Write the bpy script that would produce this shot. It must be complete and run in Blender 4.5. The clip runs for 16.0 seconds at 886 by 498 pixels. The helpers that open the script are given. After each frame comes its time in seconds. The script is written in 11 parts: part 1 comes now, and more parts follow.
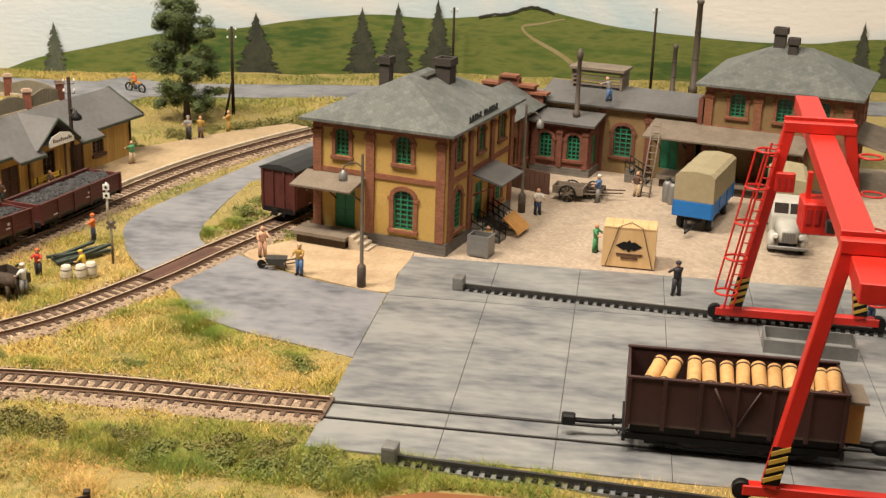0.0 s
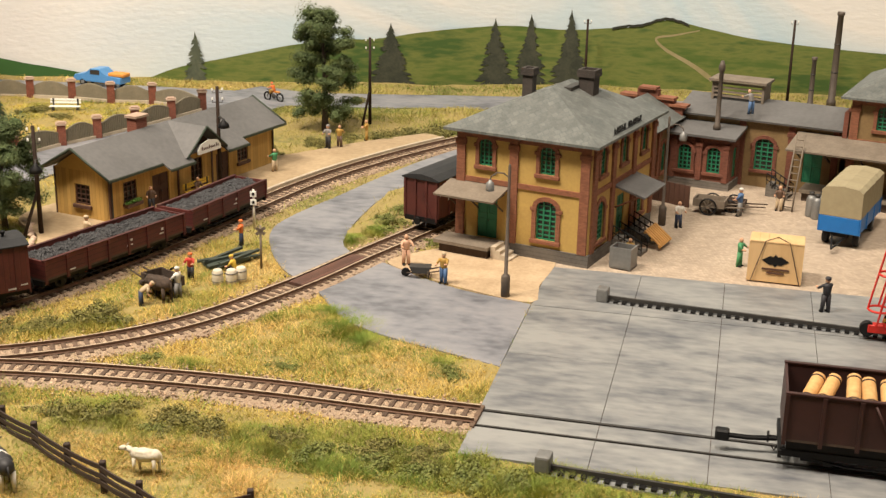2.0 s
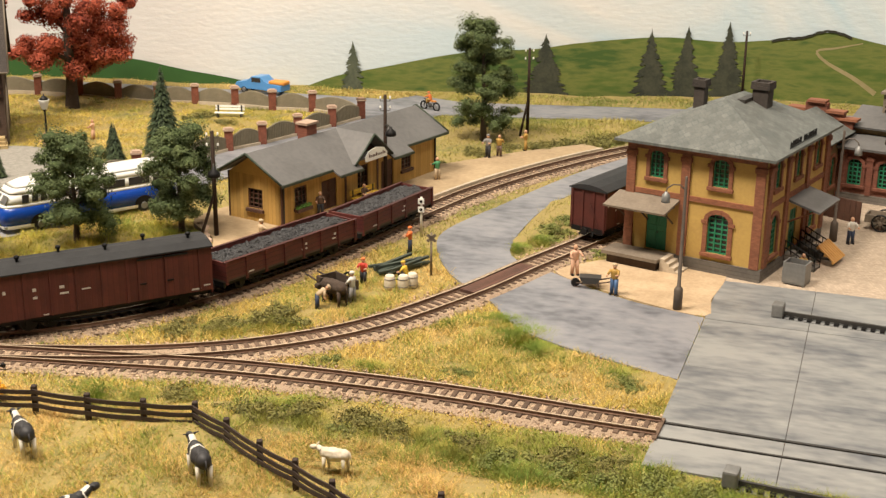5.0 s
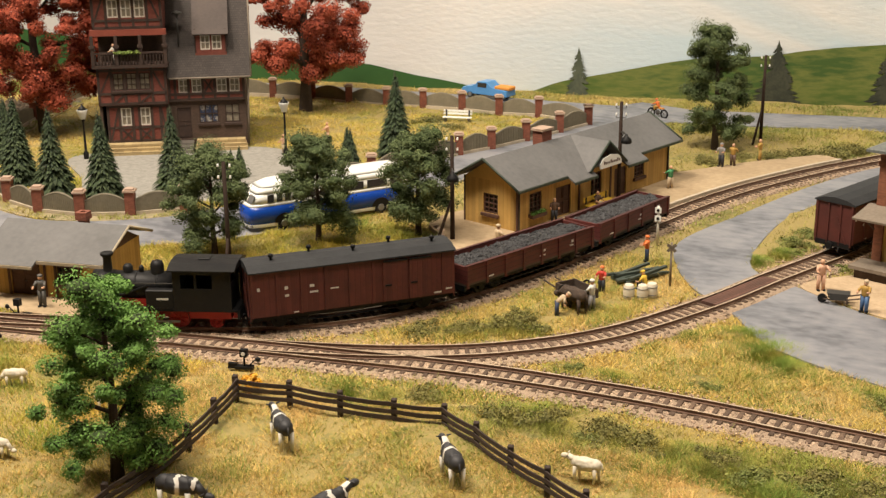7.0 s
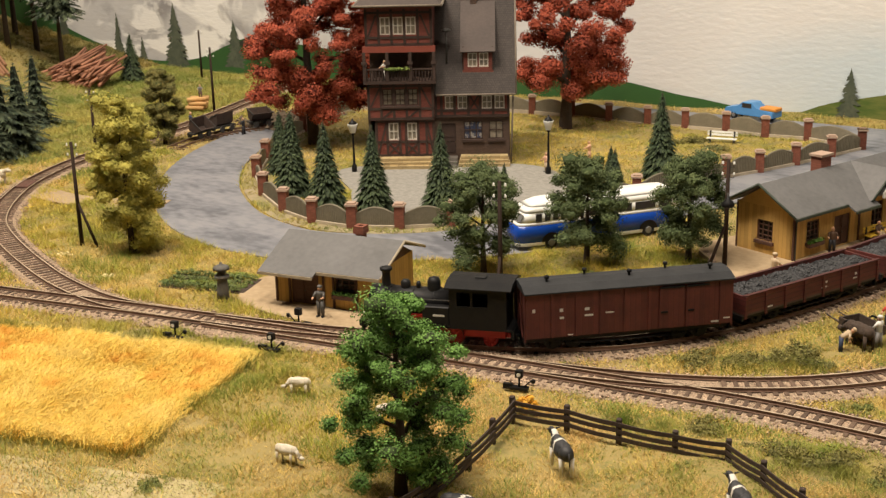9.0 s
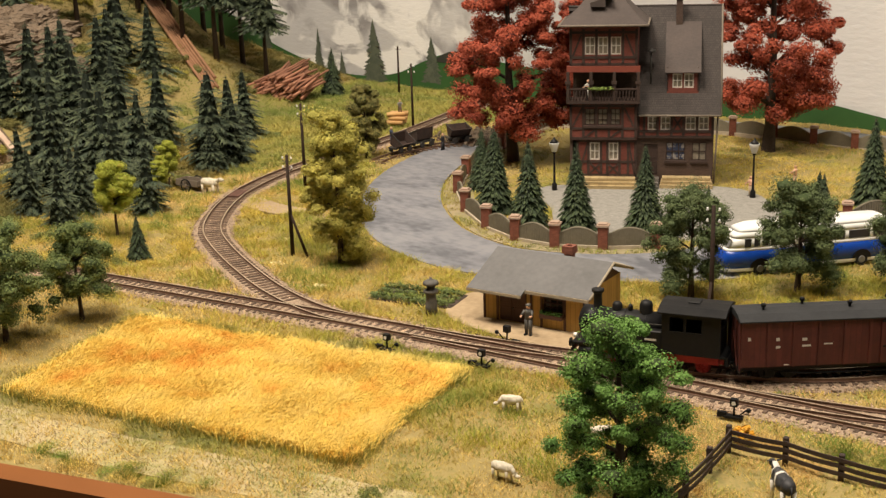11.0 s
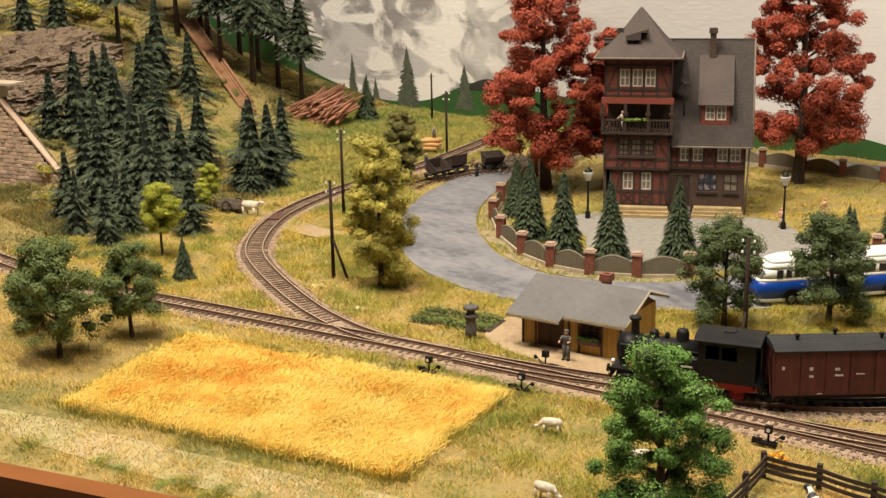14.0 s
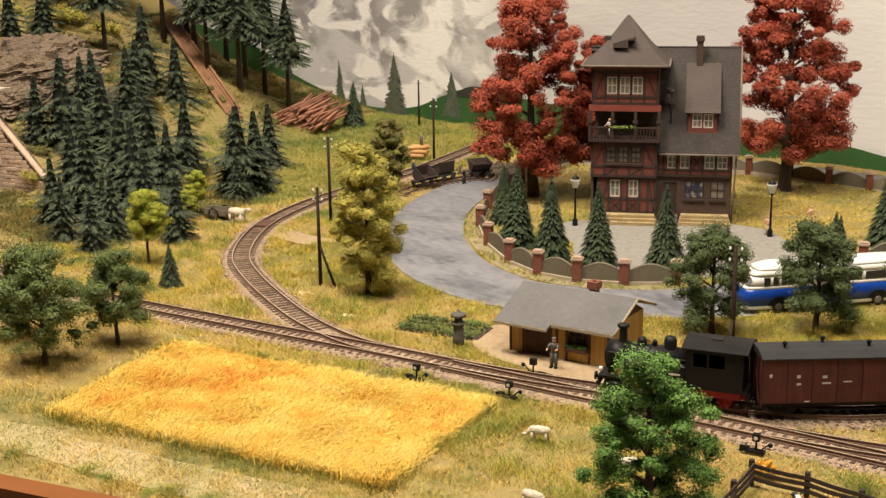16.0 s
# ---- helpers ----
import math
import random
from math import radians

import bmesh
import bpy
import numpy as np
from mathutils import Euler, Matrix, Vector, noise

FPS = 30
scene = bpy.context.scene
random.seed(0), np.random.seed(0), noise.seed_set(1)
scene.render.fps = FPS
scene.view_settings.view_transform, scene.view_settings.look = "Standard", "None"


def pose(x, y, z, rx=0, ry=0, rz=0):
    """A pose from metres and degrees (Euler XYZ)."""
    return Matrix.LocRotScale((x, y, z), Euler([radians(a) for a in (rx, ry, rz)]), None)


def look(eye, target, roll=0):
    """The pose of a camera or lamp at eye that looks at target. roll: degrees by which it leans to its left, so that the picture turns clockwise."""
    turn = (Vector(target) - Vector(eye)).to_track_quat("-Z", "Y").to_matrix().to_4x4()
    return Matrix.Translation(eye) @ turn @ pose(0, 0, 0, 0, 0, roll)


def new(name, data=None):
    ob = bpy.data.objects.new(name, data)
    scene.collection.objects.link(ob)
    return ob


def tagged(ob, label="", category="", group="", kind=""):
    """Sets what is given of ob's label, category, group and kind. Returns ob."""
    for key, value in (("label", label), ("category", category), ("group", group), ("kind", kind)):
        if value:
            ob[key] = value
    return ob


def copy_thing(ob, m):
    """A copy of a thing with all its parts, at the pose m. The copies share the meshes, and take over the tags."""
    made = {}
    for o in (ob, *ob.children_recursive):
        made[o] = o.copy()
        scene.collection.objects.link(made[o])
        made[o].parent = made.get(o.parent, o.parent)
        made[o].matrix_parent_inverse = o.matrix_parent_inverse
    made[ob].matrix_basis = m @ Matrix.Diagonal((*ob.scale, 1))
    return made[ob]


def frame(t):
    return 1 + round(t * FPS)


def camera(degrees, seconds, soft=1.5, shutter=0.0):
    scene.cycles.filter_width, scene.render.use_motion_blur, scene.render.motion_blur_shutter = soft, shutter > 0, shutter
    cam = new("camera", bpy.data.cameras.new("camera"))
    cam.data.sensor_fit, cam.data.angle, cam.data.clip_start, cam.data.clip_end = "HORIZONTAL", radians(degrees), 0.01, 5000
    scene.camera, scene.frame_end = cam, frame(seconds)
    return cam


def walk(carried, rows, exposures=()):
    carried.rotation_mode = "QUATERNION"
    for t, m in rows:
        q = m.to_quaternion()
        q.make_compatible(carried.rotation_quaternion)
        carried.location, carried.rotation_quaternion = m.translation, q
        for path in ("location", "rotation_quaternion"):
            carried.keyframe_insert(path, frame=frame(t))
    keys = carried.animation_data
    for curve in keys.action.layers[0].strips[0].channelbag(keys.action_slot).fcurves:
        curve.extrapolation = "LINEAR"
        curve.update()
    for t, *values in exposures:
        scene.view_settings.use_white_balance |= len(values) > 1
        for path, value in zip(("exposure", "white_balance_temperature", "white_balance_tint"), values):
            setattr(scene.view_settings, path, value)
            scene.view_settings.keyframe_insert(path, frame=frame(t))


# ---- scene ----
# A model railway at 1:87, in real metres; plans below are in centimetres (U turns them into metres).
cam = camera(38.4, 16.0, 1.4)
PATH = [
    (0, 0.0765, 0.0385, 0.2731, 71.387, 1.793, 7.911),
    (0.5, 0.0702, 0.0348, 0.2736, 71.430, 1.647, 9.436),
    (1, 0.0639, 0.0324, 0.2726, 71.546, 1.482, 10.923),
    (1.5, 0.0590, 0.0310, 0.2730, 71.643, 1.425, 12.179),
    (2, 0.0568, 0.0311, 0.2734, 71.740, 1.150, 13.172),
    (2.5, 0.0532, 0.0293, 0.2728, 71.907, 0.994, 13.992),
    (3, 0.0498, 0.0269, 0.2732, 71.943, 0.830, 14.844),
    (3.2, 0.0488, 0.0253, 0.2741, 71.904, 0.808, 15.143),
    (5.3, 0.0259, 0.0179, 0.2726, 72.202, 0.494, 20.187),
    (5.5, 0.0239, 0.0162, 0.2738, 72.209, 0.351, 21.058),
    (6, 0.0175, 0.0124, 0.2749, 72.290, 0.171, 23.236),
    (6.5, 0.0098, 0.0104, 0.2740, 72.327, -0.088, 25.639),
    (7, 0.0032, 0.0106, 0.2736, 72.334, -0.481, 28.282),
    (7.5, -0.0037, 0.0102, 0.2735, 72.413, -0.833, 30.981),
    (8, -0.0111, 0.0070, 0.2754, 72.544, -1.077, 33.736),
    (8.5, -0.0167, 0.0050, 0.2763, 72.776, -1.206, 36.196),
    (9, -0.0238, 0.0013, 0.2777, 73.097, -1.461, 39.034),
    (9.5, -0.0325, -0.0067, 0.2790, 73.385, -1.583, 41.616),
    (10, -0.0400, -0.0123, 0.2808, 73.511, -1.640, 43.969),
    (10.2, -0.0424, -0.0117, 0.2796, 73.587, -1.749, 44.878),
    (12.3, -0.0344, -0.0332, 0.2899, 74.212, -1.491, 48.001),
    (12.5, -0.0350, -0.0336, 0.2898, 74.338, -1.407, 48.038),
    (13, -0.0350, -0.0378, 0.2898, 74.671, -1.201, 48.066),
    (13.5, -0.0339, -0.0420, 0.2914, 74.839, -1.095, 48.029),
    (14, -0.0323, -0.0453, 0.2921, 75.004, -1.011, 47.907),
    (14.5, -0.0323, -0.0450, 0.2923, 75.141, -0.981, 47.712),
    (15, -0.0320, -0.0449, 0.2925, 75.206, -0.958, 47.571),
    (15.5, -0.0333, -0.0453, 0.2921, 75.248, -0.743, 47.394),
    (16, -0.0339, -0.0450, 0.2922, 75.301, -0.797, 47.267),
]
walk(cam, [(t, pose(x, y, z, rx, 0, rz) @ pose(0, 0, 0, 0, 0, roll)) for t, x, y, z, rx, roll, rz in PATH], [(0, 0.0), (5.5, 0.02), (7, -0.12), (9, -0.32), (10.2, -0.35), (12.5, -0.25), (16, -0.2)])

U = 0.01

# ---- light: a room with warm ceiling lamps ----
world = bpy.data.worlds.new("room_air")
scene.world = world
world.use_nodes = True
world.node_tree.nodes["Background"].inputs[0].default_value = (1.0, 0.86, 0.68, 1)
world.node_tree.nodes["Background"].inputs[1].default_value = 0.025


def ceiling_lamp(x, y, z, tx, ty, size, watts, colour):
    data = bpy.data.lights.new("ceiling_lamp", "AREA")
    data.shape, data.size, data.energy, data.color = "DISK", size, watts, colour
    ob = new("ceiling_lamp", data)
    ob.matrix_world = look((x * U, y * U, z * U), (tx * U, ty * U, 0))
    return ob


WARM = (1.0, 0.87, 0.72)
ceiling_lamp(-75, 20, 170, -70, 75, 0.35, 34, WARM)
ceiling_lamp(-5, 15, 175, 0, 85, 0.35, 25, WARM)
ceiling_lamp(75, 45, 165, 15, 92, 0.35, 9, WARM)
ceiling_lamp(-130, 25, 170, -115, 70, 0.35, 24, WARM)


# ---- materials ----
def material(name, a, b=None, scale=60.0, rough=0.75, bump=0.3, fine=6.0, metal=0.0, c=None, spread=0.0, detail=6.0, depth=0.0006, stretch=None, contrast=(0.35, 0.65)):
    """Two or three colours mixed by noise at two scales, with a fine relief. scale is in waves per metre.
    spread: how much each object (or loose piece) differs in brightness."""
    m = bpy.data.materials.new(name)
    m.use_nodes = True
    n, l = m.node_tree.nodes, m.node_tree.links
    bsdf = n["Principled BSDF"]
    co = n.new("ShaderNodeTexCoord")
    src = co.outputs["Object"]
    if stretch:
        mp = n.new("ShaderNodeMapping")
        mp.inputs["Scale"].default_value = stretch
        l.new(src, mp.inputs[0])
        src = mp.outputs[0]
    big, small = n.new("ShaderNodeTexNoise"), n.new("ShaderNodeTexNoise")
    for t, s in ((big, scale), (small, scale * fine)):
        t.inputs["Scale"].default_value, t.inputs["Detail"].default_value = s, detail
        l.new(src, t.inputs[0])
    b = b or tuple(v * 0.7 for v in a)
    ramp = n.new("ShaderNodeValToRGB")
    ramp.color_ramp.elements[0].position, ramp.color_ramp.elements[1].position = contrast
    ramp.color_ramp.elements[0].color, ramp.color_ramp.elements[1].color = (*a, 1), (*b, 1)
    if c:
        e = ramp.color_ramp.elements.new(0.5)
        e.color = (*c, 1)
    add = n.new("ShaderNodeMix")
    add.inputs[0].default_value = 0.4
    l.new(big.outputs[0], add.inputs[2]), l.new(small.outputs[0], add.inputs[3])
    l.new(add.outputs[0], ramp.inputs[0])
    col = ramp.outputs[0]
    if spread:
        info, isl, hsv = n.new("ShaderNodeObjectInfo"), n.new("ShaderNodeNewGeometry"), n.new("ShaderNodeHueSaturation")
        mix = n.new("ShaderNodeMath")
        l.new(info.outputs["Random"], mix.inputs[0]), l.new(isl.outputs["Random Per Island"], mix.inputs[1])
        fr, rng = n.new("ShaderNodeMath"), n.new("ShaderNodeMapRange")
        fr.operation = "FRACT"
        l.new(mix.outputs[0], fr.inputs[0]), l.new(fr.outputs[0], rng.inputs[0])
        rng.inputs[3].default_value, rng.inputs[4].default_value = 1 - spread, 1 + spread
        l.new(rng.outputs[0], hsv.inputs["Value"]), l.new(col, hsv.inputs["Color"])
        col = hsv.outputs[0]
    l.new(col, bsdf.inputs["Base Color"])
    bsdf.inputs["Roughness"].default_value, bsdf.inputs["Metallic"].default_value = rough, metal
    if bump:
        bp = n.new("ShaderNodeBump")
        bp.inputs["Strength"].default_value, bp.inputs["Distance"].default_value = bump, depth
        l.new(small.outputs[0], bp.inputs["Height"]), l.new(bp.outputs[0], bsdf.inputs["Normal"])
    return m


def coursed(name, a, b, joint, width, height, rough=0.85, depth=0.0004, mortar=0.06, plane="xz", bump=0.8, turn=0.0):
    """Courses of small bricks, slates or stones (width and height in centimetres), with joints in relief, over the objects' own axes."""
    m = material(name, a, b, 90, rough, 0)
    n, l = m.node_tree.nodes, m.node_tree.links
    bsdf, co, mp, br = n["Principled BSDF"], n["Texture Coordinate"], n.new("ShaderNodeMapping"), n.new("ShaderNodeTexBrick")
    base = bsdf.inputs["Base Color"].links[0].from_socket
    mp.inputs["Rotation"].default_value = {"xz": (radians(90), 0, radians(turn)), "yz": (radians(90), 0, radians(90)), "xy": (0, 0, radians(turn))}[plane]
    mp.inputs["Scale"].default_value = (1 / U,) * 3
    mp.vector_type = "POINT"
    l.new(co.outputs["Object"], mp.inputs[0]), l.new(mp.outputs[0], br.inputs[0])
    br.inputs["Scale"].default_value, br.inputs["Mortar Size"].default_value = 1.0, mortar * height
    br.inputs["Brick Width"].default_value, br.inputs["Row Height"].default_value = width, height
    br.inputs["Color1"].default_value, br.inputs["Color2"].default_value, br.inputs["Mortar"].default_value = (1, 1, 1, 1), (0.72, 0.72, 0.72, 1), (*joint, 1)
    mul = n.new("ShaderNodeMix")
    mul.data_type, mul.blend_type = "RGBA", "MULTIPLY"
    mul.inputs[0].default_value = 1
    l.new(base, mul.inputs[6]), l.new(br.outputs["Color"], mul.inputs[7]), l.new(mul.outputs[2], bsdf.inputs["Base Color"])
    bp = n.new("ShaderNodeBump")
    bp.invert, bp.inputs["Strength"].default_value, bp.inputs["Distance"].default_value = True, bump, depth
    l.new(br.outputs["Fac"], bp.inputs["Height"]), l.new(bp.outputs[0], bsdf.inputs["Normal"])
    return m


def duller(m, level):
    m.node_tree.nodes["Principled BSDF"].inputs["Specular IOR Level"].default_value = level
    return m


M = dict(
    ground=material("meadow_earth", (0.27, 0.21, 0.08), (0.14, 0.14, 0.042), 14, 0.95, 0.8, 14, c=(0.31, 0.24, 0.085)),
    grass=material("grass_fibre", (0.70, 0.495, 0.18), (0.29, 0.285, 0.06), 7, 0.9, 0, 5, c=(0.63, 0.465, 0.12), spread=0.3, contrast=(0.40, 0.60)),
    grass_green=material("green_grass_fibre", (0.16, 0.27, 0.04), (0.36, 0.36, 0.07), 14, 0.9, 0, 4, spread=0.3),
    grass_yellow=material("yellow_grass_fibre", (0.66, 0.50, 0.08), (0.22, 0.29, 0.045), 8, 0.9, 0, 5, c=(0.47, 0.44, 0.065), spread=0.3, contrast=(0.40, 0.60)),
    grass_olive=material("olive_grass_fibre", (0.44, 0.37, 0.11), (0.17, 0.215, 0.045), 7, 0.9, 0, 5, c=(0.34, 0.325, 0.08), spread=0.3, contrast=(0.40, 0.60)),
    grass_dry=material("dry_grass_fibre", (0.70, 0.46, 0.18), (0.50, 0.35, 0.11), 9, 0.9, 0, 5, spread=0.3, contrast=(0.40, 0.60)),
    grass_margin=material("field_margin_fibre", (0.17, 0.21, 0.04), (0.40, 0.34, 0.07), 12, 0.9, 0, 4, spread=0.4),
    grass_slope=material("slope_grass_fibre", (0.33, 0.235, 0.05), (0.075, 0.09, 0.022), 6, 0.9, 0, 5, c=(0.17, 0.15, 0.04), spread=0.4, contrast=(0.38, 0.60)),
    grass_hill=material("hill_grass_fibre", (0.46, 0.40, 0.10), (0.20, 0.26, 0.055), 6, 0.9, 0, 5, c=(0.34, 0.34, 0.08), spread=0.35, contrast=(0.38, 0.62)),
    leaf_low=material("low_bush_leaves", (0.125, 0.165, 0.04), (0.24, 0.235, 0.06), 120, 0.85, 0, 6, spread=0.3),
    wheat=material("ripe_corn", (0.90, 0.68, 0.18), (0.88, 0.46, 0.07), 6, 0.85, 0, 8, c=(0.90, 0.66, 0.14), spread=0.12, contrast=(0.41, 0.62)),
    ballast=material("ballast", (0.40, 0.285, 0.195), (0.19, 0.13, 0.085), 350, 0.9, 1.0, 3, c=(0.48, 0.36, 0.25), depth=0.002, contrast=(0.42, 0.58)),
    stones=material("ballast_stones", (0.53, 0.385, 0.265), (0.24, 0.16, 0.105), 60, 0.9, 0, 3, spread=0.65),
    rail=material("rusty_rail", (0.13, 0.075, 0.05), (0.20, 0.12, 0.08), 120, 0.55, 0.2, 4, metal=0.2),
    railhead=material("worn_railhead", (0.66, 0.53, 0.38), (0.45, 0.34, 0.23), 90, 0.35, 0, 4, metal=0.35),
    sleeper=material("sleeper_wood", (0.075, 0.047, 0.032), (0.15, 0.098, 0.065), 250, 0.9, 0.5, 4, spread=0.3),
    asphalt=material("grey_road", (0.25, 0.25, 0.265), (0.11, 0.115, 0.13), 24, 0.5, 0.3, 6, c=(0.20, 0.205, 0.225), stretch=(0.6, 1, 1), contrast=(0.42, 0.62)),
    slab=material("concrete_slab", (0.275, 0.278, 0.268), (0.10, 0.107, 0.12), 34, 0.5, 0.25, 6, c=(0.215, 0.22, 0.218), stretch=(0.4, 1, 1), contrast=(0.40, 0.66)),
    sand=material("sand", (0.52, 0.39, 0.25), (0.38, 0.275, 0.165), 60, 0.95, 0.6, 8),
    path=material("trodden_path", (0.44, 0.33, 0.20), (0.31, 0.225, 0.13), 30, 0.95, 0.5, 8),
    cobble=coursed("cobbled_yard", (0.58, 0.47, 0.36), (0.46, 0.37, 0.28), (0.72, 0.70, 0.67), 0.26, 0.2, 0.8, 0.0002, 0.12, "xy", 0.5, 16),
    kerb=material("pale_kerbstone", (0.55, 0.47, 0.36), (0.42, 0.35, 0.26), 120, 0.9, 0.4),
    yellow_wall=material("yellow_plaster", (0.52, 0.35, 0.10), (0.43, 0.28, 0.085), 60, 0.85, 0.3, 8),
    brown_wall=material("brown_plaster", (0.25, 0.165, 0.07), (0.18, 0.115, 0.05), 60, 0.85, 0.3, 8),
    red_brick=coursed("red_brick_trim", (0.34, 0.135, 0.07), (0.26, 0.10, 0.055), (0.8, 0.75, 0.7), 0.28, 0.09),
    dark_brick=coursed("dark_red_brick", (0.24, 0.085, 0.05), (0.18, 0.065, 0.04), (0.85, 0.8, 0.8), 0.28, 0.09),
    base_stone=coursed("grey_stone_base", (0.20, 0.18, 0.155), (0.14, 0.125, 0.11), (0.55, 0.52, 0.5), 0.55, 0.28, depth=0.0006),
    slate=coursed("slate_roof", (0.19, 0.20, 0.185), (0.12, 0.132, 0.125), (0.72, 0.73, 0.74), 0.42, 0.42, 0.55, 0.0003, 0.07, "xy", 0.6, 45),
    felt=material("roofing_felt", (0.145, 0.142, 0.14), (0.10, 0.098, 0.096), 30, 0.65, 0.3, 9),
    pale_eaves=material("pale_weathered_eaves_board", (0.42, 0.35, 0.25), (0.30, 0.25, 0.17), 90, 0.8, 0.3),
    eave_green=material("dark_green_eaves_paint", (0.045, 0.06, 0.04), (0.03, 0.042, 0.028), 80, 0.6, 0.2),
    brown_felt=material("brown_shingle_roof", (0.08, 0.06, 0.051), (0.054, 0.041, 0.036), 40, 0.75, 0.4, 10),
    soot=material("sooty_chimney", (0.06, 0.048, 0.04), (0.035, 0.03, 0.026), 60, 0.85, 0.4, 8),
    tile_brown=coursed("brown_tile_roof", (0.066, 0.05, 0.043), (0.046, 0.036, 0.03), (0.5, 0.48, 0.45), 0.22, 0.2, 0.75, 0.0004, 0.1, "xz", 0.8),
    clapboard=coursed("ochre_boarding", (0.60, 0.375, 0.11), (0.52, 0.315, 0.085), (0.72, 0.68, 0.62), 40, 0.34, 0.8, 0.0002, 0.06, "xz", 0.5, 90),
    brown_wood=material("brown_painted_wood", (0.10, 0.045, 0.028), (0.07, 0.032, 0.02), 80, 0.7, 0.3, 6),
    dark_wood=material("dark_weathered_wood", (0.055, 0.035, 0.025), (0.085, 0.058, 0.042), 90, 0.85, 0.5, 6, stretch=(1, 1, 0.2)),
    grey_wood=material("grey_weathered_boards", (0.23, 0.19, 0.145), (0.15, 0.12, 0.09), 90, 0.85, 0.4, 6),
    pale_wood=material("fresh_pale_wood", (0.70, 0.48, 0.24), (0.60, 0.39, 0.18), 70, 0.75, 0.3, 6, stretch=(1, 1, 0.15)),
    orange_wood=material("orange_pallet_wood", (0.66, 0.36, 0.11), (0.52, 0.27, 0.08), 70, 0.75, 0.3, 6),
    log=material("fresh_cut_log", (0.66, 0.41, 0.17), (0.50, 0.27, 0.09), 90, 0.75, 0.3, 6, spread=0.12),
    red_log=material("reddish_bare_log", (0.40, 0.19, 0.11), (0.28, 0.125, 0.075), 60, 0.85, 0.4, 6, spread=0.3),
    green_paint=material("green_window_paint", (0.02, 0.20, 0.10), (0.015, 0.15, 0.075), 80, 0.5, 0.1),
    white_paint=material("white_window_paint", (0.72, 0.68, 0.60), (0.6, 0.56, 0.48), 80, 0.5, 0.1),
    glass=material("dark_window_glass", (0.03, 0.028, 0.025), (0.05, 0.045, 0.04), 60, 0.12, 0),
    curtain=material("window_with_net_curtain", (0.35, 0.30, 0.22), (0.12, 0.10, 0.08), 260, 0.3, 0),
    pole=duller(material("tarred_pole_wood", (0.026, 0.016, 0.012), (0.045, 0.029, 0.021), 90, 0.85, 0.3), 0.2),
    timber=material("dark_timber_frame", (0.035, 0.02, 0.015), (0.06, 0.034, 0.025), 90, 0.8, 0.3),
    red_panel=coursed("red_infill_brick", (0.25, 0.07, 0.048), (0.19, 0.052, 0.036), (0.8, 0.75, 0.7), 0.24, 0.08),
    villa_brick=coursed("brown_brick", (0.11, 0.068, 0.048), (0.08, 0.05, 0.037), (1.2, 1.15, 1.1), 0.26, 0.085),
    cream_stone=coursed("cream_stone_steps", (0.50, 0.38, 0.19), (0.42, 0.31, 0.15), (0.6, 0.58, 0.55), 0.8, 0.25),
    fence_brick=coursed("red_fence_brick", (0.30, 0.10, 0.06), (0.23, 0.08, 0.05), (0.85, 0.8, 0.75), 0.26, 0.085),
    old_stone=material("weathered_dark_stone", (0.15, 0.14, 0.125), (0.085, 0.08, 0.07), 90, 0.9, 0.6, 5),
    fence_cap=material("worn_post_cap", (0.46, 0.34, 0.26), (0.36, 0.24, 0.17), 120, 0.9, 0.4),
    lamp_mast=material("brown_grey_mast", (0.11, 0.085, 0.065), (0.075, 0.06, 0.048), 80, 0.6, 0.3),
    slide_log=material("orange_brown_log", (0.36, 0.19, 0.10), (0.25, 0.125, 0.065), 60, 0.85, 0.4, 6),
    fence_panel=material("grey_olive_fence_panel", (0.23, 0.20, 0.14), (0.17, 0.15, 0.105), 80, 0.8, 0.4),
    crane_red=material("glossy_red_crane_paint", (0.62, 0.024, 0.013), (0.50, 0.019, 0.011), 50, 0.45, 0.05),
    black_paint=duller(material("satin_black", (0.007, 0.007, 0.008), (0.014, 0.0135, 0.013), 70, 0.5, 0.15), 0.22),
    loco_red=material("red_wheel_paint", (0.45, 0.02, 0.018), (0.35, 0.018, 0.015), 70, 0.5, 0.1),
    grey_roof=duller(material("dark_grey_wagon_roof", (0.022, 0.023, 0.025), (0.034, 0.035, 0.037), 60, 0.65, 0.15), 0.25),
    wagon=coursed("oxide_brown_boards", (0.135, 0.028, 0.022), (0.09, 0.02, 0.017), (0.5, 0.5, 0.5), 60, 0.32, 0.6, 0.0002, 0.1, "xz", 0.4),
    wagon_van=coursed("oxide_brown_upright_boards", (0.125, 0.028, 0.021), (0.085, 0.020, 0.016), (0.78, 0.78, 0.78), 60, 0.32, 0.6, 0.0002, 0.1, "xz", 0.4, 90),
    lettering=material("pale_lettering", (0.62, 0.60, 0.55), (0.5, 0.48, 0.44), 90, 0.6, 0),
    coal=material("coal", (0.03, 0.03, 0.032), (0.055, 0.055, 0.058), 300, 0.45, 0.4, 4, spread=0.5),
    bus_blue=material("blue_coach_paint", (0.010, 0.065, 0.40), (0.008, 0.055, 0.33), 40, 0.25, 0),
    cream=material("cream_white_paint", (0.86, 0.86, 0.82), (0.80, 0.80, 0.75), 40, 0.3, 0),
    light_blue=material("light_blue_paint", (0.10, 0.30, 0.62), (0.08, 0.25, 0.52), 40, 0.3, 0),
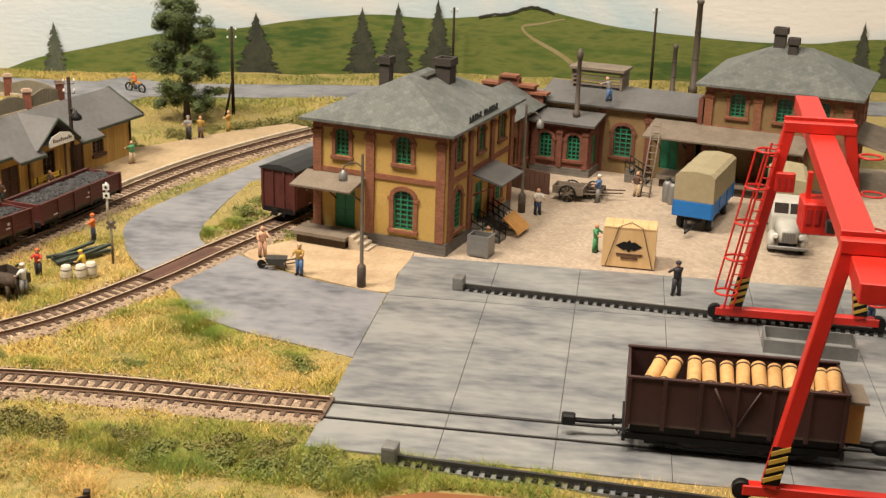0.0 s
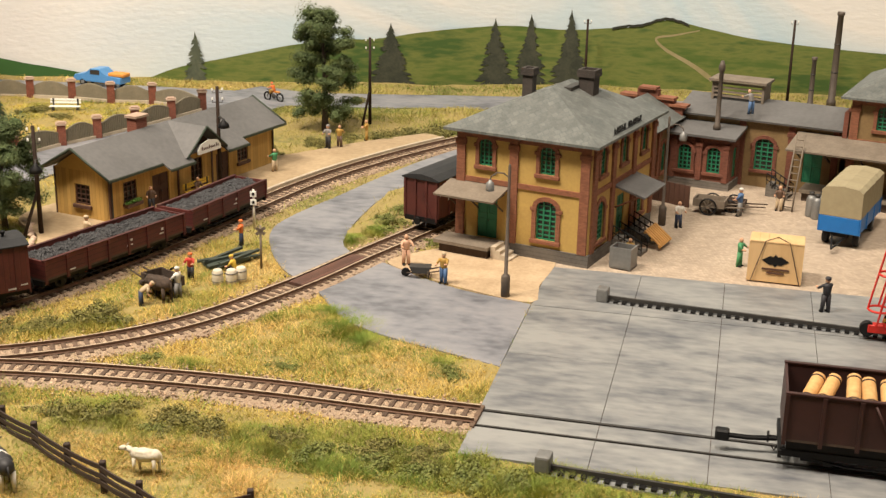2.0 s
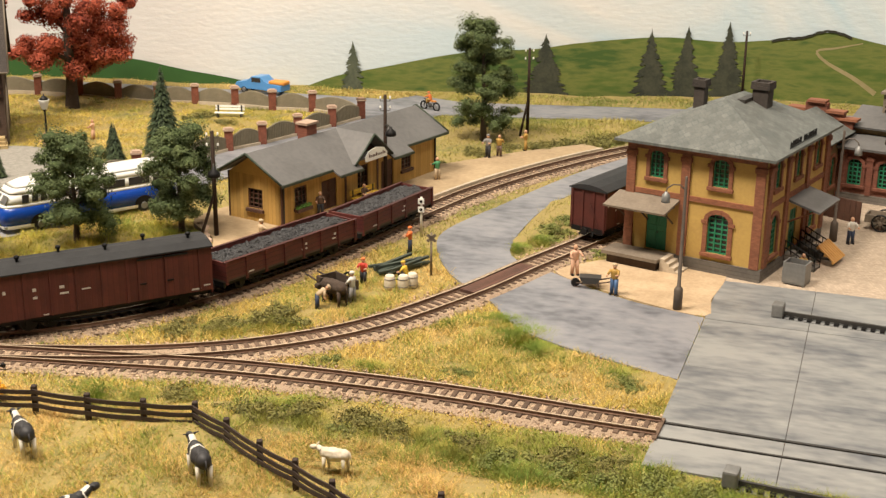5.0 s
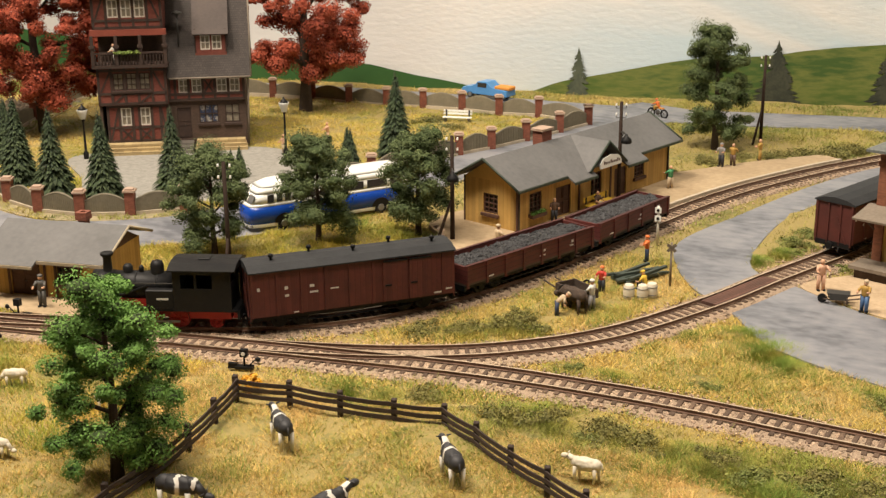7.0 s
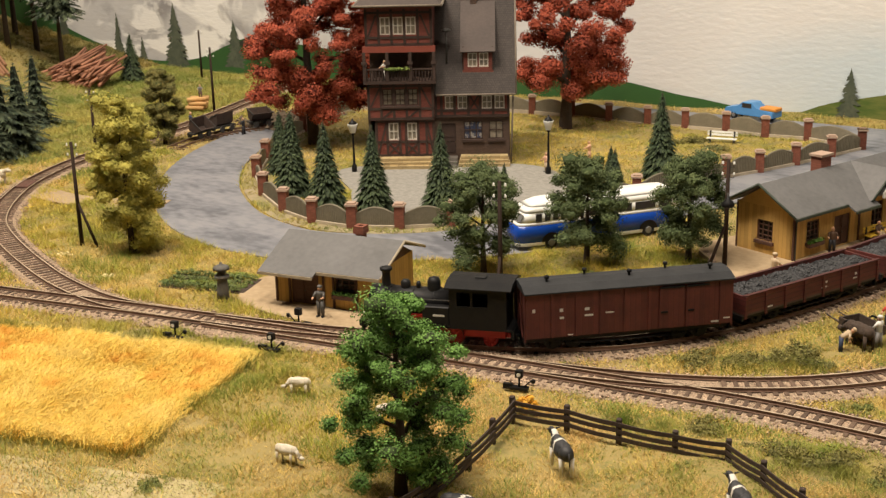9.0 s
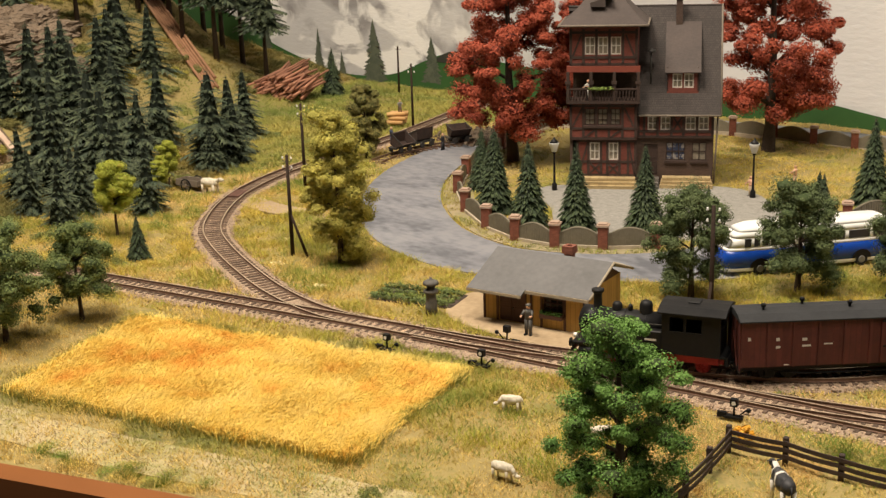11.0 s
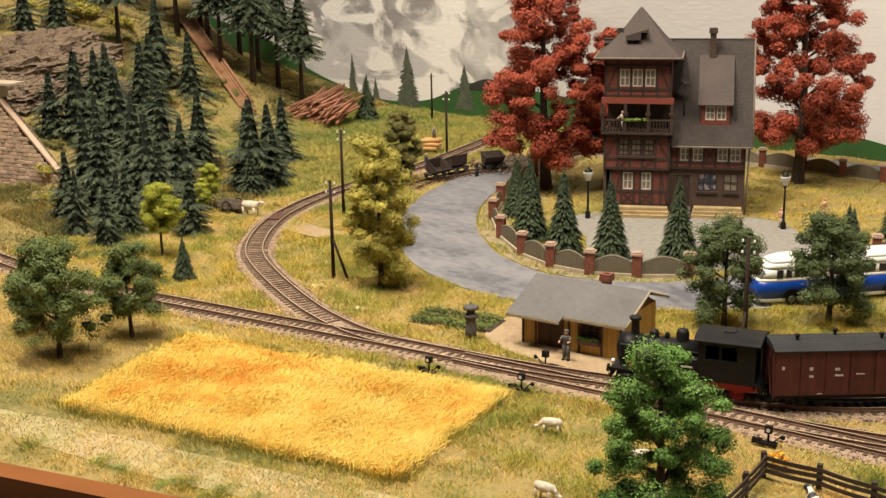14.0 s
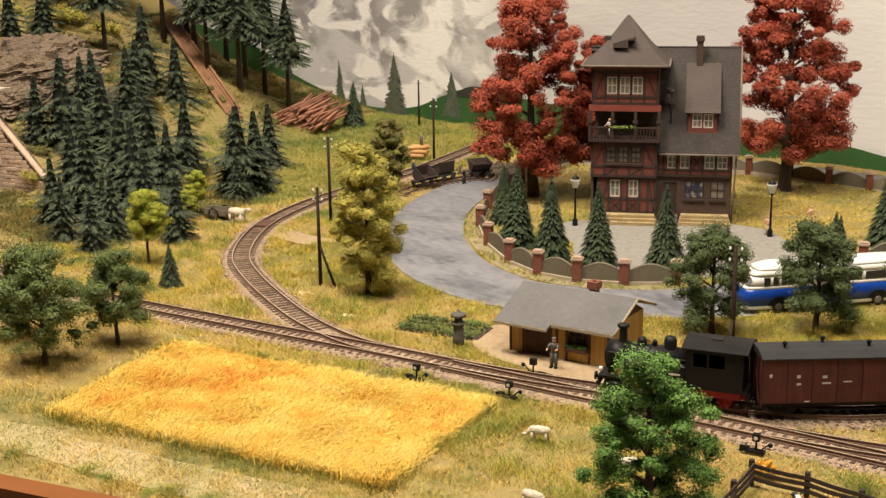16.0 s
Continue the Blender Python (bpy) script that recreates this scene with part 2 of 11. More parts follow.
    trailer_blue=material("blue_trailer_paint", (0.01, 0.16, 0.50), (0.01, 0.13, 0.42), 40, 0.45, 0),
    canvas=material("tan_canvas", (0.36, 0.31, 0.19), (0.29, 0.245, 0.15), 50, 0.9, 0.3),
    truck_grey=material("pale_grey_truck_paint", (0.50, 0.49, 0.44), (0.42, 0.41, 0.37), 50, 0.4, 0),
    metal=material("grey_metal", (0.28, 0.28, 0.27), (0.20, 0.20, 0.195), 70, 0.5, 0.15, metal=0.5),
    dark_metal=material("dark_iron", (0.05, 0.048, 0.045), (0.075, 0.07, 0.063), 80, 0.55, 0.2, metal=0.4),
    lamp_glass=material("milky_lamp_glass", (0.75, 0.74, 0.70), (0.7, 0.69, 0.65), 60, 0.25, 0),
    porcelain=material("white_insulator", (0.85, 0.84, 0.80), (0.75, 0.74, 0.7), 60, 0.3, 0),
    bark=material("brown_bark", (0.075, 0.05, 0.035), (0.045, 0.032, 0.024), 250, 0.9, 0.8, 4),
    leaf_dark=material("dark_green_leaves", (0.055, 0.085, 0.028), (0.125, 0.16, 0.055), 120, 0.8, 0, 6, spread=0.22),
    leaf_bright=material("bright_green_leaves", (0.09, 0.20, 0.034), (0.17, 0.32, 0.06), 120, 0.8, 0, 6, spread=0.22),
    leaf_mid=material("mid_green_leaves", (0.08, 0.125, 0.033), (0.19, 0.23, 0.065), 120, 0.8, 0, 6, spread=0.22),
    leaf_yellow=material("yellow_green_leaves", (0.50, 0.43, 0.085), (0.31, 0.295, 0.055), 100, 0.85, 0, 6, spread=0.22),
    leaf_lime=material("lime_green_leaves", (0.44, 0.46, 0.05), (0.26, 0.31, 0.035), 100, 0.8, 0, 6, spread=0.22),
    # darkened leaf tones: shade inside the crowns put into the colour
    leaf_red_inner_shade=material("inner_red_leaves_shade_tone", (0.13, 0.024, 0.015), (0.18, 0.034, 0.02), 90, 0.95, 0),
    leaf_inner_shade=material("inner_leaves_shade_tone", (0.04, 0.062, 0.02), (0.06, 0.09, 0.028), 120, 0.95, 0),
    leaf_red=material("copper_red_leaves", (0.32, 0.055, 0.028), (0.21, 0.034, 0.019), 30, 0.85, 0, 6, c=(0.42, 0.09, 0.042), spread=0.22),
    needles=material("dark_fir_needles", (0.026, 0.042, 0.024), (0.052, 0.074, 0.042), 150, 0.8, 0, 6, spread=0.55),
    needle_tips=material("paler_needle_tips", (0.052, 0.072, 0.036), (0.098, 0.118, 0.058), 150, 0.85, 0, 6, spread=0.45),
    garden_tips=material("garden_fir_tips", (0.035, 0.055, 0.02), (0.06, 0.085, 0.032), 150, 0.85, 0, 6, spread=0.4),
    # near-black fir core: shade behind the boughs put into the colour
    needles_inner_shade=material("shade_tone_inner_needles", (0.010, 0.018, 0.011), (0.018, 0.028, 0.016), 150, 0.9, 0),
    needles_light=material("fir_needles", (0.016, 0.032, 0.013), (0.040, 0.062, 0.024), 150, 0.8, 0, 6, spread=0.55),
    bush=material("olive_bush_leaves", (0.24, 0.205, 0.055), (0.12, 0.125, 0.035), 120, 0.85, 0, 6, spread=0.45),
    weed=material("fresh_weed_leaves", (0.13, 0.20, 0.04), (0.20, 0.24, 0.05), 120, 0.85, 0, 6, spread=0.4),
    flower=material("cream_flowers", (0.80, 0.70, 0.40), (0.72, 0.60, 0.25), 90, 0.8, 0, spread=0.2),
    fence_dark=material("dark_brown_fence", (0.035, 0.022, 0.017), (0.055, 0.036, 0.027), 120, 0.8, 0.4),
    skin=material("painted_skin", (0.62, 0.36, 0.22), (0.55, 0.31, 0.19), 80, 0.6, 0),
    wall_stone=material("sandstone", (0.60, 0.445, 0.335), (0.47, 0.34, 0.25), 120, 0.9, 0.5, 6, spread=0.2),
    rock=material("brown_rock", (0.20, 0.145, 0.095), (0.04, 0.03, 0.022), 45, 0.9, 1.0, 5, c=(0.27, 0.20, 0.135), depth=0.008, stretch=(1, 1, 3)),
    fascia=material("varnished_board", (0.27, 0.098, 0.026), (0.19, 0.068, 0.018), 15, 0.4, 0.1, 8, stretch=(0.15, 0.15, 1)),
    cow_black=material("black_hide_paint", (0.02, 0.02, 0.022), (0.035, 0.034, 0.036), 60, 0.6, 0),
    cow_white=material("white_hide_paint", (0.72, 0.69, 0.62), (0.6, 0.57, 0.5), 60, 0.6, 0),
    wool=material("cream_wool", (0.68, 0.62, 0.50), (0.58, 0.52, 0.40), 200, 0.9, 0.5, 4),
    room=material("beige_room_wall", (0.42, 0.39, 0.35), (0.37, 0.34, 0.30), 3, 0.9, 0),
    room_floor=material("grey_room_floor", (0.16, 0.14, 0.12), (0.12, 0.105, 0.09), 5, 0.6, 0),
)


def paint(name, colour, rough=0.6):
    """A plain paint with little variation, made once per name."""
    if name not in M:
        M[name] = material(name, colour, tuple(v * 0.8 for v in colour), 90, rough, 0)
    return M[name]


# ---- mesh helpers (centimetres) ----
def part(name, bm, mat, parent=None, label="", smooth=False):
    """One mesh object from a bmesh, under a thing or a part; bm is freed."""
    me = bpy.data.meshes.new(name)
    bmesh.ops.recalc_face_normals(bm, faces=bm.faces)
    bmesh.ops.scale(bm, vec=(U, U, U), verts=bm.verts)
    bm.to_mesh(me)
    bm.free()
    for m in mat if isinstance(mat, (list, tuple)) else [mat]:
        me.materials.append(m)
    if smooth:
        for p in me.polygons:
            p.use_smooth = True
    ob = new(name, me)
    ob.parent = parent
    return tagged(ob, label)


def share(ob, name, parent, m):
    """Another object on the same mesh, at a pose in centimetres."""
    o = new(name, ob.data)
    o.parent = parent
    o.matrix_basis = m
    return o


def at(x, y, z=0.0, rz=0.0, rx=0.0, ry=0.0, s=1.0):
    return pose(x * U, y * U, z * U, rx, ry, rz) @ Matrix.Diagonal((s, s, s, 1)) if s != 1.0 else pose(x * U, y * U, z * U, rx, ry, rz)


def thing(name, x, y, z=0.0, rz=0.0, label="", category="", group="", kind=""):
    ob = new(name)
    ob.empty_display_size = 0.01
    ob.matrix_basis = at(x, y, z, rz)
    return tagged(ob, label, category, group, kind)


def mesh_np(name, verts, faces, mat, parent=None, label="", smooth=False):
    """A mesh from arrays: verts (n, 3) in centimetres, faces (m, k)."""
    me = bpy.data.meshes.new(name)
    verts, faces = np.asarray(verts, float) * U, np.asarray(faces, np.int32)
    k = faces.shape[1]
    me.vertices.add(len(verts)), me.loops.add(faces.size), me.polygons.add(len(faces))
    me.vertices.foreach_set("co", verts.ravel())
    me.loops.foreach_set("vertex_index", faces.ravel())
    me.polygons.foreach_set("loop_start", np.arange(0, faces.size, k, dtype=np.int32))
    if smooth:
        me.polygons.foreach_set("use_smooth", np.ones(len(faces), bool))
    me.materials.append(mat)
    me.update(calc_edges=True)
    me.validate()
    ob = new(name, me)
    ob.parent = parent
    return tagged(ob, label)


def B():
    return bmesh.new()


def box(bm, x0, x1, y0, y1, z0, z1, mi=0, m=None):
    v = [bm.verts.new((x, y, z)) for z in (z0, z1) for y in (y0, y1) for x in (x0, x1)]
    for q in ((0, 2, 3, 1), (4, 5, 7, 6), (0, 1, 5, 4), (2, 6, 7, 3), (0, 4, 6, 2), (1, 3, 7, 5)):
        f = bm.faces.new([v[i] for i in q])
        f.material_index = mi
    if m is not None:
        bmesh.ops.transform(bm, matrix=m, verts=v)
    return v


def soften(bm, w=0.04, seg=1):
    bmesh.ops.bevel(bm, geom=list(bm.edges), offset=w, segments=seg, affect="EDGES", profile=0.6)
    return bm


def cyl(bm, p, q, r0, r1=None, seg=8, mi=0, caps=True):
    r1 = r0 if r1 is None else r1
    p, q = Vector(p), Vector(q)
    rot = (q - p).to_track_quat("Z", "Y").to_matrix()
    rings = []
    for c, r in ((p, r0), (q, r1)):
        rings.append([bm.verts.new(c + rot @ Vector((r * math.cos(a), r * math.sin(a), 0))) for a in (2 * math.pi * i / seg for i in range(seg))])
    for i in range(seg):
        f = bm.faces.new((rings[0][i], rings[0][(i + 1) % seg], rings[1][(i + 1) % seg], rings[1][i]))
        f.material_index, f.smooth = mi, True
    if caps:
        for ring in (rings[0][::-1], rings[1]):
            bm.faces.new(ring).material_index = mi
    return rings


def turned(bm, profile, seg=12, mi=0, centre=(0, 0, 0)):
    """A lathe body from (radius, z) pairs."""
    rings = [[bm.verts.new((centre[0] + r * math.cos(2 * math.pi * i / seg), centre[1] + r * math.sin(2 * math.pi * i / seg), centre[2] + z)) for i in range(seg)] for r, z in profile]
    for a, b in zip(rings, rings[1:]):
        for i in range(seg):
            f = bm.faces.new((a[i], a[(i + 1) % seg], b[(i + 1) % seg], b[i]))
            f.material_index, f.smooth = mi, True
    bm.faces.new(rings[0][::-1]).material_index = mi
    bm.faces.new(rings[-1]).material_index = mi
    return bm


def tube(bm, pts, r, seg=6, mi=0):
    """A round bar bent through points, as one skin; closed when its ends meet."""
    p = [Vector(q) for q in pts]
    loop = len(p) > 3 and (p[0] - p[-1]).length < 1e-4
    if loop:
        p = p[:-1]
    n, rings, side = len(p), [], None
    for i in range(n):
        d = p[(i + 1) % n] - p[i - 1] if loop or 0 < i < n - 1 else p[1] - p[0] if i == 0 else p[-1] - p[-2]
        d.normalize()
        side = d.orthogonal() if side is None else side - d * side.dot(d)
        side = (side if side.length > 1e-5 else d.orthogonal()).normalized()
        up = d.cross(side)
        rings.append([bm.verts.new(p[i] + (side * math.cos(6.28319 * k / seg) + up * math.sin(6.28319 * k / seg)) * r) for k in range(seg)])
    for i in range(n if loop else n - 1):
        a, b = rings[i], rings[(i + 1) % n]
        for k in range(seg):
            bm.faces.new((a[k], a[(k + 1) % seg], b[(k + 1) % seg], b[k])).material_index = mi
    if not loop:
        bm.faces.new(rings[0][::-1]).material_index = mi
        bm.faces.new(rings[-1]).material_index = mi
    return bm


def prism(bm, poly, z0, z1, mi=0, side=None):
    """A flat polygon (x, y) with thickness."""
    lo, hi = [bm.verts.new((x, y, z0)) for x, y in poly], [bm.verts.new((x, y, z1)) for x, y in poly]
    bm.faces.new(hi).material_index = mi
    bm.faces.new(lo[::-1]).material_index = mi
    for i in range(len(poly)):
        j = (i + 1) % len(poly)
        bm.faces.new((lo[i], lo[j], hi[j], hi[i])).material_index = mi if side is None else side
    return lo + hi


def upright(bm, poly, y0, y1, mi=0, m=None):
    """A polygon in x and z with thickness along y."""
    a, b = [bm.verts.new((x, y0, z)) for x, z in poly], [bm.verts.new((x, y1, z)) for x, z in poly]
    bm.faces.new(a).material_index = mi
    bm.faces.new(b[::-1]).material_index = mi
    for i in range(len(poly)):
        j = (i + 1) % len(poly)
        bm.faces.new((a[j], a[i], b[i], b[j])).material_index = mi
    if m is not None:
        bmesh.ops.transform(bm, matrix=m, verts=a + b)
    return a + b


def blob(bm, c, r, squash=(1, 1, 1), rough=0.25, sub=2, mi=0, seed=0.0):
    got = bmesh.ops.create_icosphere(bm, subdivisions=sub, radius=1.0)
    for v in got["verts"]:
        d = v.co.normalized()
        k = 1 + rough * noise.noise(d * 2.2 + Vector((seed, seed * 1.7, -seed)))
        v.co = Vector((c[0] + d.x * r * k * squash[0], c[1] + d.y * r * k * squash[1], c[2] + d.z * r * k * squash[2]))
    for f in {f for v in got["verts"] for f in v.link_faces}:
        f.material_index, f.smooth = mi, True
    return got["verts"]


def spline(points, step=0.5, closed=False):
    """Points of a smooth curve through the given ones, about step apart."""
    p = np.array(points, float)
    ext = np.vstack([p[-1:], p, p[:2]]) if closed else np.vstack([2 * p[0] - p[1], p, 2 * p[-1] - p[-2]])
    out = []
    for i in range(len(ext) - 3):
        a, b, c, d = ext[i : i + 4]
        n = max(2, int(np.linalg.norm(c - b) / step))
        for k in range(n):
            t = k / n
            out.append(0.5 * (2 * b + (c - a) * t + (2 * a - 5 * b + 4 * c - d) * t * t + (3 * b - a - 3 * c + d) * t**3))
    if not closed:
        out.append(p[-1])
    return np.array(out)


def inside(poly, xy):
    """Which of the points xy (n, 2) lie in the polygon."""
    poly, res = np.asarray(poly), np.zeros(len(xy), bool)
    x, y = xy[:, 0], xy[:, 1]
    for (x0, y0), (x1, y1) in zip(poly, np.roll(poly, -1, 0)):
        cross = (y0 > y) != (y1 > y)
        res ^= cross & (x < (x1 - x0) * (y - y0) / (y1 - y0 + 1e-12) + x0)
    return res

# ---- the plan, in centimetres ----
BACK = np.array([(80, 153), (-8, 147), (-45, 137), (-82, 130), (-135, 122), (-210, 119)], float)


def back_y(x):
    return np.interp(x, BACK[::-1, 0], BACK[::-1, 1])


def front_y(x):
    return np.minimum(20.8 + 0.45 * (np.asarray(x, float) + 67.6), 51.8)


def step01(a, b, v):
    t = np.clip((v - a) / (b - a), 0, 1)
    return t * t * (3 - 2 * t)


def hill_z(x, y):
    """The wooded slope beside the tunnel."""
    u = -0.919 * (x + 120) - 0.394 * (y - 45)
    v = (y - 52.8) * math.cos(radians(21.7)) - (x + 139.8) * math.sin(radians(21.7))
    cut = np.where(x < -130, step01(-0.2, 1.6, v), step01(46, 57, y))
    k = step01(-133, -129, x)
    fall = 1 - 0.62 * step01(1.5, 15, y - (91.2 - 0.311 * (x + 148.5)))
    return fall * np.minimum(0.40 * np.log1p(np.exp(np.clip(u / 2, -20, 40))) * 2, 26) * (cut * (1 - k) + step01(46, 57, y) * k)


TRACK_A = spline([(2, 134), (-12, 124), (-19.5, 113.6), (-24.6, 103.4), (-27.3, 95.8), (-29.1, 88.3), (-30.6, 81.2), (-32.6, 73.6), (-35.2, 66.8), (-38.3, 61.8), (-42.5, 58.2), (-48, 55.4), (-57.5, 51.5), (-69.6, 48.0), (-81.4, 44.5), (-95, 40.8), (-112, 38.5), (-160, 38)])
TRACK_B = spline([(-9.5, 103), (-12.6, 95), (-15.3, 87), (-17.8, 80.2), (-20.1, 73.5), (-23.6, 66.2), (-28.0, 61.3), (-33.4, 57.9), (-40, 55.4), (-46, 53.7)])
TRACK_C = spline([(-5.4, 58.5), (-10, 58.5), (-15.9, 58.6), (-22.2, 58.3), (-28.5, 57.6), (-34.8, 56.3), (-42, 54.7), (-50, 52.7), (-57.5, 50.9), (-62, 49.8)])
TRACK_D = spline([(-64, 49.6), (-70, 48.4), (-76.3, 49.0), (-82.9, 50.8), (-89.6, 53.2), (-94.4, 55.5), (-98.6, 58.8), (-102.6, 63), (-105.5, 67.2), (-108.5, 73.5), (-110.8, 81), (-113, 91), (-116.5, 101), (-121.5, 114), (-124, 122)])
TRACKS = [TRACK_A, TRACK_B, TRACK_C, TRACK_D]


def ribbon(centre, half):
    """The outline of a band of constant width along a curve."""
    d = np.gradient(centre, axis=0)
    n = np.stack([-d[:, 1], d[:, 0]], 1) / np.linalg.norm(d, axis=1)[:, None]
    return np.vstack([centre + n * half, (centre - n * half)[::-1]])


def left_of(centre, off):
    d = np.gradient(centre, axis=0)
    return centre + np.stack([-d[:, 1], d[:, 0]], 1) / np.linalg.norm(d, axis=1)[:, None] * off


ROAD = np.vstack([spline([(-16, 118), (-20.2, 108), (-22.3, 101.3), (-24, 94.5), (-25.6, 88.4), (-25.9, 84.6), (-24.7, 81), (-22.3, 76.8), (-18.6, 73.2), (-15.8, 69.4), (-12.5, 67.4), (-9.7, 66.4), (-5.55, 65.0)], 1.0),
                  spline([(-5.55, 74.8), (-9.9, 76), (-13.3, 77.7), (-16.1, 79.6), (-18.2, 80.6), (-19.8, 82.2), (-20.5, 84.9), (-20.8, 89.9), (-20.5, 95.5), (-18.5, 102.8), (-14, 112)], 1.0)])
STREET_LINE = spline([(-41, 132), (-44.5, 120), (-48.3, 107), (-51.2, 95), (-53.3, 86), (-56.5, 76.2), (-61.5, 70.4), (-68, 66), (-74, 64.9), (-82, 67), (-90.5, 73), (-98, 82), (-103, 93), (-106, 106)], 1.0)
GARDEN_EDGE = spline([(-104, 110), (-102.5, 103.5), (-100, 97), (-97, 90.9), (-93.2, 84.8), (-88.7, 79.3), (-83.2, 74.9), (-77.6, 71.9), (-73.3, 70.9), (-69.5, 71.5), (-66.2, 73.5), (-63.2, 76.4)], 1.0)
street_in = np.array([max(3.3, np.min(np.hypot(*(GARDEN_EDGE - q).T)) - 1.7) for q in STREET_LINE]).clip(3.3, 6.4)
street_in = np.convolve(np.r_[[3.3] * 6, street_in, [3.3] * 6], np.ones(13) / 13, "valid")
STREET = np.vstack([left_of(STREET_LINE, 3.3), (left_of(STREET_LINE, -1.0) + (left_of(STREET_LINE, -1.0) - STREET_LINE) * (street_in - 1)[:, None])[::-1]])
VERGE = ribbon(GARDEN_EDGE[4:], 1.45)
BACK_ROAD = ribbon(spline([(40, 141), (0, 137), (-20, 133), (-33, 129.8), (-45, 127.2), (-62, 125.8), (-85, 122.8), (-112, 117)], 1.5), 3.4)
SLAB = [(-5.5, 54.6), (46, 54.6), (46, 82), (-5.5, 82)]
YARD = [(-5.5, 82), (46, 82), (46, 114), (-4, 114), (-2, 96), (-8, 86)]
PAD = spline([(-16.0, 79.8), (-14.6, 82.4), (-10, 86), (-5.56, 84), (-5.56, 78), (-5.56, 75.0), (-9.9, 76.2), (-13.3, 77.9)], 0.8, True)
near_edge = left_of(TRACK_A, -1.75)
near_edge = near_edge[(near_edge[:, 1] > 57.2) & (near_edge[:, 1] < 115)]
PLATFORM = np.vstack([near_edge, spline([(-48.3, 58.6), (-46, 61.3), (-43.0, 64.6), (-40.6, 69.0), (-39.0, 73.5), (-40.3, 77.5), (-44, 81.5), (-42, 88), (-36.5, 99), (-31.5, 105), (-27, 111.2), (-22.5, 116)], 1.0)])
FORECOURT = spline([(-64, 54.2), (-58, 53.6), (-51, 55.4), (-47.4, 57.6), (-49.5, 59.3), (-54, 58.6), (-60, 57.5), (-66, 59)], 0.8, True)
GRAVEL = spline([(-84, 87), (-78, 80.5), (-72, 75.5), (-66, 77), (-60, 82), (-57, 88), (-63, 93.5), (-71, 97)], 1.0, True)
WHEAT = [(-79.4, 39.4), (-73.2, 26.9), (-51.0, 35.1), (-55.4, 47.2)]
LANE = ribbon(spline([(-120, 2), (-98, 14), (-82, 20.5), (-72, 24.2), (-62, 27.2), (-52, 31.0), (-44, 34)], 1.0), 1.7)
HILL_PATH = ribbon(spline([(-88, 67.8), (-92, 65.6), (-97, 64.2), (-104, 64.5), (-110, 64.5), (-117, 66), (-123, 71), (-131, 78)], 1.0), 1.4)
PAVED = [ROAD, STREET, BACK_ROAD, SLAB, YARD, PAD, PLATFORM, FORECOURT, GRAVEL, VERGE]


# ---- the ground ----
gx, gv = np.linspace(-190, 60, 300), np.linspace(0, 1, 150)
X, V = np.meshgrid(gx, gv)
Y = front_y(X) + V * (back_y(X) - front_y(X))
track_all = np.vstack(TRACKS)


def near_track(xy):
    """How far points are from the nearest track."""
    out = np.full(len(xy), 99.0)
    for t in TRACKS:
        for k in range(0, len(t), 40):
            seg = t[k : k + 41 : 2]
            out = np.minimum(out, np.min(np.hypot(xy[:, :1] - seg[:, 0], xy[:, 1:] - seg[:, 1]), 1))
    return out


flat = np.stack([X.ravel(), Y.ravel()], 1)
lumps = np.array([noise.fractal((x * 0.13, y * 0.13, 0.0), 1.0, 2.0, 4) for x, y in flat])
even = near_track(flat) < 4.0
for poly in PAVED + [LANE]:
    even |= inside(poly, flat)
ground_z = hill_z(flat[:, 0], flat[:, 1]) * (1 + 0.12 * lumps) + np.where(even, -0.06, 0.30 * lumps - 0.02)
idx = np.arange(X.size).reshape(X.shape)
quads = np.stack([idx[:-1, :-1], idx[:-1, 1:], idx[1:, 1:], idx[1:, :-1]], -1).reshape(-1, 4)
ground = mesh_np("ground", np.column_stack([flat, ground_z]), quads, M["ground"], None, "scenic meadow ground of a model railway layout", True)
tagged(ground, category="ground", kind="structure")


def ground_at(x, y):
    return float(hill_z(np.float64(x), np.float64(y)))


def sheet(name, poly, z0, z1, mat, label, category):
    bm = B()
    prism(bm, poly, z0, z1)
    ob = part(name, bm, mat)
    return tagged(ob, label, category, kind="structure")


sheet("road", ROAD, -0.4, 0.06, M["asphalt"], "smooth grey curving road across the goods yard", "road")
sheet("street", STREET, -0.4, 0.07, M["asphalt"], "smooth grey village street along the garden wall", "road")
sheet("back_road", BACK_ROAD, -0.4, 0.05, M["asphalt"], "grey road in front of the painted hills", "road")
yard = sheet("yard", YARD, -0.4, 0.05, M["cobble"], "pale cobbled goods yard", "yard")
sheet("sand_pad", PAD, -0.4, 0.10, M["sand"], "pale sandy patch beside the goods house", "ground")
sheet("street_verge", VERGE, -0.4, 0.05, material("dusty_verge", (0.38, 0.305, 0.19), (0.25, 0.215, 0.11), 30, 0.95, 0.8, 8), "trodden sandy verge along the garden wall", "path")
platform = sheet("platform", PLATFORM, -0.4, 0.34, M["path"], "low beige station platform beside the rails", "platform")
sheet("forecourt", FORECOURT, -0.4, 0.08, M["path"], "trodden sandy ground before the platelayers hut", "ground")
sheet("gravel_court", GRAVEL, -0.4, 0.04, material("grey_gravel", (0.33, 0.315, 0.28), (0.22, 0.21, 0.185), 200, 0.95, 0.8, 4), "pale grey gravel court before the villa", "ground")
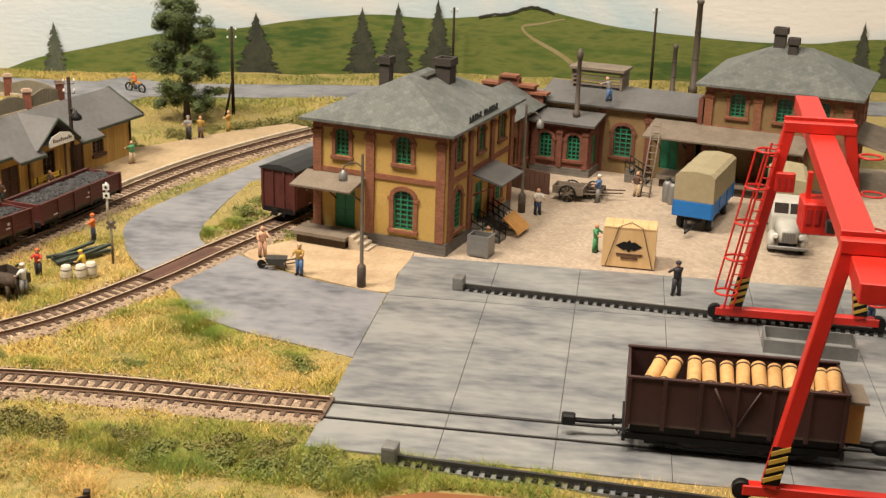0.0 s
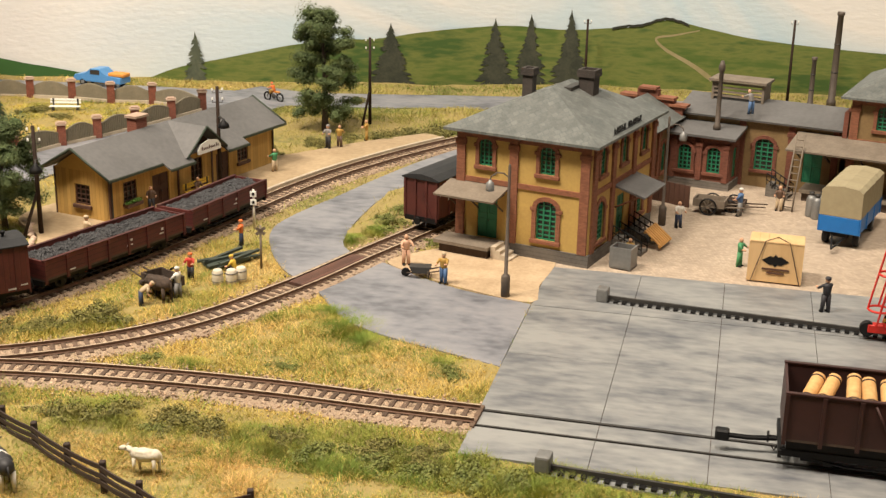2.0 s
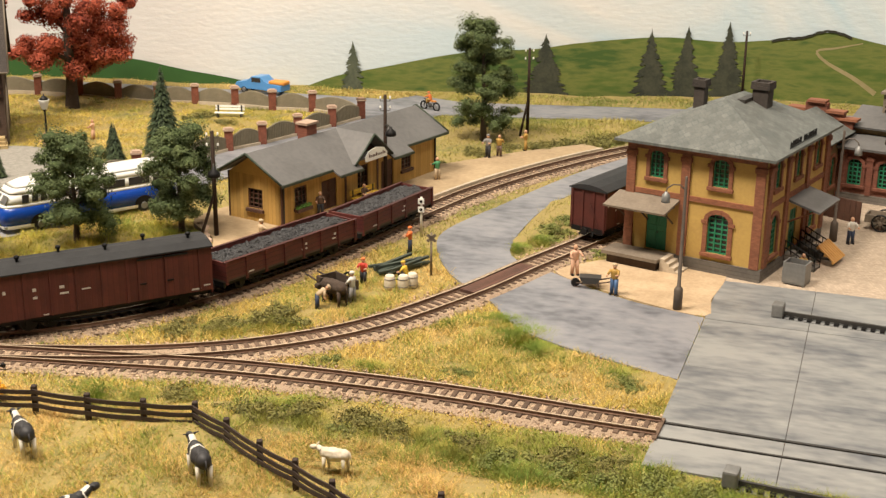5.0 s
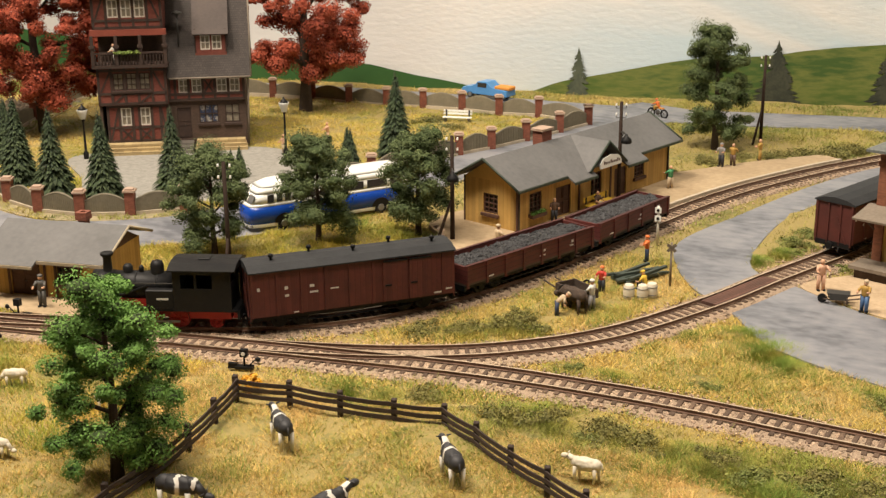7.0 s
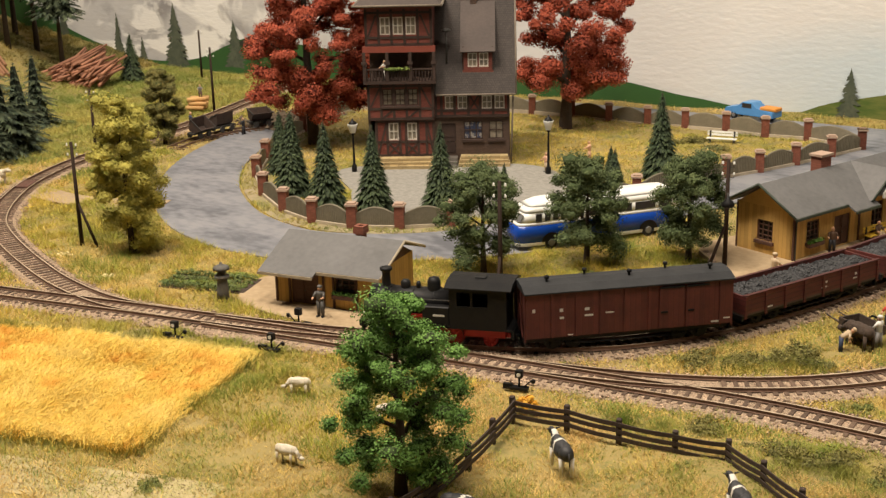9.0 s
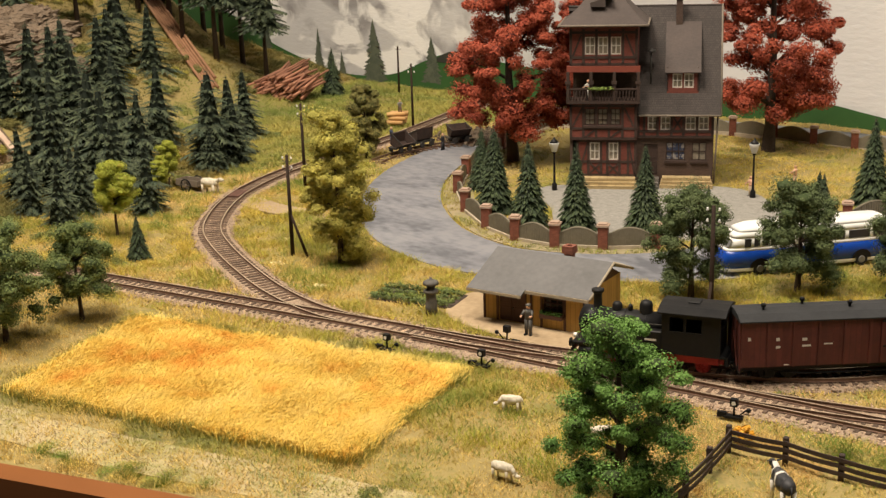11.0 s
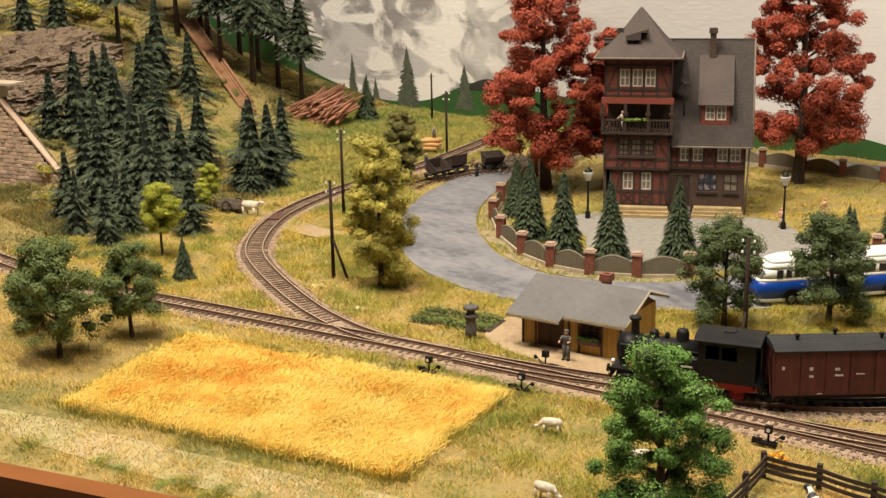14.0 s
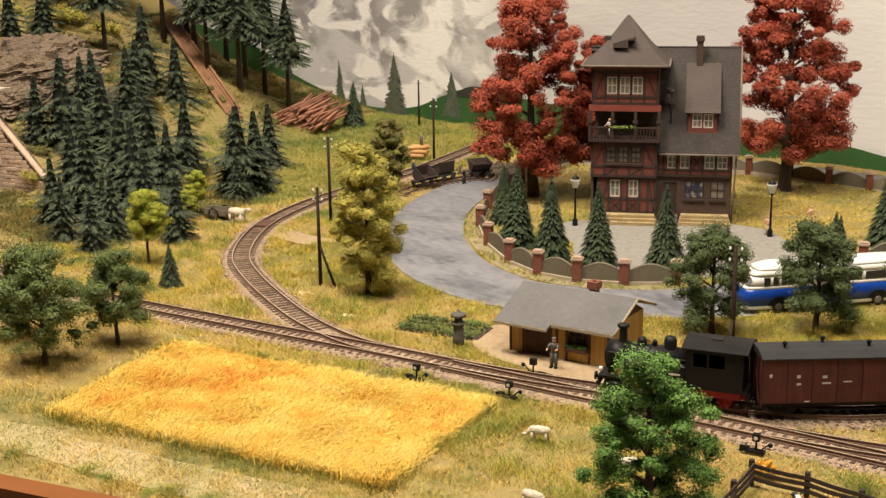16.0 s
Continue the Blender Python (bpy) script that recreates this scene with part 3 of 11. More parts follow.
sheet("farm_lane", LANE, -0.4, -0.02, material("dry_lane", (0.50, 0.40, 0.22), (0.30, 0.28, 0.10), 22, 0.95, 1.0, 8, depth=0.002), "dry sandy lane along the layout edge", "path")
sheet("hill_path", [(x, y) for x, y in HILL_PATH if x > -117.5], -0.4, 0.12, M["path"], "sandy cart track over the level crossing", "path")

# platform edge stones
bm = B()
for a, b in zip(near_edge[::2], near_edge[2::2]):
    d = (b - a) / np.linalg.norm(b - a)
    n = np.array([d[1], -d[0]]) * 0.28
    prism(bm, [tuple(a + d * 0.02), tuple(b - d * 0.02), tuple(b - d * 0.02 - n), tuple(a + d * 0.02 - n)], 0.1, 0.40)
edge = part("platform_edge", bm, M["kerb"], platform, "pale worn kerbstones")

# fascia board along the front, layout underside and the room around
fx = np.linspace(-190, 60, 60)
bm = B()
prism(bm, [(x, front_y(x) - 0.02) for x in fx] + [(x, front_y(x) - 1.6) for x in fx[::-1]], -14, 0.12)
tagged(part("fascia", bm, M["fascia"]), "varnished brown wooden board edging the layout", "board", kind="structure")
bm = B()
prism(bm, [(x, front_y(x)) for x in fx] + [(60, 150), (-8, 146.5), (-45, 136.5), (-82, 129.5), (-135, 121.5), (-190, 119)], -2.4, -0.5)
tagged(part("baseboard", bm, M["dark_wood"]), "plywood board under the scenery", "board", kind="structure")
bm = B()
box(bm, -330, 330, -260, 330, -104, -100)
tagged(part("room_floor", bm, M["room_floor"]), "dark grey floor of the exhibition room", "floor", kind="structure")
bm = B()
box(bm, -330, 330, -260, 330, 215, 219)
tagged(part("ceiling", bm, M["room"]), "beige ceiling of the exhibition room", "ceiling", kind="structure")
for nm, lim in (("wall_south", (-330, 330, -264, -260)), ("wall_north", (-330, 330, 330, 334)), ("wall_west", (-334, -330, -260, 330)), ("wall_east", (330, 334, -260, 330))):
    bm = B()
    box(bm, *lim, -100, 215)
    tagged(part(nm, bm, M["room"]), "plain beige room wall", "wall", kind="structure")

# ---- painted backdrop ----
sky = material("painted_sky", (0.77, 0.75, 0.715), (0.72, 0.705, 0.68), 3.0, 0.9, 0.0, 3)


def paint_sky(m):
    n, l = m.node_tree.nodes, m.node_tree.links
    bsdf, co = n["Principled BSDF"], n["Texture Coordinate"]
    base = bsdf.inputs["Base Color"].links[0].from_socket

    def cloud(scale, lo, hi, colour, seed, xs, under, squash=0.6):
        mp, t, r, mix = n.new("ShaderNodeMapping"), n.new("ShaderNodeTexNoise"), n.new("ShaderNodeMapRange"), n.new("ShaderNodeMix")
        mp.inputs["Location"].default_value, mp.inputs["Scale"].default_value = (seed, 0, seed), (squash, squash, 1)
        t.inputs["Scale"].default_value, t.inputs["Detail"].default_value, t.inputs["Distortion"].default_value = scale, 7, 1.6
        l.new(co.outputs["Object"], mp.inputs[0]), l.new(mp.outputs[0], t.inputs[0]), l.new(t.outputs[0], r.inputs[0])
        r.inputs[1].default_value, r.inputs[2].default_value = lo, hi
        sep, gate, mul = n.new("ShaderNodeSeparateXYZ"), n.new("ShaderNodeMapRange"), n.new("ShaderNodeMath")
        l.new(co.outputs["Object"], sep.inputs[0]), l.new(sep.outputs[0], gate.inputs[0])
        gate.inputs[1].default_value, gate.inputs[2].default_value = xs
        mul.operation = "MULTIPLY"
        l.new(r.outputs[0], mul.inputs[0]), l.new(gate.outputs[0], mul.inputs[1])
        mix.data_type = "RGBA"
        l.new(mul.outputs[0], mix.inputs[0]), l.new(under, mix.inputs[6])
        mix.inputs[7].default_value = (*colour, 1)
        return mix.outputs[2]

    c = cloud(3.2, 0.42, 0.57, (0.50, 0.63, 0.70), 3.1, (-0.85, -0.35), base)
    c = cloud(2.6, 0.30, 0.62, (0.50, 0.49, 0.485), 2.2, (-0.66, -0.95), c, 0.7)
    c = cloud(6.0, 0.44, 0.54, (0.30, 0.285, 0.28), 7.7, (-1.05, -1.4), c, 0.8)
    c = cloud(13.0, 0.50, 0.56, (0.85, 0.83, 0.79), 1.3, (-1.1, -1.4), c, 0.45)
    c = cloud(3.0, 0.54, 0.64, (0.24, 0.23, 0.225), 5.2, (-1.70, -1.80), c, 0.9)
    l.new(c, bsdf.inputs["Base Color"])
    t, bp = n.new("ShaderNodeTexNoise"), n.new("ShaderNodeBump")
    t.inputs["Scale"].default_value, t.inputs["Detail"].default_value = 170, 3
    mp = n.new("ShaderNodeMapping")
    mp.inputs["Scale"].default_value = (0.5, 0.5, 1.3)
    l.new(co.outputs["Object"], mp.inputs[0]), l.new(mp.outputs[0], t.inputs[0]), l.new(t.outputs[0], bp.inputs["Height"])
    bp.inputs["Strength"].default_value, bp.inputs["Distance"].default_value = 0.35, 0.0014
    l.new(bp.outputs[0], bsdf.inputs["Normal"])


paint_sky(sky)
bk = spline(BACK, 4.0)
seg_len = np.r_[0, np.cumsum(np.linalg.norm(np.diff(bk, axis=0), axis=1))]


def on_back(s, off=0.0):
    """The place s centimetres along the backdrop from its east end, off in front of it."""
    x, y = np.interp(s, seg_len, bk[:, 0]), np.interp(s, seg_len, bk[:, 1])
    return x + 0.14 * off, y - off


S_OF = lambda x: float(np.interp(-x, -bk[:, 0], seg_len))  # noqa: E731
bm = B()
prism(bm, [tuple(p) for p in bk] + [tuple(p + (0.3, 2.0)) for p in bk[::-1]], -3, 75)
backdrop = tagged(part("backdrop", bm, sky), "textured wallpaper backdrop with painted clouds", "backdrop", kind="structure")


def painted(name, outline, off, mat, label):
    """A flat painted shape on the backdrop: outline of (x, z), both in centimetres."""
    bm = B()
    a, b = [], []
    for x, z in outline:
        px, py = on_back(S_OF(x), off)
        a.append(bm.verts.new((px, py, z)))
    n = len(a) // 2
    for i in range(n - 1):
        bm.faces.new((a[i], a[i + 1], a[2 * n - 2 - i], a[2 * n - 1 - i]))
    ob = part(name, bm, mat, backdrop, label)
    return ob


def skyline(points, step=1.2, jag=0.06):
    p = spline(points, step)
    return [(x, z + jag * noise.noise((x * 1.3, 0, 3))) for x, z in p]


hill_green = material("painted_hill_green", (0.075, 0.125, 0.02), (0.05, 0.10, 0.018), 9, 0.8, 0.4, 9, c=(0.15, 0.175, 0.04), stretch=(0.5, 1, 2.4), contrast=(0.40, 0.60))
far_green = material("painted_dark_hill_green", (0.025, 0.085, 0.018), (0.035, 0.11, 0.022), 9, 0.8, 0.4, 7)
tree_paint = material("painted_fir_dark", (0.020, 0.023, 0.016), (0.035, 0.035, 0.024), 60, 0.85, 0.3)
for nm, pts, off, mat, lab in (
    ("painted_hill", [(-61, -0.6), (-56, 1.4), (-52, 2.3), (-43.3, 4.2), (-38.4, 4.9), (-34.8, 4.9), (-28.7, 5.8), (-20.8, 6.5), (-14.6, 6.2), (-9.7, 6.5), (-6.6, 6.8), (-3, 7.7), (0.8, 7.0), (7.1, 5.9), (19.3, 5.0), (28, 5.0), (36, 5.8), (60, 6)], 0.25, hill_green, "painted rolling green hill"),
    ("painted_hill", [(-100, 2.2), (-94, 2.4), (-86.7, 2.4), (-80, 2.5), (-74.5, 1.6), (-66.9, 0.5), (-62, -0.6)], 0.35, far_green, "painted dark green hill"),
    ("painted_hill", [(-205, 12), (-190, 9.5), (-181, 7.5), (-174, 4.5), (-166, 2.4), (-158, 1.0), (-152, 0.8), (-145, 1.6), (-139.6, 3.6), (-135, 5.1), (-131, 5.0), (-120, 4.2), (-105, 2.6), (-99, 2.2)], 0.30, far_green, "painted dark green hill"),
):
    top = skyline(sorted(pts))
    painted(nm, top + [(x, -2.0) for x, z in reversed(top)], off, mat, lab)


def painted_fir(x, z, h, w, seed, mat):
    """A flat fir painted on the backdrop: a stem and many drooping boughs, each a dab of its own layer."""
    rnd = random.Random(seed)
    bm = B()
    layer = [0.30]

    def dab(pts):
        vs = []
        for dx, dz in pts:
            px, py = on_back(S_OF(x + dx), layer[0])
            vs.append(bm.verts.new((px, py, z + dz)))
        bm.faces.new(vs)
        layer[0] += 0.0006

    dab([(-0.10 * w, 0), (0.10 * w, 0), (0.02 * w, h), (-0.02 * w, h)])
    t = 0.02
    while t < 0.985:
        reach = 1.05 * w * (1 - t) ** 0.9 + 0.05 * w
        for sg in (-1, 1):
            r = reach * rnd.uniform(0.62, 1.12)
            hi, thick = t + rnd.uniform(0.05, 0.09), 0.085 - 0.045 * t
            droop = t - rnd.uniform(0.0, 0.035)
            dab([(0, (hi + thick * 0.5) * h), (sg * r * 0.55, (droop + thick * 0.75) * h), (sg * r, droop * h), (sg * r * 0.72, (droop - 0.012) * h), (sg * r * 0.45, (droop + thick * 0.1) * h), (0, (t - 0.02) * h)])
            dab([(sg * r * 0.35, (droop + thick * 0.7) * h), (sg * r * 0.86, (droop + thick * 0.28) * h), (sg * r * 0.60, (droop - 0.02) * h)])
        t += rnd.uniform(0.026, 0.042)
    return part("painted_fir", bm, mat, backdrop, "painted dark fir tree")


fir_paint = material("painted_fir_green", (0.030, 0.036, 0.024), (0.058, 0.062, 0.040), 70, 0.9, 0.0, 5, contrast=(0.4, 0.6))
fir_paint_pale = material("painted_fir_pale_green", (0.060, 0.075, 0.050), (0.10, 0.115, 0.075), 70, 0.9, 0.0, 5, contrast=(0.4, 0.6))
for i, (x, z, h, w) in enumerate([(-33, -0.5, 6.9, 2.4), (-21.8, -0.2, 7.3, 2.2), (-17.9, -0.2, 7.8, 2.0), (-13.5, 0, 8.0, 2.2), (-54, -1.4, 6.6, 1.8), (-149.3, -0.6, 9.6, 2.9), (-137.5, 0.8, 6.4, 2.1), (-161.9, -1, 8.2, 1.6), (-174.8, -1, 9.5, 2.4), (-156.5, -0.6, 4.6, 1.2), (33.5, 1.5, 6.0, 1.3), (36.5, 1.5, 6.2, 1.3)]):
    painted_fir(x, z, h, w, i, fir_paint_pale if x < -50 else fir_paint)
# painted path up the hill and the bushes on its top
lane_line = spline([(2.4, 1.2), (0, 2.8), (-3.0, 4.4), (-4.1, 5.6), (-2.2, 6.0), (0.6, 6.65)], 0.4)
d = np.gradient(lane_line, axis=0)
nrm = np.stack([-d[:, 1], d[:, 0]], 1) / np.linalg.norm(d, axis=1)[:, None]
wide = np.linspace(0.28, 0.05, len(lane_line))[:, None]
painted("painted_path", [tuple(p) for p in lane_line + nrm * wide] + [tuple(p) for p in (lane_line - nrm * wide)[::-1]], 0.265, material("painted_path", (0.34, 0.29, 0.16), (0.27, 0.23, 0.11), 30, 0.9, 0.2), "painted pale footpath")
top = skyline([(-9, 6.7), (-7.5, 6.95), (-5.5, 7.25), (-3.2, 7.95), (-1.5, 7.7), (-0.6, 7.3)], 0.3, 0.25)
painted("painted_scrub", top + [(x, z - 0.28) for x, z in reversed(top)], 0.36, tree_paint, "painted dark scrub on the hilltop")
top = skyline([(-136.5, 4.4), (-135, 5.2), (-133, 5.6), (-130.5, 5.2), (-128, 4.3)], 0.3, 0.25)
painted("painted_scrub", top + [(x, 3.9) for x, z in reversed(top)], 0.36, tree_paint, "painted dark scrub on the hilltop")


# ---- railway tracks ----
def sweep(bm, line, profile, z=0.0, mi=0):
    """A profile of (across, up) swept along a line in the plan."""
    d = np.gradient(line, axis=0)
    n = np.stack([d[:, 1], -d[:, 0]], 1) / np.linalg.norm(d, axis=1)[:, None]
    rings = [[bm.verts.new((p[0] + q[0] * a, p[1] + q[1] * a, z + h)) for a, h in profile] for p, q in zip(line, n)]
    for r, s in zip(rings, rings[1:]):
        for i in range(len(profile)):
            j = (i + 1) % len(profile)
            bm.faces.new((r[i], r[j], s[j], s[i])).material_index = mi
    bm.faces.new(rings[0])
    bm.faces.new(rings[-1][::-1])


def resample(line, step):
    s = np.r_[0, np.cumsum(np.linalg.norm(np.diff(line, axis=0), axis=1))]
    q = np.arange(0, s[-1], step)
    return np.stack([np.interp(q, s, line[:, k]) for k in (0, 1)], 1)


GAUGE = 1.5
sleeper_mesh = None
rs = np.random.RandomState(5)


def railway_track(line, lift, others, label):
    """Ballast, sleepers (one object each) and two rails along a line; others: lines whose sleepers already lie there."""
    global sleeper_mesh
    tr = thing("railway_track", *line[len(line) // 2], 0, 0, label, "railway track", "railway tracks", "structure")
    o = np.array(line[len(line) // 2])
    loc = line - o
    bm = B()
    sweep(bm, loc, [(-2.0, -0.3), (-1.75, -0.02), (-1.35, 0.11 + lift), (1.35, 0.11 + lift), (1.75, -0.02), (2.0, -0.3)])
    part("ballast_bed", bm, M["ballast"], tr, "brown-grey ballast")
    for side in (-1, 1):
        bm = B()
        mid = left_of(loc, side * GAUGE / 2)
        sweep(bm, mid, [(-0.10, 0.20), (-0.09, 0.235), (-0.03, 0.25), (-0.03, 0.36), (-0.05, 0.37), (-0.05, 0.42), (0.05, 0.42), (0.05, 0.37), (0.03, 0.36), (0.03, 0.25), (0.09, 0.235), (0.10, 0.20)])
        for f in bm.faces:
            if f.calc_center_median().z > 0.415:
                f.material_index = 1
        part("rail", bm, [M["rail"], M["railhead"]], tr, "rusty rail with a worn bright head")
    pts = resample(line, 0.62)
    for a, b in zip(pts, pts[1:]):
        if any(np.min(np.hypot(*(ot - a).T)) < 1.9 for ot in others):
            continue
        ang = math.degrees(math.atan2(b[1] - a[1], b[0] - a[0]))
        if sleeper_mesh is None:
            bm = B()
            box(bm, -0.13, 0.13, -1.22, 1.22, 0, 0.16)
            soften(bm, 0.02)
            ob = part("sleeper", bm, M["sleeper"], tr)
            sleeper_mesh = ob
            ob.matrix_basis = at(a[0] - o[0], a[1] - o[1], 0.02 + lift, ang)
        else:
            share(sleeper_mesh, "sleeper", tr, at(a[0] - o[0] + rs.uniform(-0.04, 0.04), a[1] - o[1], 0.02 + lift + rs.uniform(-0.02, 0.01), ang + rs.uniform(-2, 2)))
    return tr


railway_track(TRACK_A, 0.0, [], "main line track with rusty rails and brown sleepers")
railway_track(TRACK_C, 0.015, [TRACK_A], "goods yard track leading onto the concrete")
railway_track(TRACK_B, 0.03, [TRACK_A, TRACK_C], "siding track curving to the goods house")
railway_track(TRACK_D, 0.045, [TRACK_A], "branch track curving up to the quarry")


def loose_stones(name, pts, size, mat, label, category, lift=0.1):
    """Small angular stones, one mesh."""
    n = len(pts)
    base = np.array([(1, 0, -0.3), (-0.5, 0.87, -0.3), (-0.5, -0.87, -0.3), (0, 0, 0.75)])
    f = np.array([(0, 2, 1), (0, 1, 3), (1, 2, 3), (2, 0, 3)])
    ang, s = rs.uniform(0, 6.28, n), size * rs.uniform(0.6, 1.5, (n, 1, 1))
    c, si = np.cos(ang), np.sin(ang)
    rot = np.zeros((n, 3, 3))
    rot[:, 0, 0], rot[:, 0, 1], rot[:, 1, 0], rot[:, 1, 1], rot[:, 2, 2] = c, -si, si, c, 1
    v = np.einsum("nij,kj->nki", rot, base) * s * rs.uniform(0.7, 1.3, (n, 4, 3)) + np.column_stack([pts[:, :2], pts[:, 2]])[:, None]
    faces = (f[None] + 4 * np.arange(n)[:, None, None]).reshape(-1, 3)
    return tagged(mesh_np(name, v.reshape(-1, 3), faces, mat, None), label, category, kind="stuff")


pts = []
for t in TRACKS:
    q = resample(t, 0.02)
    q = np.repeat(q, 2, 0)
    across = rs.normal(0, 1.12, len(q)).clip(-2.5, 2.5)
    d = np.gradient(q, axis=0) + 1e-9
    nn = np.stack([-d[:, 1], d[:, 0]], 1) / np.linalg.norm(d, axis=1)[:, None]
    z = np.where(np.abs(across) < 1.4, 0.115, 0.115 - (np.abs(across) - 1.4) * 0.15)
    keep = (np.abs(np.abs(across) - GAUGE / 2) > 0.13)
    pts.append(np.column_stack([q + nn * across[:, None], z])[keep])
pts = np.vstack(pts)
keep = np.ones(len(pts), bool)
for poly in (ROAD, PLATFORM, SLAB):
    keep &= ~inside(poly, pts[:, :2])
loose_stones("ballast_stones", pts[keep], 0.088, M["stones"], "loose brown-grey ballast stones between the sleepers", "ballast")

# ---- building helpers ----
def plane_of(p0, p1):
    """Axes of a wall from p0 to p1 in the plan: along it, into the house, up."""
    d = Vector((p1[0] - p0[0], p1[1] - p0[1], 0)).normalized()
    return Matrix(((d.x, -d.y, 0, p0[0]), (d.y, d.x, 0, p0[1]), (0, 0, 1, 0), (0, 0, 0, 1)))


def wall(parent, p0, p1, z0, z1, mat, holes=(), th=0.25, name="wall", label=""):
    """A wall with real openings: holes are (middle, sill, width, height) along it. Returns its axes."""
    m = plane_of(p0, p1)
    ln = math.hypot(p1[0] - p0[0], p1[1] - p0[1])
    us = sorted({0.0, ln, *(u - w / 2 for u, z, w, h in holes), *(u + w / 2 for u, z, w, h in holes)})
    bm = B()
    for a, b in zip(us, us[1:]):
        mid, cuts = (a + b) / 2, []
        for u, z, w, h in holes:
            if abs(mid - u) < w / 2:
                cuts.append((z, z + h))
        low = z0
        for c0, c1 in sorted(cuts) + [(z1, z1)]:
            if c0 > low + 1e-4:
                box(bm, a, b, 0, th, low, c0)
            low = max(low, c1)
    bmesh.ops.remove_doubles(bm, verts=bm.verts, dist=1e-4)
    ob = part(name, bm, mat, parent, label)
    ob.matrix_basis = Matrix(((m[0][0], m[0][1], 0, m[0][3] * U), (m[1][0], m[1][1], 0, m[1][3] * U), (0, 0, 1, 0), (0, 0, 0, 1)))
    return ob


def window(parent, u, z, w, h, frame, nx=2, nz=5, glass=None, surround=None, arch=0.0, sill=True, trim=0.28, bar=0.045, casing=0.10):
    """A window in a wall's opening: casing with glazing bars > pane; brick surround with an arched head, and a sill."""
    bm = B()
    y0, y1 = 0.08, 0.18
    xs = [u - w / 2, u - w / 2 + casing] + [u - w / 2 + w * i / nx + e * bar for i in range(1, nx) for e in (-1, 1)] + [u + w / 2 - casing, u + w / 2]
    zs = [z, z + casing] + [z + h * i / nz + e * bar * 0.8 for i in range(1, nz) for e in (-1, 1)] + [z + h - casing, z + h]
    for i in range(len(xs) - 1):
        for j in range(len(zs) - 1):
            if i % 2 == 0 or j % 2 == 0:
                box(bm, xs[i], xs[i + 1], y0, y1, zs[j], zs[j + 1])
    bmesh.ops.remove_doubles(bm, verts=bm.verts, dist=1e-4)
    win = part("window", bm, frame, parent)
    bm = B()
    box(bm, u - w / 2 + 0.02, u + w / 2 - 0.02, y1 + 0.01, y1 + 0.05, z + 0.02, z + h - 0.02)
    part("pane", bm, glass or M["glass"], win)
    if surround:
        bm = B()
        for s in (-1, 1):
            a, b = sorted((u + s * w / 2, u + s * (w / 2 + trim)))
            box(bm, a, b, -0.10, 0.02, z, z + h - arch)
            a, b = sorted((u + s * (w / 2 - 0.02), u + s * (w / 2 + trim + 0.12)))
            box(bm, a, b, -0.14, -0.005, z + h - arch - 0.22, z + h - arch)
        if arch:
            n, ri, ro = 7, w / 2, w / 2 + trim
            zc = z + h - arch
            ring = lambda r, k, up: (u - r * math.cos(math.pi * k / n), zc + up * math.sin(math.pi * k / n))  # noqa: E731
            for k in range(n):
                upright(bm, [ring(ri, k, arch), ring(ri, k + 1, arch), ring(ro, k + 1, arch + trim), ring(ro, k, arch + trim)], -0.10 - 0.02 * (k == n // 2), 0.07)
        else:
            box(bm, u - w / 2 - trim, u + w / 2 + trim, -0.10, 0.02, z + h, z + h + trim)
        part("window_surround", bm, surround, parent)
    if sill:
        bm = B()
        box(bm, u - w / 2 - trim - 0.08, u + w / 2 + trim + 0.08, -0.2, 0.05, z - 0.26, z)
        soften(bm, 0.03)
        part("window_sill", bm, surround or frame, parent)
    return win


def door(parent, u, z, w, h, mat, leaves=2, panels=2, label=""):
    bm = B()
    for k in range(leaves):
        a, b = u - w / 2 + w * k / leaves, u - w / 2 + w * (k + 1) / leaves
        box(bm, a + 0.01, b - 0.01, 0.10, 0.18, z, z + h)
        for j in range(panels):
            c0, c1 = z + h * (j + 0.12) / panels, z + h * (j + 0.9) / panels
            for x0, x1, q0, q1 in ((a + 0.06, a + 0.14, c0, c1), (b - 0.14, b - 0.06, c0, c1), (a + 0.14, b - 0.14, c0, c0 + 0.08), (a + 0.14, b - 0.14, c1 - 0.08, c1)):
                box(bm, x0, x1, 0.06, 0.10, q0, q1)
    dr = part("door", bm, mat, parent, label)
    bm = B()
    cyl(bm, (u + 0.08, 0.06, z + h * 0.42), (u + 0.08, 0.0, z + h * 0.42), 0.05, 0.05, 6)
    part("door_handle", bm, M["dark_metal"], dr)
    return dr


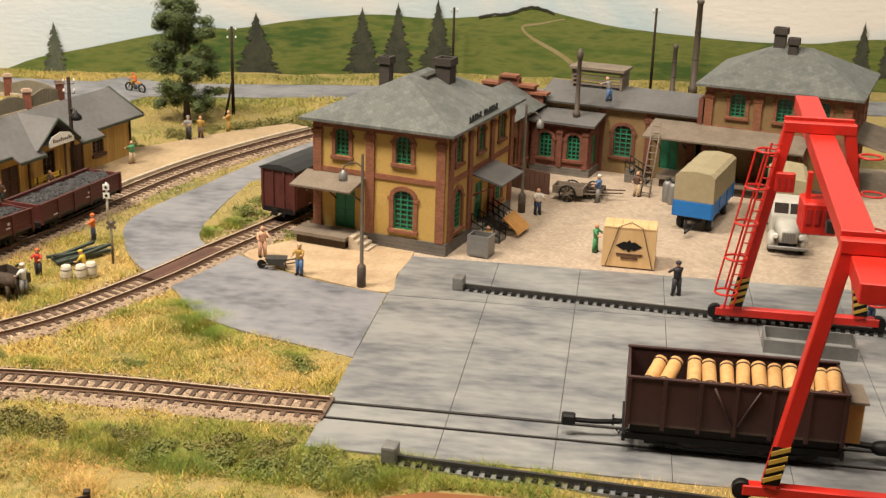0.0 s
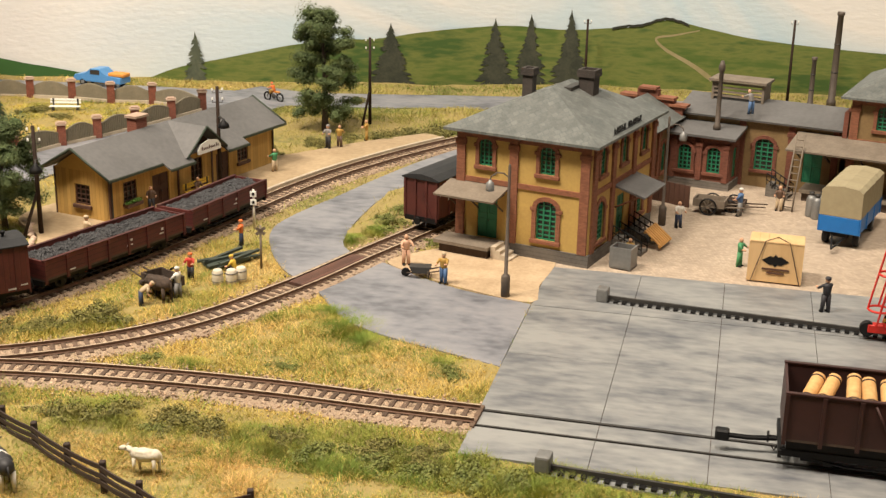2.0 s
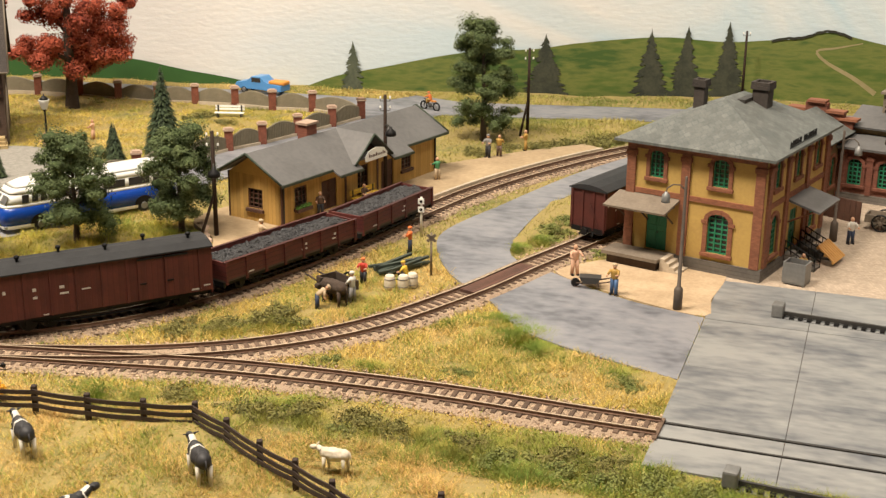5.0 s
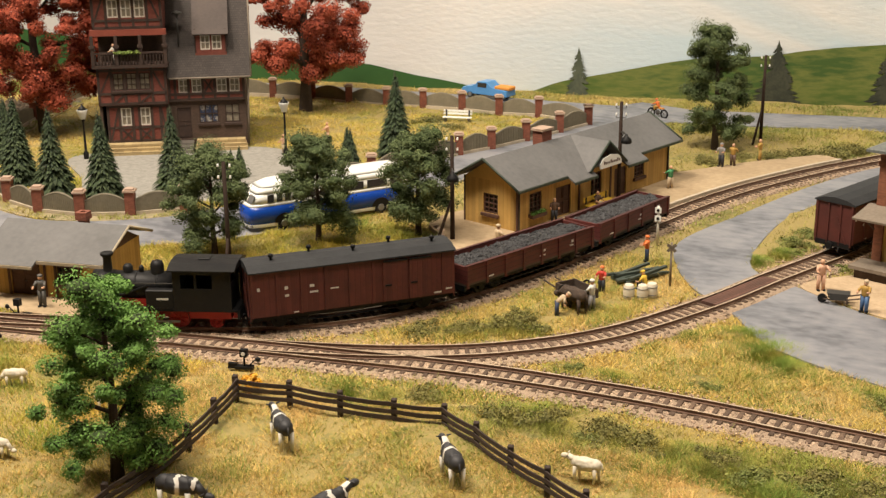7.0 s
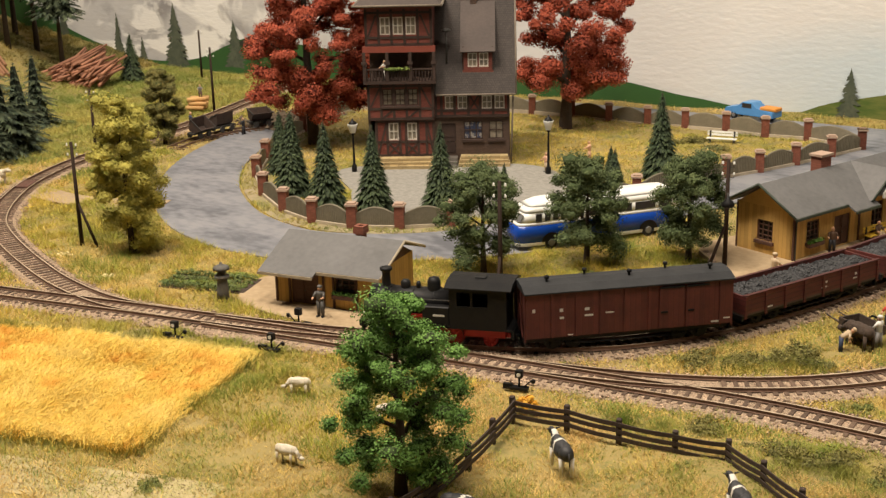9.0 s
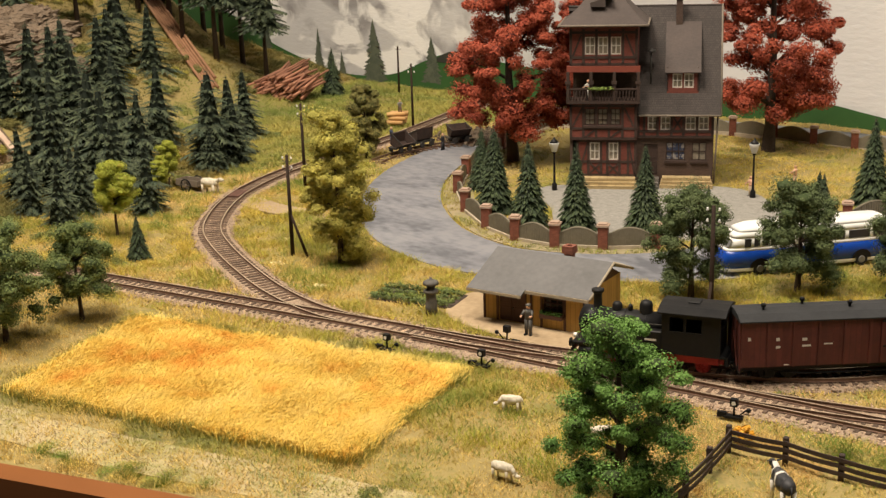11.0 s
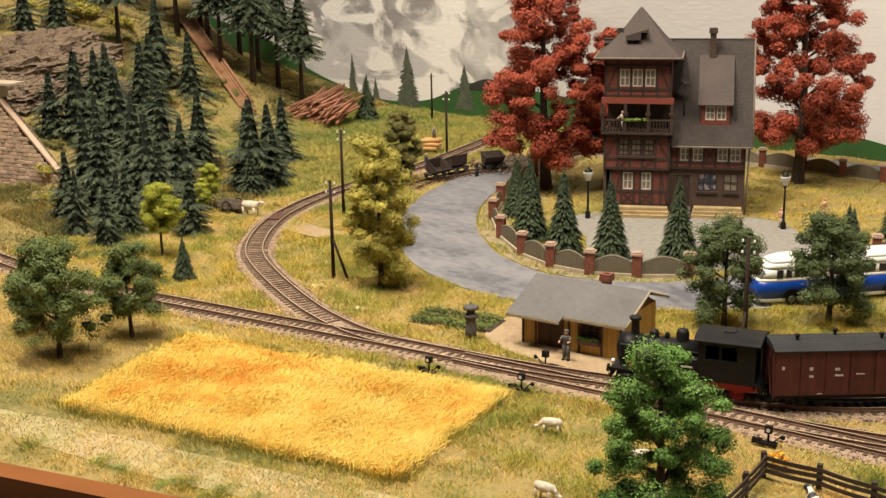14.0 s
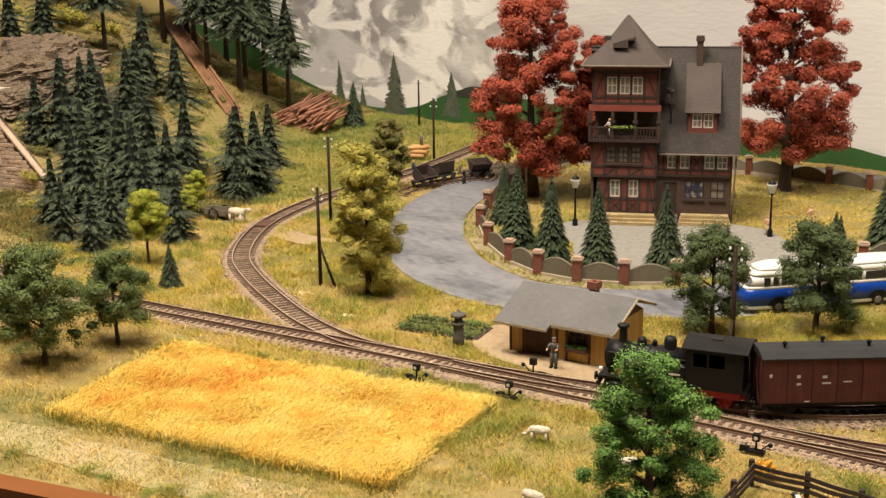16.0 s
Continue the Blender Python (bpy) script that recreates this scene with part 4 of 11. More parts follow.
def hip_roof(parent, x0, x1, y0, y1, z, h, inset, mat, over=0.6, th=0.16, name="roof", label=""):
    """A hipped roof over a rectangle, with its ridge along the longer side."""
    bm = B()
    a, b, c, d = x0 - over, x1 + over, y0 - over, y1 + over
    for dz in (0, -th):
        q = [bm.verts.new(p) for p in ((a, c, z + dz), (b, c, z + dz), (b, d, z + dz), (a, d, z + dz))]
        if (b - a) >= (d - c):
            r = [bm.verts.new((a + inset, (c + d) / 2, z + h + dz)), bm.verts.new((b - inset, (c + d) / 2, z + h + dz))]
            fs = [(q[0], q[1], r[1], r[0]), (q[2], q[3], r[0], r[1]), (q[1], q[2], r[1]), (q[3], q[0], r[0])]
        else:
            r = [bm.verts.new(((a + b) / 2, c + inset, z + h + dz)), bm.verts.new(((a + b) / 2, d - inset, z + h + dz))]
            fs = [(q[1], q[2], r[1], r[0]), (q[3], q[0], r[0], r[1]), (q[0], q[1], r[0]), (q[2], q[3], r[1])]
        for f in fs:
            bm.faces.new(f)
        if dz == 0:
            top = q
        else:
            for i in range(4):
                bm.faces.new((top[i], q[i], q[(i + 1) % 4], top[(i + 1) % 4]))
    return part(name, bm, mat, parent, label)


def slope(bm, pts, th):
    """A thick roof plane through four points."""
    n = (Vector(pts[1]) - Vector(pts[0])).cross(Vector(pts[3]) - Vector(pts[0])).normalized()
    n = n if n.z > 0 else -n
    up, lo = [bm.verts.new(p) for p in pts], [bm.verts.new(Vector(p) - n * th) for p in pts]
    k = len(pts)
    bm.faces.new(up), bm.faces.new(lo[::-1])
    for i in range(k):
        bm.faces.new((up[i], lo[i], lo[(i + 1) % k], up[(i + 1) % k]))


def chimney(parent, x, y, z0, z1, w, mat, cap=True):
    bm = B()
    box(bm, x - w / 2, x + w / 2, y - w / 2, y + w / 2, z0, z1 - 0.5)
    box(bm, x - w / 2 - 0.12, x + w / 2 + 0.12, y - w / 2 - 0.12, y + w / 2 + 0.12, z1 - 0.5, z1 - 0.25)
    for s in (-1, 1):
        box(bm, x + s * w / 2 - 0.1, x + s * w / 2 + 0.1, y - w / 2 - 0.1, y + w / 2 + 0.1, z1 - 0.25, z1)
        box(bm, x - w / 2 + 0.1, x + w / 2 - 0.1, y + s * w / 2 - 0.1, y + s * w / 2 + 0.1, z1 - 0.25, z1)
    return part("chimney", bm, mat, parent)


def bars(parent, m, mat, name, spans):
    """Unreadable raised lettering as plain bars in a plane m: spans of (x0, x1, z0, z1)."""
    bm = B()
    for x0, x1, z0, z1 in spans:
        box(bm, x0, x1, -0.04, 0.02, z0, z1, 0, m)
    return part(name, bm, mat, parent)


# ---- goods house ----
GX, GY, GR = -3.2, 82.5, 75.3


def yellow_block(t, x0, x1, y0, y1, h, wall_mat, front_holes, side_holes, brick):
    """Four plastered walls with brick pilasters, a band course, a frieze and a stone base."""
    front = wall(t, (x0, y1), (x0, y0), 0.9, h, wall_mat, front_holes)
    side = wall(t, (x0 + 0.26, y0), (x1, y0), 0.9, h, wall_mat, side_holes)
    wall(t, (x1, y0 + 0.26), (x1, y1), 0.9, h, wall_mat)
    wall(t, (x1 - 0.26, y1), (x0 + 0.26, y1), 0.9, h, wall_mat)
    bm = B()
    box(bm, x0 - 0.14, x1 + 0.14, y0 - 0.14, y1 + 0.14, -0.3, 0.9)
    part("stone_base", bm, M["base_stone"], t, "grey coursed stone base")
    return front, side


def pilasters(parent, us, z0, z1, w, mat):
    for u in us:
        bm = B()
        box(bm, u - w / 2, u + w / 2, -0.16, 0.02, z0, z1)
        box(bm, u - w / 2 - 0.08, u + w / 2 + 0.08, -0.22, 0.02, z1 - 0.9, z1 - 0.55)
        part("pilaster", bm, mat, parent)


goods = thing("goods_house", GX, GY, 0, GR, "two-storey yellow goods house with red brick trim and slate roof", "house")
L, W, H = 12.0, 9.7, 8.2
up_f = [(W - 7.55, 5.95, 1.0, 1.85), (W - 3.05, 5.95, 1.1, 1.85)]
gr_f = [(W - 3.0, 1.45, 1.45, 2.7)]
door_f = (W - 7.35, 0.95, 1.5, 2.9)
up_s = [(1.75, 5.95, 1.0, 1.85), (5.7, 5.95, 1.0, 1.85), (9.7, 5.95, 1.0, 1.85)]
gr_s = [(1.75, 1.45, 1.25, 2.7), (9.4, 1.45, 1.2, 2.5)]
door_s = (5.6, 0.95, 1.4, 2.8)
front, side = yellow_block(goods, 0, L, 0, W, H, M["yellow_wall"], up_f + gr_f + [door_f], up_s + gr_s + [door_s], M["red_brick"])
for ob, ups, grs in ((front, up_f, gr_f), (side, up_s, gr_s)):
    for u, z, w, h in ups:
        window(ob, u, z, w, h, M["green_paint"], 3, 6, None, M["red_brick"], 0.35, True, 0.26, 0.045, 0.1)
    for u, z, w, h in grs:
        window(ob, u, z, w, h, M["green_paint"], 3, 8, None, M["red_brick"], 0.5, True, 0.3, 0.05, 0.11)
door(front, *door_f, M["green_paint"], 2, 2, "green double door")
door(side, *door_s, M["green_paint"], 2, 2, "green double door")
pilasters(front, (0.32, W - 5.45, W - 0.36), 0.9, H, 0.62, M["red_brick"])
pilasters(side, (0.36, 3.7, 7.7, L - 0.36), 0.9, H, 0.62, M["red_brick"])
for ob, ln in ((front, W), (side, L)):
    bm = B()
    box(bm, 0.02, ln - 0.02, -0.10, 0.01, 4.75, 5.1)
    part("band_course", bm, M["red_brick"], ob)
    bm = B()
    box(bm, 0.02, ln - 0.02, -0.08, 0.01, H - 0.4, H)
    part("frieze", bm, M["red_brick"], ob)
hip_roof(goods, 0, L, 0, W, H + 0.22, 2.5, 5.0, M["slate"], 0.75, 0.18, label="hipped grey slate roof")
chimney(goods, 6.7, 7.6, 9.0, 11.6, 0.75, M["soot"])
chimney(goods, 7.4, 3.4, 9.0, 11.8, 1.1, M["soot"])
bm = B()
box(bm, 5.4, 7.6, 3.9, 5.3, 10.4, 10.75)
part("roof_hatch", bm, M["dark_metal"], goods)
# roof-edge lettering, not legible
m = Matrix.Translation((0, -0.45, H + 0.35))
strokes = []
for k, x in enumerate([2.6 + 0.44 * q for q in range(5)] + [5.2 + 0.44 * q for q in range(6)]):
    strokes += [(x, x + 0.05, 0.06, 0.46), (x + 0.2, x + 0.25, 0.06, 0.46 if k % 3 else 0.32), (x + 0.05, x + 0.2, 0.41 if k % 2 else 0.22, 0.46 if k % 2 else 0.27)]
bars(goods, m, M["black_paint"], "roof_lettering", strokes + [(2.5, 7.8, 0.0, 0.04)])
# canopy and loading dock on the front, porch on the side
bm = B()
u0, u1 = W - 10.2, W - 5.75
slope(bm, [(u0, -2.5, 4.25), (u1, -2.5, 4.25), (u1, -0.02, 4.72), (u0, -0.02, 4.72)], 0.14)
can = part("canopy", bm, M["grey_wood"], front, "grey boarded canopy")
for u in (u0 + 0.5, (u0 + u1) / 2, u1 - 0.4):
    bm = B()
    box(bm, u - 0.08, u + 0.08, -2.0, -0.05, 4.08, 4.2)
    cyl(bm, (u, -1.7, 4.1), (u, -0.1, 3.0), 0.06, 0.06, 5)
    part("bracket", bm, M["dark_wood"], can)
bm = B()
box(bm, u0 - 0.1, W - 6.2, -2.2, -0.2, 0.72, 0.95)
dock = part("dock", bm, M["grey_wood"], front, "grey loading dock boards")
bm = B()
box(bm, u0 + 0.2, W - 6.4, -1.9, -0.25, -0.1, 0.71)
part("dock_base", bm, M["dark_wood"], dock)
bm = B()
for k in range(4):
    box(bm, W - 6.2 + 0.35 * k, W - 6.2 + 0.35 * (k + 1), -1.7, -0.25, -0.2, 0.95 - 0.24 * k)
part("steps", bm, M["kerb"], front, "stone steps")
bm = B()
slope(bm, [(4.0, -2.3, 4.15), (8.3, -2.3, 4.15), (8.3, -0.02, 4.75), (4.0, -0.02, 4.75)], 0.14)
por = part("porch_roof", bm, M["felt"], side, "grey porch roof")
for u in (4.3, 8.0):
    bm = B()
    cyl(bm, (u, -2.0, 4.15), (u, -0.1, 3.1), 0.07, 0.07, 6)
    part("bracket", bm, M["red_brick"], por)


def railing_stairs(parent, x, y0, run, rise, wide, label):
    """A short flight of steps down along -y with iron railings."""
    bm = B()
    n = 4
    for k in range(n):
        box(bm, x, x + wide, y0 - run * (k + 1) / n, y0 - run * k / n, -0.2, rise * (n - k) / n)
    st = part("steps", bm, M["base_stone"], parent, label)
    for s in (x + 0.06, x + wide - 0.06):
        bm = B()
        for k in range(6):
            f = k / 5
            cyl(bm, (s, y0 - run * f, rise * (1 - f)), (s, y0 - run * f, rise * (1 - f) + 0.95), 0.035, 0.035, 5)
        for dz in (0.45, 0.95):
            cyl(bm, (s, y0, rise + dz), (s, y0 - run, dz), 0.045, 0.045, 5)
        part("railing", bm, M["black_paint"], st)


railing_stairs(side, 3.9, -0.2, 2.1, 0.95, 1.3, "stone steps with black railings")
railing_stairs(side, 7.0, -0.2, 2.1, 0.95, 1.1, "stone steps with black railings")

# ---- the low wing, the brick annexe and the second house behind the yard ----
link = thing("link_building", GX, GY, 0, GR, "low brown plastered link building with slate roof", "house")
hl = [(2.0, 1.3, 1.1, 2.4), (4.8, 1.3, 1.1, 2.4), (7.6, 1.3, 1.1, 2.4), (10.4, 1.3, 1.1, 2.4)]
ob = wall(link, (12.05, 2.6), (26.0, 2.6), -0.2, 5.3, M["brown_wall"], hl)
for q in hl:
    window(ob, *q, M["green_paint"], 3, 6, None, M["red_brick"], 0.4)
pilasters(ob, (0.5, 3.4, 6.2, 9.0, 12.0), 0, 5.3, 0.5, M["red_brick"])
wall(link, (26.0, 8.0), (12.05, 8.0), -0.2, 5.3, M["brown_wall"])
bm = B()
slope(bm, [(12.05, 2.0, 5.2), (26.2, 2.0, 5.2), (26.2, 5.3, 6.9), (12.05, 5.3, 6.9)], 0.15)
slope(bm, [(12.05, 5.3, 6.9), (26.2, 5.3, 6.9), (26.2, 8.6, 5.2), (12.05, 8.6, 5.2)], 0.15)
part("roof", bm, M["slate"], link)
bm = B()
for (y0, y1, z0, z1) in ((2.2, 3.0, 4.9, 6.0), (3.0, 4.4, 4.9, 6.5), (4.4, 6.2, 4.9, 7.2), (6.2, 7.6, 4.9, 6.5)):
    box(bm, 25.6, 26.3, y0, y1, z0, z1)
fw = part("gable_wall", bm, M["dark_brick"], link, "stepped red brick gable")
for y, z in ((2.6, 6.0), (5.3, 7.2), (6.9, 6.5), (3.7, 6.5)):
    bm = B()
    box(bm, 25.4, 26.5, y - 0.75, y + 0.75, z, z + 0.2)
    part("coping", bm, M["red_brick"], fw)

annexe = thing("brick_annexe", GX, GY, 0, GR, "dark red brick annexe with flat grey roof", "house")
ha = [(1.3, 1.4, 1.1, 2.1), (3.7, 1.4, 1.1, 2.1)]
ob = wall(annexe, (23.6, 2.4), (23.6, -2.6), 0.7, 4.4, M["dark_brick"], ha)
for q in ha:
    window(ob, *q, M["green_paint"], 3, 6, None, M["dark_brick"], 0.4)
pilasters(ob, (0.3, 2.5, 4.7), 0.7, 4.4, 0.45, M["dark_brick"])
ob = wall(annexe, (23.86, -2.6), (26.3, -2.6), 0.7, 4.4, M["dark_brick"], [(1.2, 0.9, 1.0, 2.5)])
door(ob, 1.2, 0.9, 1.0, 2.5, M["green_paint"], 1, 2)
bm = B()
box(bm, 23.5, 26.3, -2.7, 2.4, -0.2, 0.7)
part("stone_base", bm, M["base_stone"], annexe)
bm = B()
slope(bm, [(23.0, -3.1, 4.5), (23.0, 2.7, 4.5), (26.6, 2.7, 5.0), (26.6, -3.1, 5.0)], 0.2)
part("roof", bm, M["felt"], annexe)
bm = B()
turned(bm, [(0.32, 4.7), (0.3, 5.1), (0.2, 5.2), (0.17, 9.4), (0.26, 9.5), (0.26, 9.9), (0.12, 10.3)], 10, 0, (24.8, -1.0, 0))
part("flue", bm, M["lamp_mast"], annexe, "tall grey metal flue")

wing = thing("goods_wing", GX, GY, 0, GR, "long low brown goods wing with felt roof", "house")
hw = [(7.2, 1.5, 1.5, 2.6)]
hd = [(11.1, 0.95, 1.5, 2.9)]
ob = wall(wing, (26.4, 2.6), (26.4, -10.6), -0.2, 5.6, M["brown_wall"], hw + hd)
for q in hw:
    window(ob, *q, M["green_paint"], 3, 7, None, M["dark_brick"], 0.5)
door(ob, *hd[0], M["green_paint"], 2, 2, "green double door")
pilasters(ob, (5.3, 9.3, 12.8), 0, 5.4, 0.5, M["dark_brick"])
wall(wing, (34, -10.6), (34, 2.6), -0.2, 5.6, M["brown_wall"])
wall(wing, (34, 2.6), (26.66, 2.6), -0.2, 5.6, M["brown_wall"])
bm = B()
slope(bm, [(25.9, 2.9, 5.6), (25.9, -10.9, 5.6), (30.2, -10.9, 6.6), (30.2, 2.9, 6.6)], 0.16)
slope(bm, [(30.2, 2.9, 6.6), (30.2, -10.9, 6.6), (34.5, -10.9, 5.6), (34.5, 2.9, 5.6)], 0.16)
part("roof", bm, M["felt"], wing, "flat-pitched grey felt roof")
bm = B()
for z in (6.6, 6.95, 7.3, 7.65):
    box(bm, 29.0, 29.1, -3.3, 0.7, z, z + 0.16)
box(bm, 29.0, 31.2, 0.7, 0.9, 6.3, 7.9)
box(bm, 29.0, 31.2, -3.5, -3.3, 6.3, 7.9)
box(bm, 28.7, 31.4, -3.7, 1.1, 7.9, 8.1)
part("roof_vent", bm, M["grey_wood"], wing, "grey louvred roof ventilator")
bm = B()
box(bm, 25.9, 34.3, -11.0, -10.65, 5.0, 7.1)
part("fire_wall", bm, M["dark_brick"], wing, "red brick fire wall")
bm = B()
slope(bm, [(22.2, -7.2, 4.45), (22.2, -19.5, 4.45), (26.35, -19.5, 5.1), (26.35, -7.2, 5.1)], 0.14)
can = part("canopy", bm, M["grey_wood"], wing, "grey boarded canopy")
for y in (-7.6, -9.8, -12.5, -15.5, -19):
    bm = B()
    box(bm, 22.6, 26.3, y - 0.07, y + 0.07, 4.25, 4.36)
    cyl(bm, (23.2, y, 4.3), (26.3, y, 2.9), 0.08, 0.08, 5)
    part("bracket", bm, M["dark_wood"], can)
bm = B()
box(bm, 23.8, 26.3, -19.2, -8.2, 0.75, 1.0)
box(bm, 24.1, 26.3, -19.0, -8.4, -0.1, 0.74, 1)
part("dock", bm, [M["grey_wood"], M["dark_wood"]], wing, "grey loading dock boards")
railing_stairs(wing, 23.9, -5.6, 1.8, 0.95, 1.6, "stone steps with black railings")

second = thing("yard_office_house", GX, GY, 0, GR, "two-storey yellow yard house with red brick trim", "house")
uf2 = [(2.6, 5.95, 1.2, 1.85), (6.2, 5.95, 1.2, 1.85), (9.0, 5.95, 1.2, 1.85)]
us2 = [(2.0, 5.95, 1.0, 1.85), (5.4, 5.95, 1.0, 1.85), (8.6, 5.95, 1.0, 1.85)]
f2, s2 = yellow_block(second, 26.0, 37, -22.4, -11.1, 8.2, M["brown_wall"], uf2 + [(5.6, 0.95, 1.8, 2.9)], us2 + [(5.4, 1.4, 1.2, 2.6)], M["red_brick"])
for ob, qs in ((f2, uf2), (s2, us2)):
    for u, z, w, h in qs:
        window(ob, u, z, w, h, M["green_paint"], 3, 6, None, M["red_brick"], 0.35, True, 0.26, 0.045, 0.1)
window(s2, 5.4, 1.4, 1.2, 2.6, M["green_paint"], 3, 8, None, M["red_brick"], 0.5)
door(f2, 5.6, 0.95, 1.8, 2.9, M["green_paint"])
for ob, ln in ((f2, 11.3), (s2, 11)):
    pilasters(ob, (0.36, ln * 0.37, ln * 0.7, ln - 0.36), 0.9, 8.2, 0.62, M["red_brick"])
    bm = B()
    box(bm, 0.02, ln - 0.02, -0.10, 0.01, 4.75, 5.1)
    part("band_course", bm, M["red_brick"], ob)
    bm = B()
    box(bm, 0.02, ln - 0.02, -0.08, 0.01, 7.8, 8.2)
    part("frieze", bm, M["red_brick"], ob)
hip_roof(second, 26.0, 37, -22.4, -11.1, 8.4, 2.6, 5.0, M["slate"], 0.75, 0.18, label="hipped grey slate roof")
chimney(second, 31.5, -15.6, 9.8, 12.4, 0.9, M["soot"])
chimney(second, 30.6, -16.8, 9.6, 11.8, 0.7, M["soot"])
bm = B()
slope(bm, [(27.5, -25.2, 4.2), (35.5, -25.2, 4.2), (35.5, -22.4, 4.8), (27.5, -22.4, 4.8)], 0.14)
part("canopy", bm, M["grey_wood"], second, "grey boarded canopy")

# ---- station ----
station = thing("station_building", -37.0, 81.8, 0.34, 76.3, "long ochre boarded station with grey felt roof", "station")
SL, SW, SH = 20.2, 5.0, 3.5


def sash(parent, u, z, w, h):
    return window(parent, u, z, w, h, M["brown_wood"], 3, 4, None, None, 0, True, 0.06, 0.035, 0.12)


hs = [(2.2, 1.05, 1.45, 1.5), (9.9, 0.6, 1.4, 2.0), (15.9, 1.05, 1.45, 1.5)]
ds = [(5.6, 0.05, 1.9, 2.3), (13.2, 0.05, 1.7, 2.3)]
ob = wall(station, (0, 0), (SL, 0), 0, SH, M["clapboard"], hs + ds)
for q in hs:
    sash(ob, *q)
for q in ds:
    door(ob, *q, M["brown_wood"], 2, 2, "brown double door")
he = [(2.5, 0.95, 1.4, 1.5)]
ob2 = wall(station, (0, SW), (0, 0.02), 0, SH, M["clapboard"], he)
sash(ob2, *he[0])
wall(station, (SL, 0.02), (SL, SW), 0, SH, M["clapboard"])
wall(station, (SL - 0.3, SW), (0.3, SW), 0, SH, M["clapboard"])
for u in (0.0, SL):
    bm = B()
    upright(bm, [(0.1, SH), (SW - 0.1, SH), (SW / 2, SH + 1.55)], 0, 0.2, 0, Matrix(((0, 1, 0, u - 0.1), (1, 0, 0, 0), (0, 0, 1, 0), (0, 0, 0, 1))))
    part("gable", bm, M["clapboard"], station)
for u, y in ((0.05, 0.0), (SL - 0.05, 0), (7.6, 0.0), (11.8, 0.0), (0.05, SW)):
    bm = B()
    box(bm, u - 0.1, u + 0.1, y - 0.06, y + 0.06, 0, SH)
    part("corner_post", bm, M["brown_wood"], station)
ze, zr = SH + 0.22, SH + 1.75
station_roofs = []


def roof_plane(pts):
    bm = B()
    slope(bm, pts, 0.12)
    station_roofs.append(part("roof", bm, M["felt"], station, "grey felt roof with pale edges"))


for x0, x1, ye in ((-0.9, 5.0, -0.8), (5.0, 7.9, -1.5), (7.9, 12.0, -0.8), (12.0, 14.8, -1.5), (14.8, SL + 0.8, -0.8)):
    z_e = zr - (zr - ze + 0.35) * (SW / 2 - ye) / (SW / 2 + 0.8)
    roof_plane([(x0, ye, z_e), (x1, ye, z_e), (x1, SW / 2, zr), (x0, SW / 2, zr)])
roof_plane([(-0.9, SW / 2, zr), (SL + 0.8, SW / 2, zr), (SL + 0.8, SW + 0.45, ze - 0.2), (-0.9, SW + 0.45, ze - 0.2)])
# cross gable over the entrance
roof_plane([(9.75, -1.2, zr), (9.75, SW / 2, zr + 0.03), (7.3, SW / 2, ze - 0.45), (7.3, -1.2, ze - 0.45)])
roof_plane([(9.75, -1.2, zr), (9.75, SW / 2, zr + 0.03), (12.2, SW / 2, ze - 0.45), (12.2, -1.2, ze - 0.45)])


def eave(bm, at_roof):
    part("eaves_board", bm, M["eave_green"], station_roofs[at_roof])


for k, (x0, x1, ye) in enumerate(((-0.9, 5.0, -0.8), (5.0, 7.9, -1.5), (12.0, 14.8, -1.5), (14.8, SL + 0.8, -0.8))):
    z_e = zr - (zr - ze + 0.35) * (SW / 2 - ye) / (SW / 2 + 0.8)
    bm = B()
    box(bm, x0, x1, ye - 0.1, ye - 0.02, z_e - 0.2, z_e - 0.02)
    eave(bm, k if k < 2 else k + 1)
for s in (-0.92, SL + 0.82):
    for a, b in (((s, -0.8, ze - 0.35), (s, SW / 2, zr)), ((s, SW / 2, zr), (s, SW + 0.45, ze - 0.2))):
        bm = B()
        cyl(bm, a, b, 0.1, 0.1, 4)
        eave(bm, 5)
for x, k in ((7.3, 6), (12.2, 7)):
    bm = B()
    cyl(bm, (9.75, -1.25, zr - 0.02), (x, -1.25, ze - 0.47), 0.11, 0.11, 4)
    eave(bm, k)
bm = B()
upright(bm, [(8.0, SH), (11.7, SH), (9.75, SH + 1.3)], -0.2, 0.0)
part("entrance_gable", bm, M["brown_wood"], station)
bm = B()
upright(bm, [(8.4, 3.3), (11.2, 3.3), (11.2, 3.65), (10.8, 4.05), (9.8, 4.25), (8.8, 4.05), (8.4, 3.65)], -1.42, -1.30)
sg = part("station_sign", bm, M["cream"], station, "white arched station name board")
bars(sg, Matrix.Translation((0, -1.43, 0)), M["brown_wood"], "sign_lettering", [(8.8 + 0.22 * k, 8.8 + 0.22 * k + 0.09, 3.58, 3.74 if k % 4 else 3.84) for k in range(10)])
bm = B()
box(bm, 6.2, 7.4, SW / 2 + 0.05, SW / 2 + 0.95, zr - 0.9, zr + 0.8)
stack = part("chimney", bm, M["fence_brick"], station, "red brick chimney")
bm = B()
box(bm, 6.08, 7.52, SW / 2 - 0.07, SW / 2 + 1.07, zr + 0.8, zr + 0.97)
part("chimney_cap", bm, M["fence_cap"], stack)
for u in (0.12, SL - 0.12):
    bm = B()
    tube(bm, [(u, -0.6, SH - 0.25), (u, -0.12, SH - 0.5), (u, -0.12, 0.0)], 0.06, 6)
    part("downpipe", bm, M["dark_metal"], station)
bm = B()
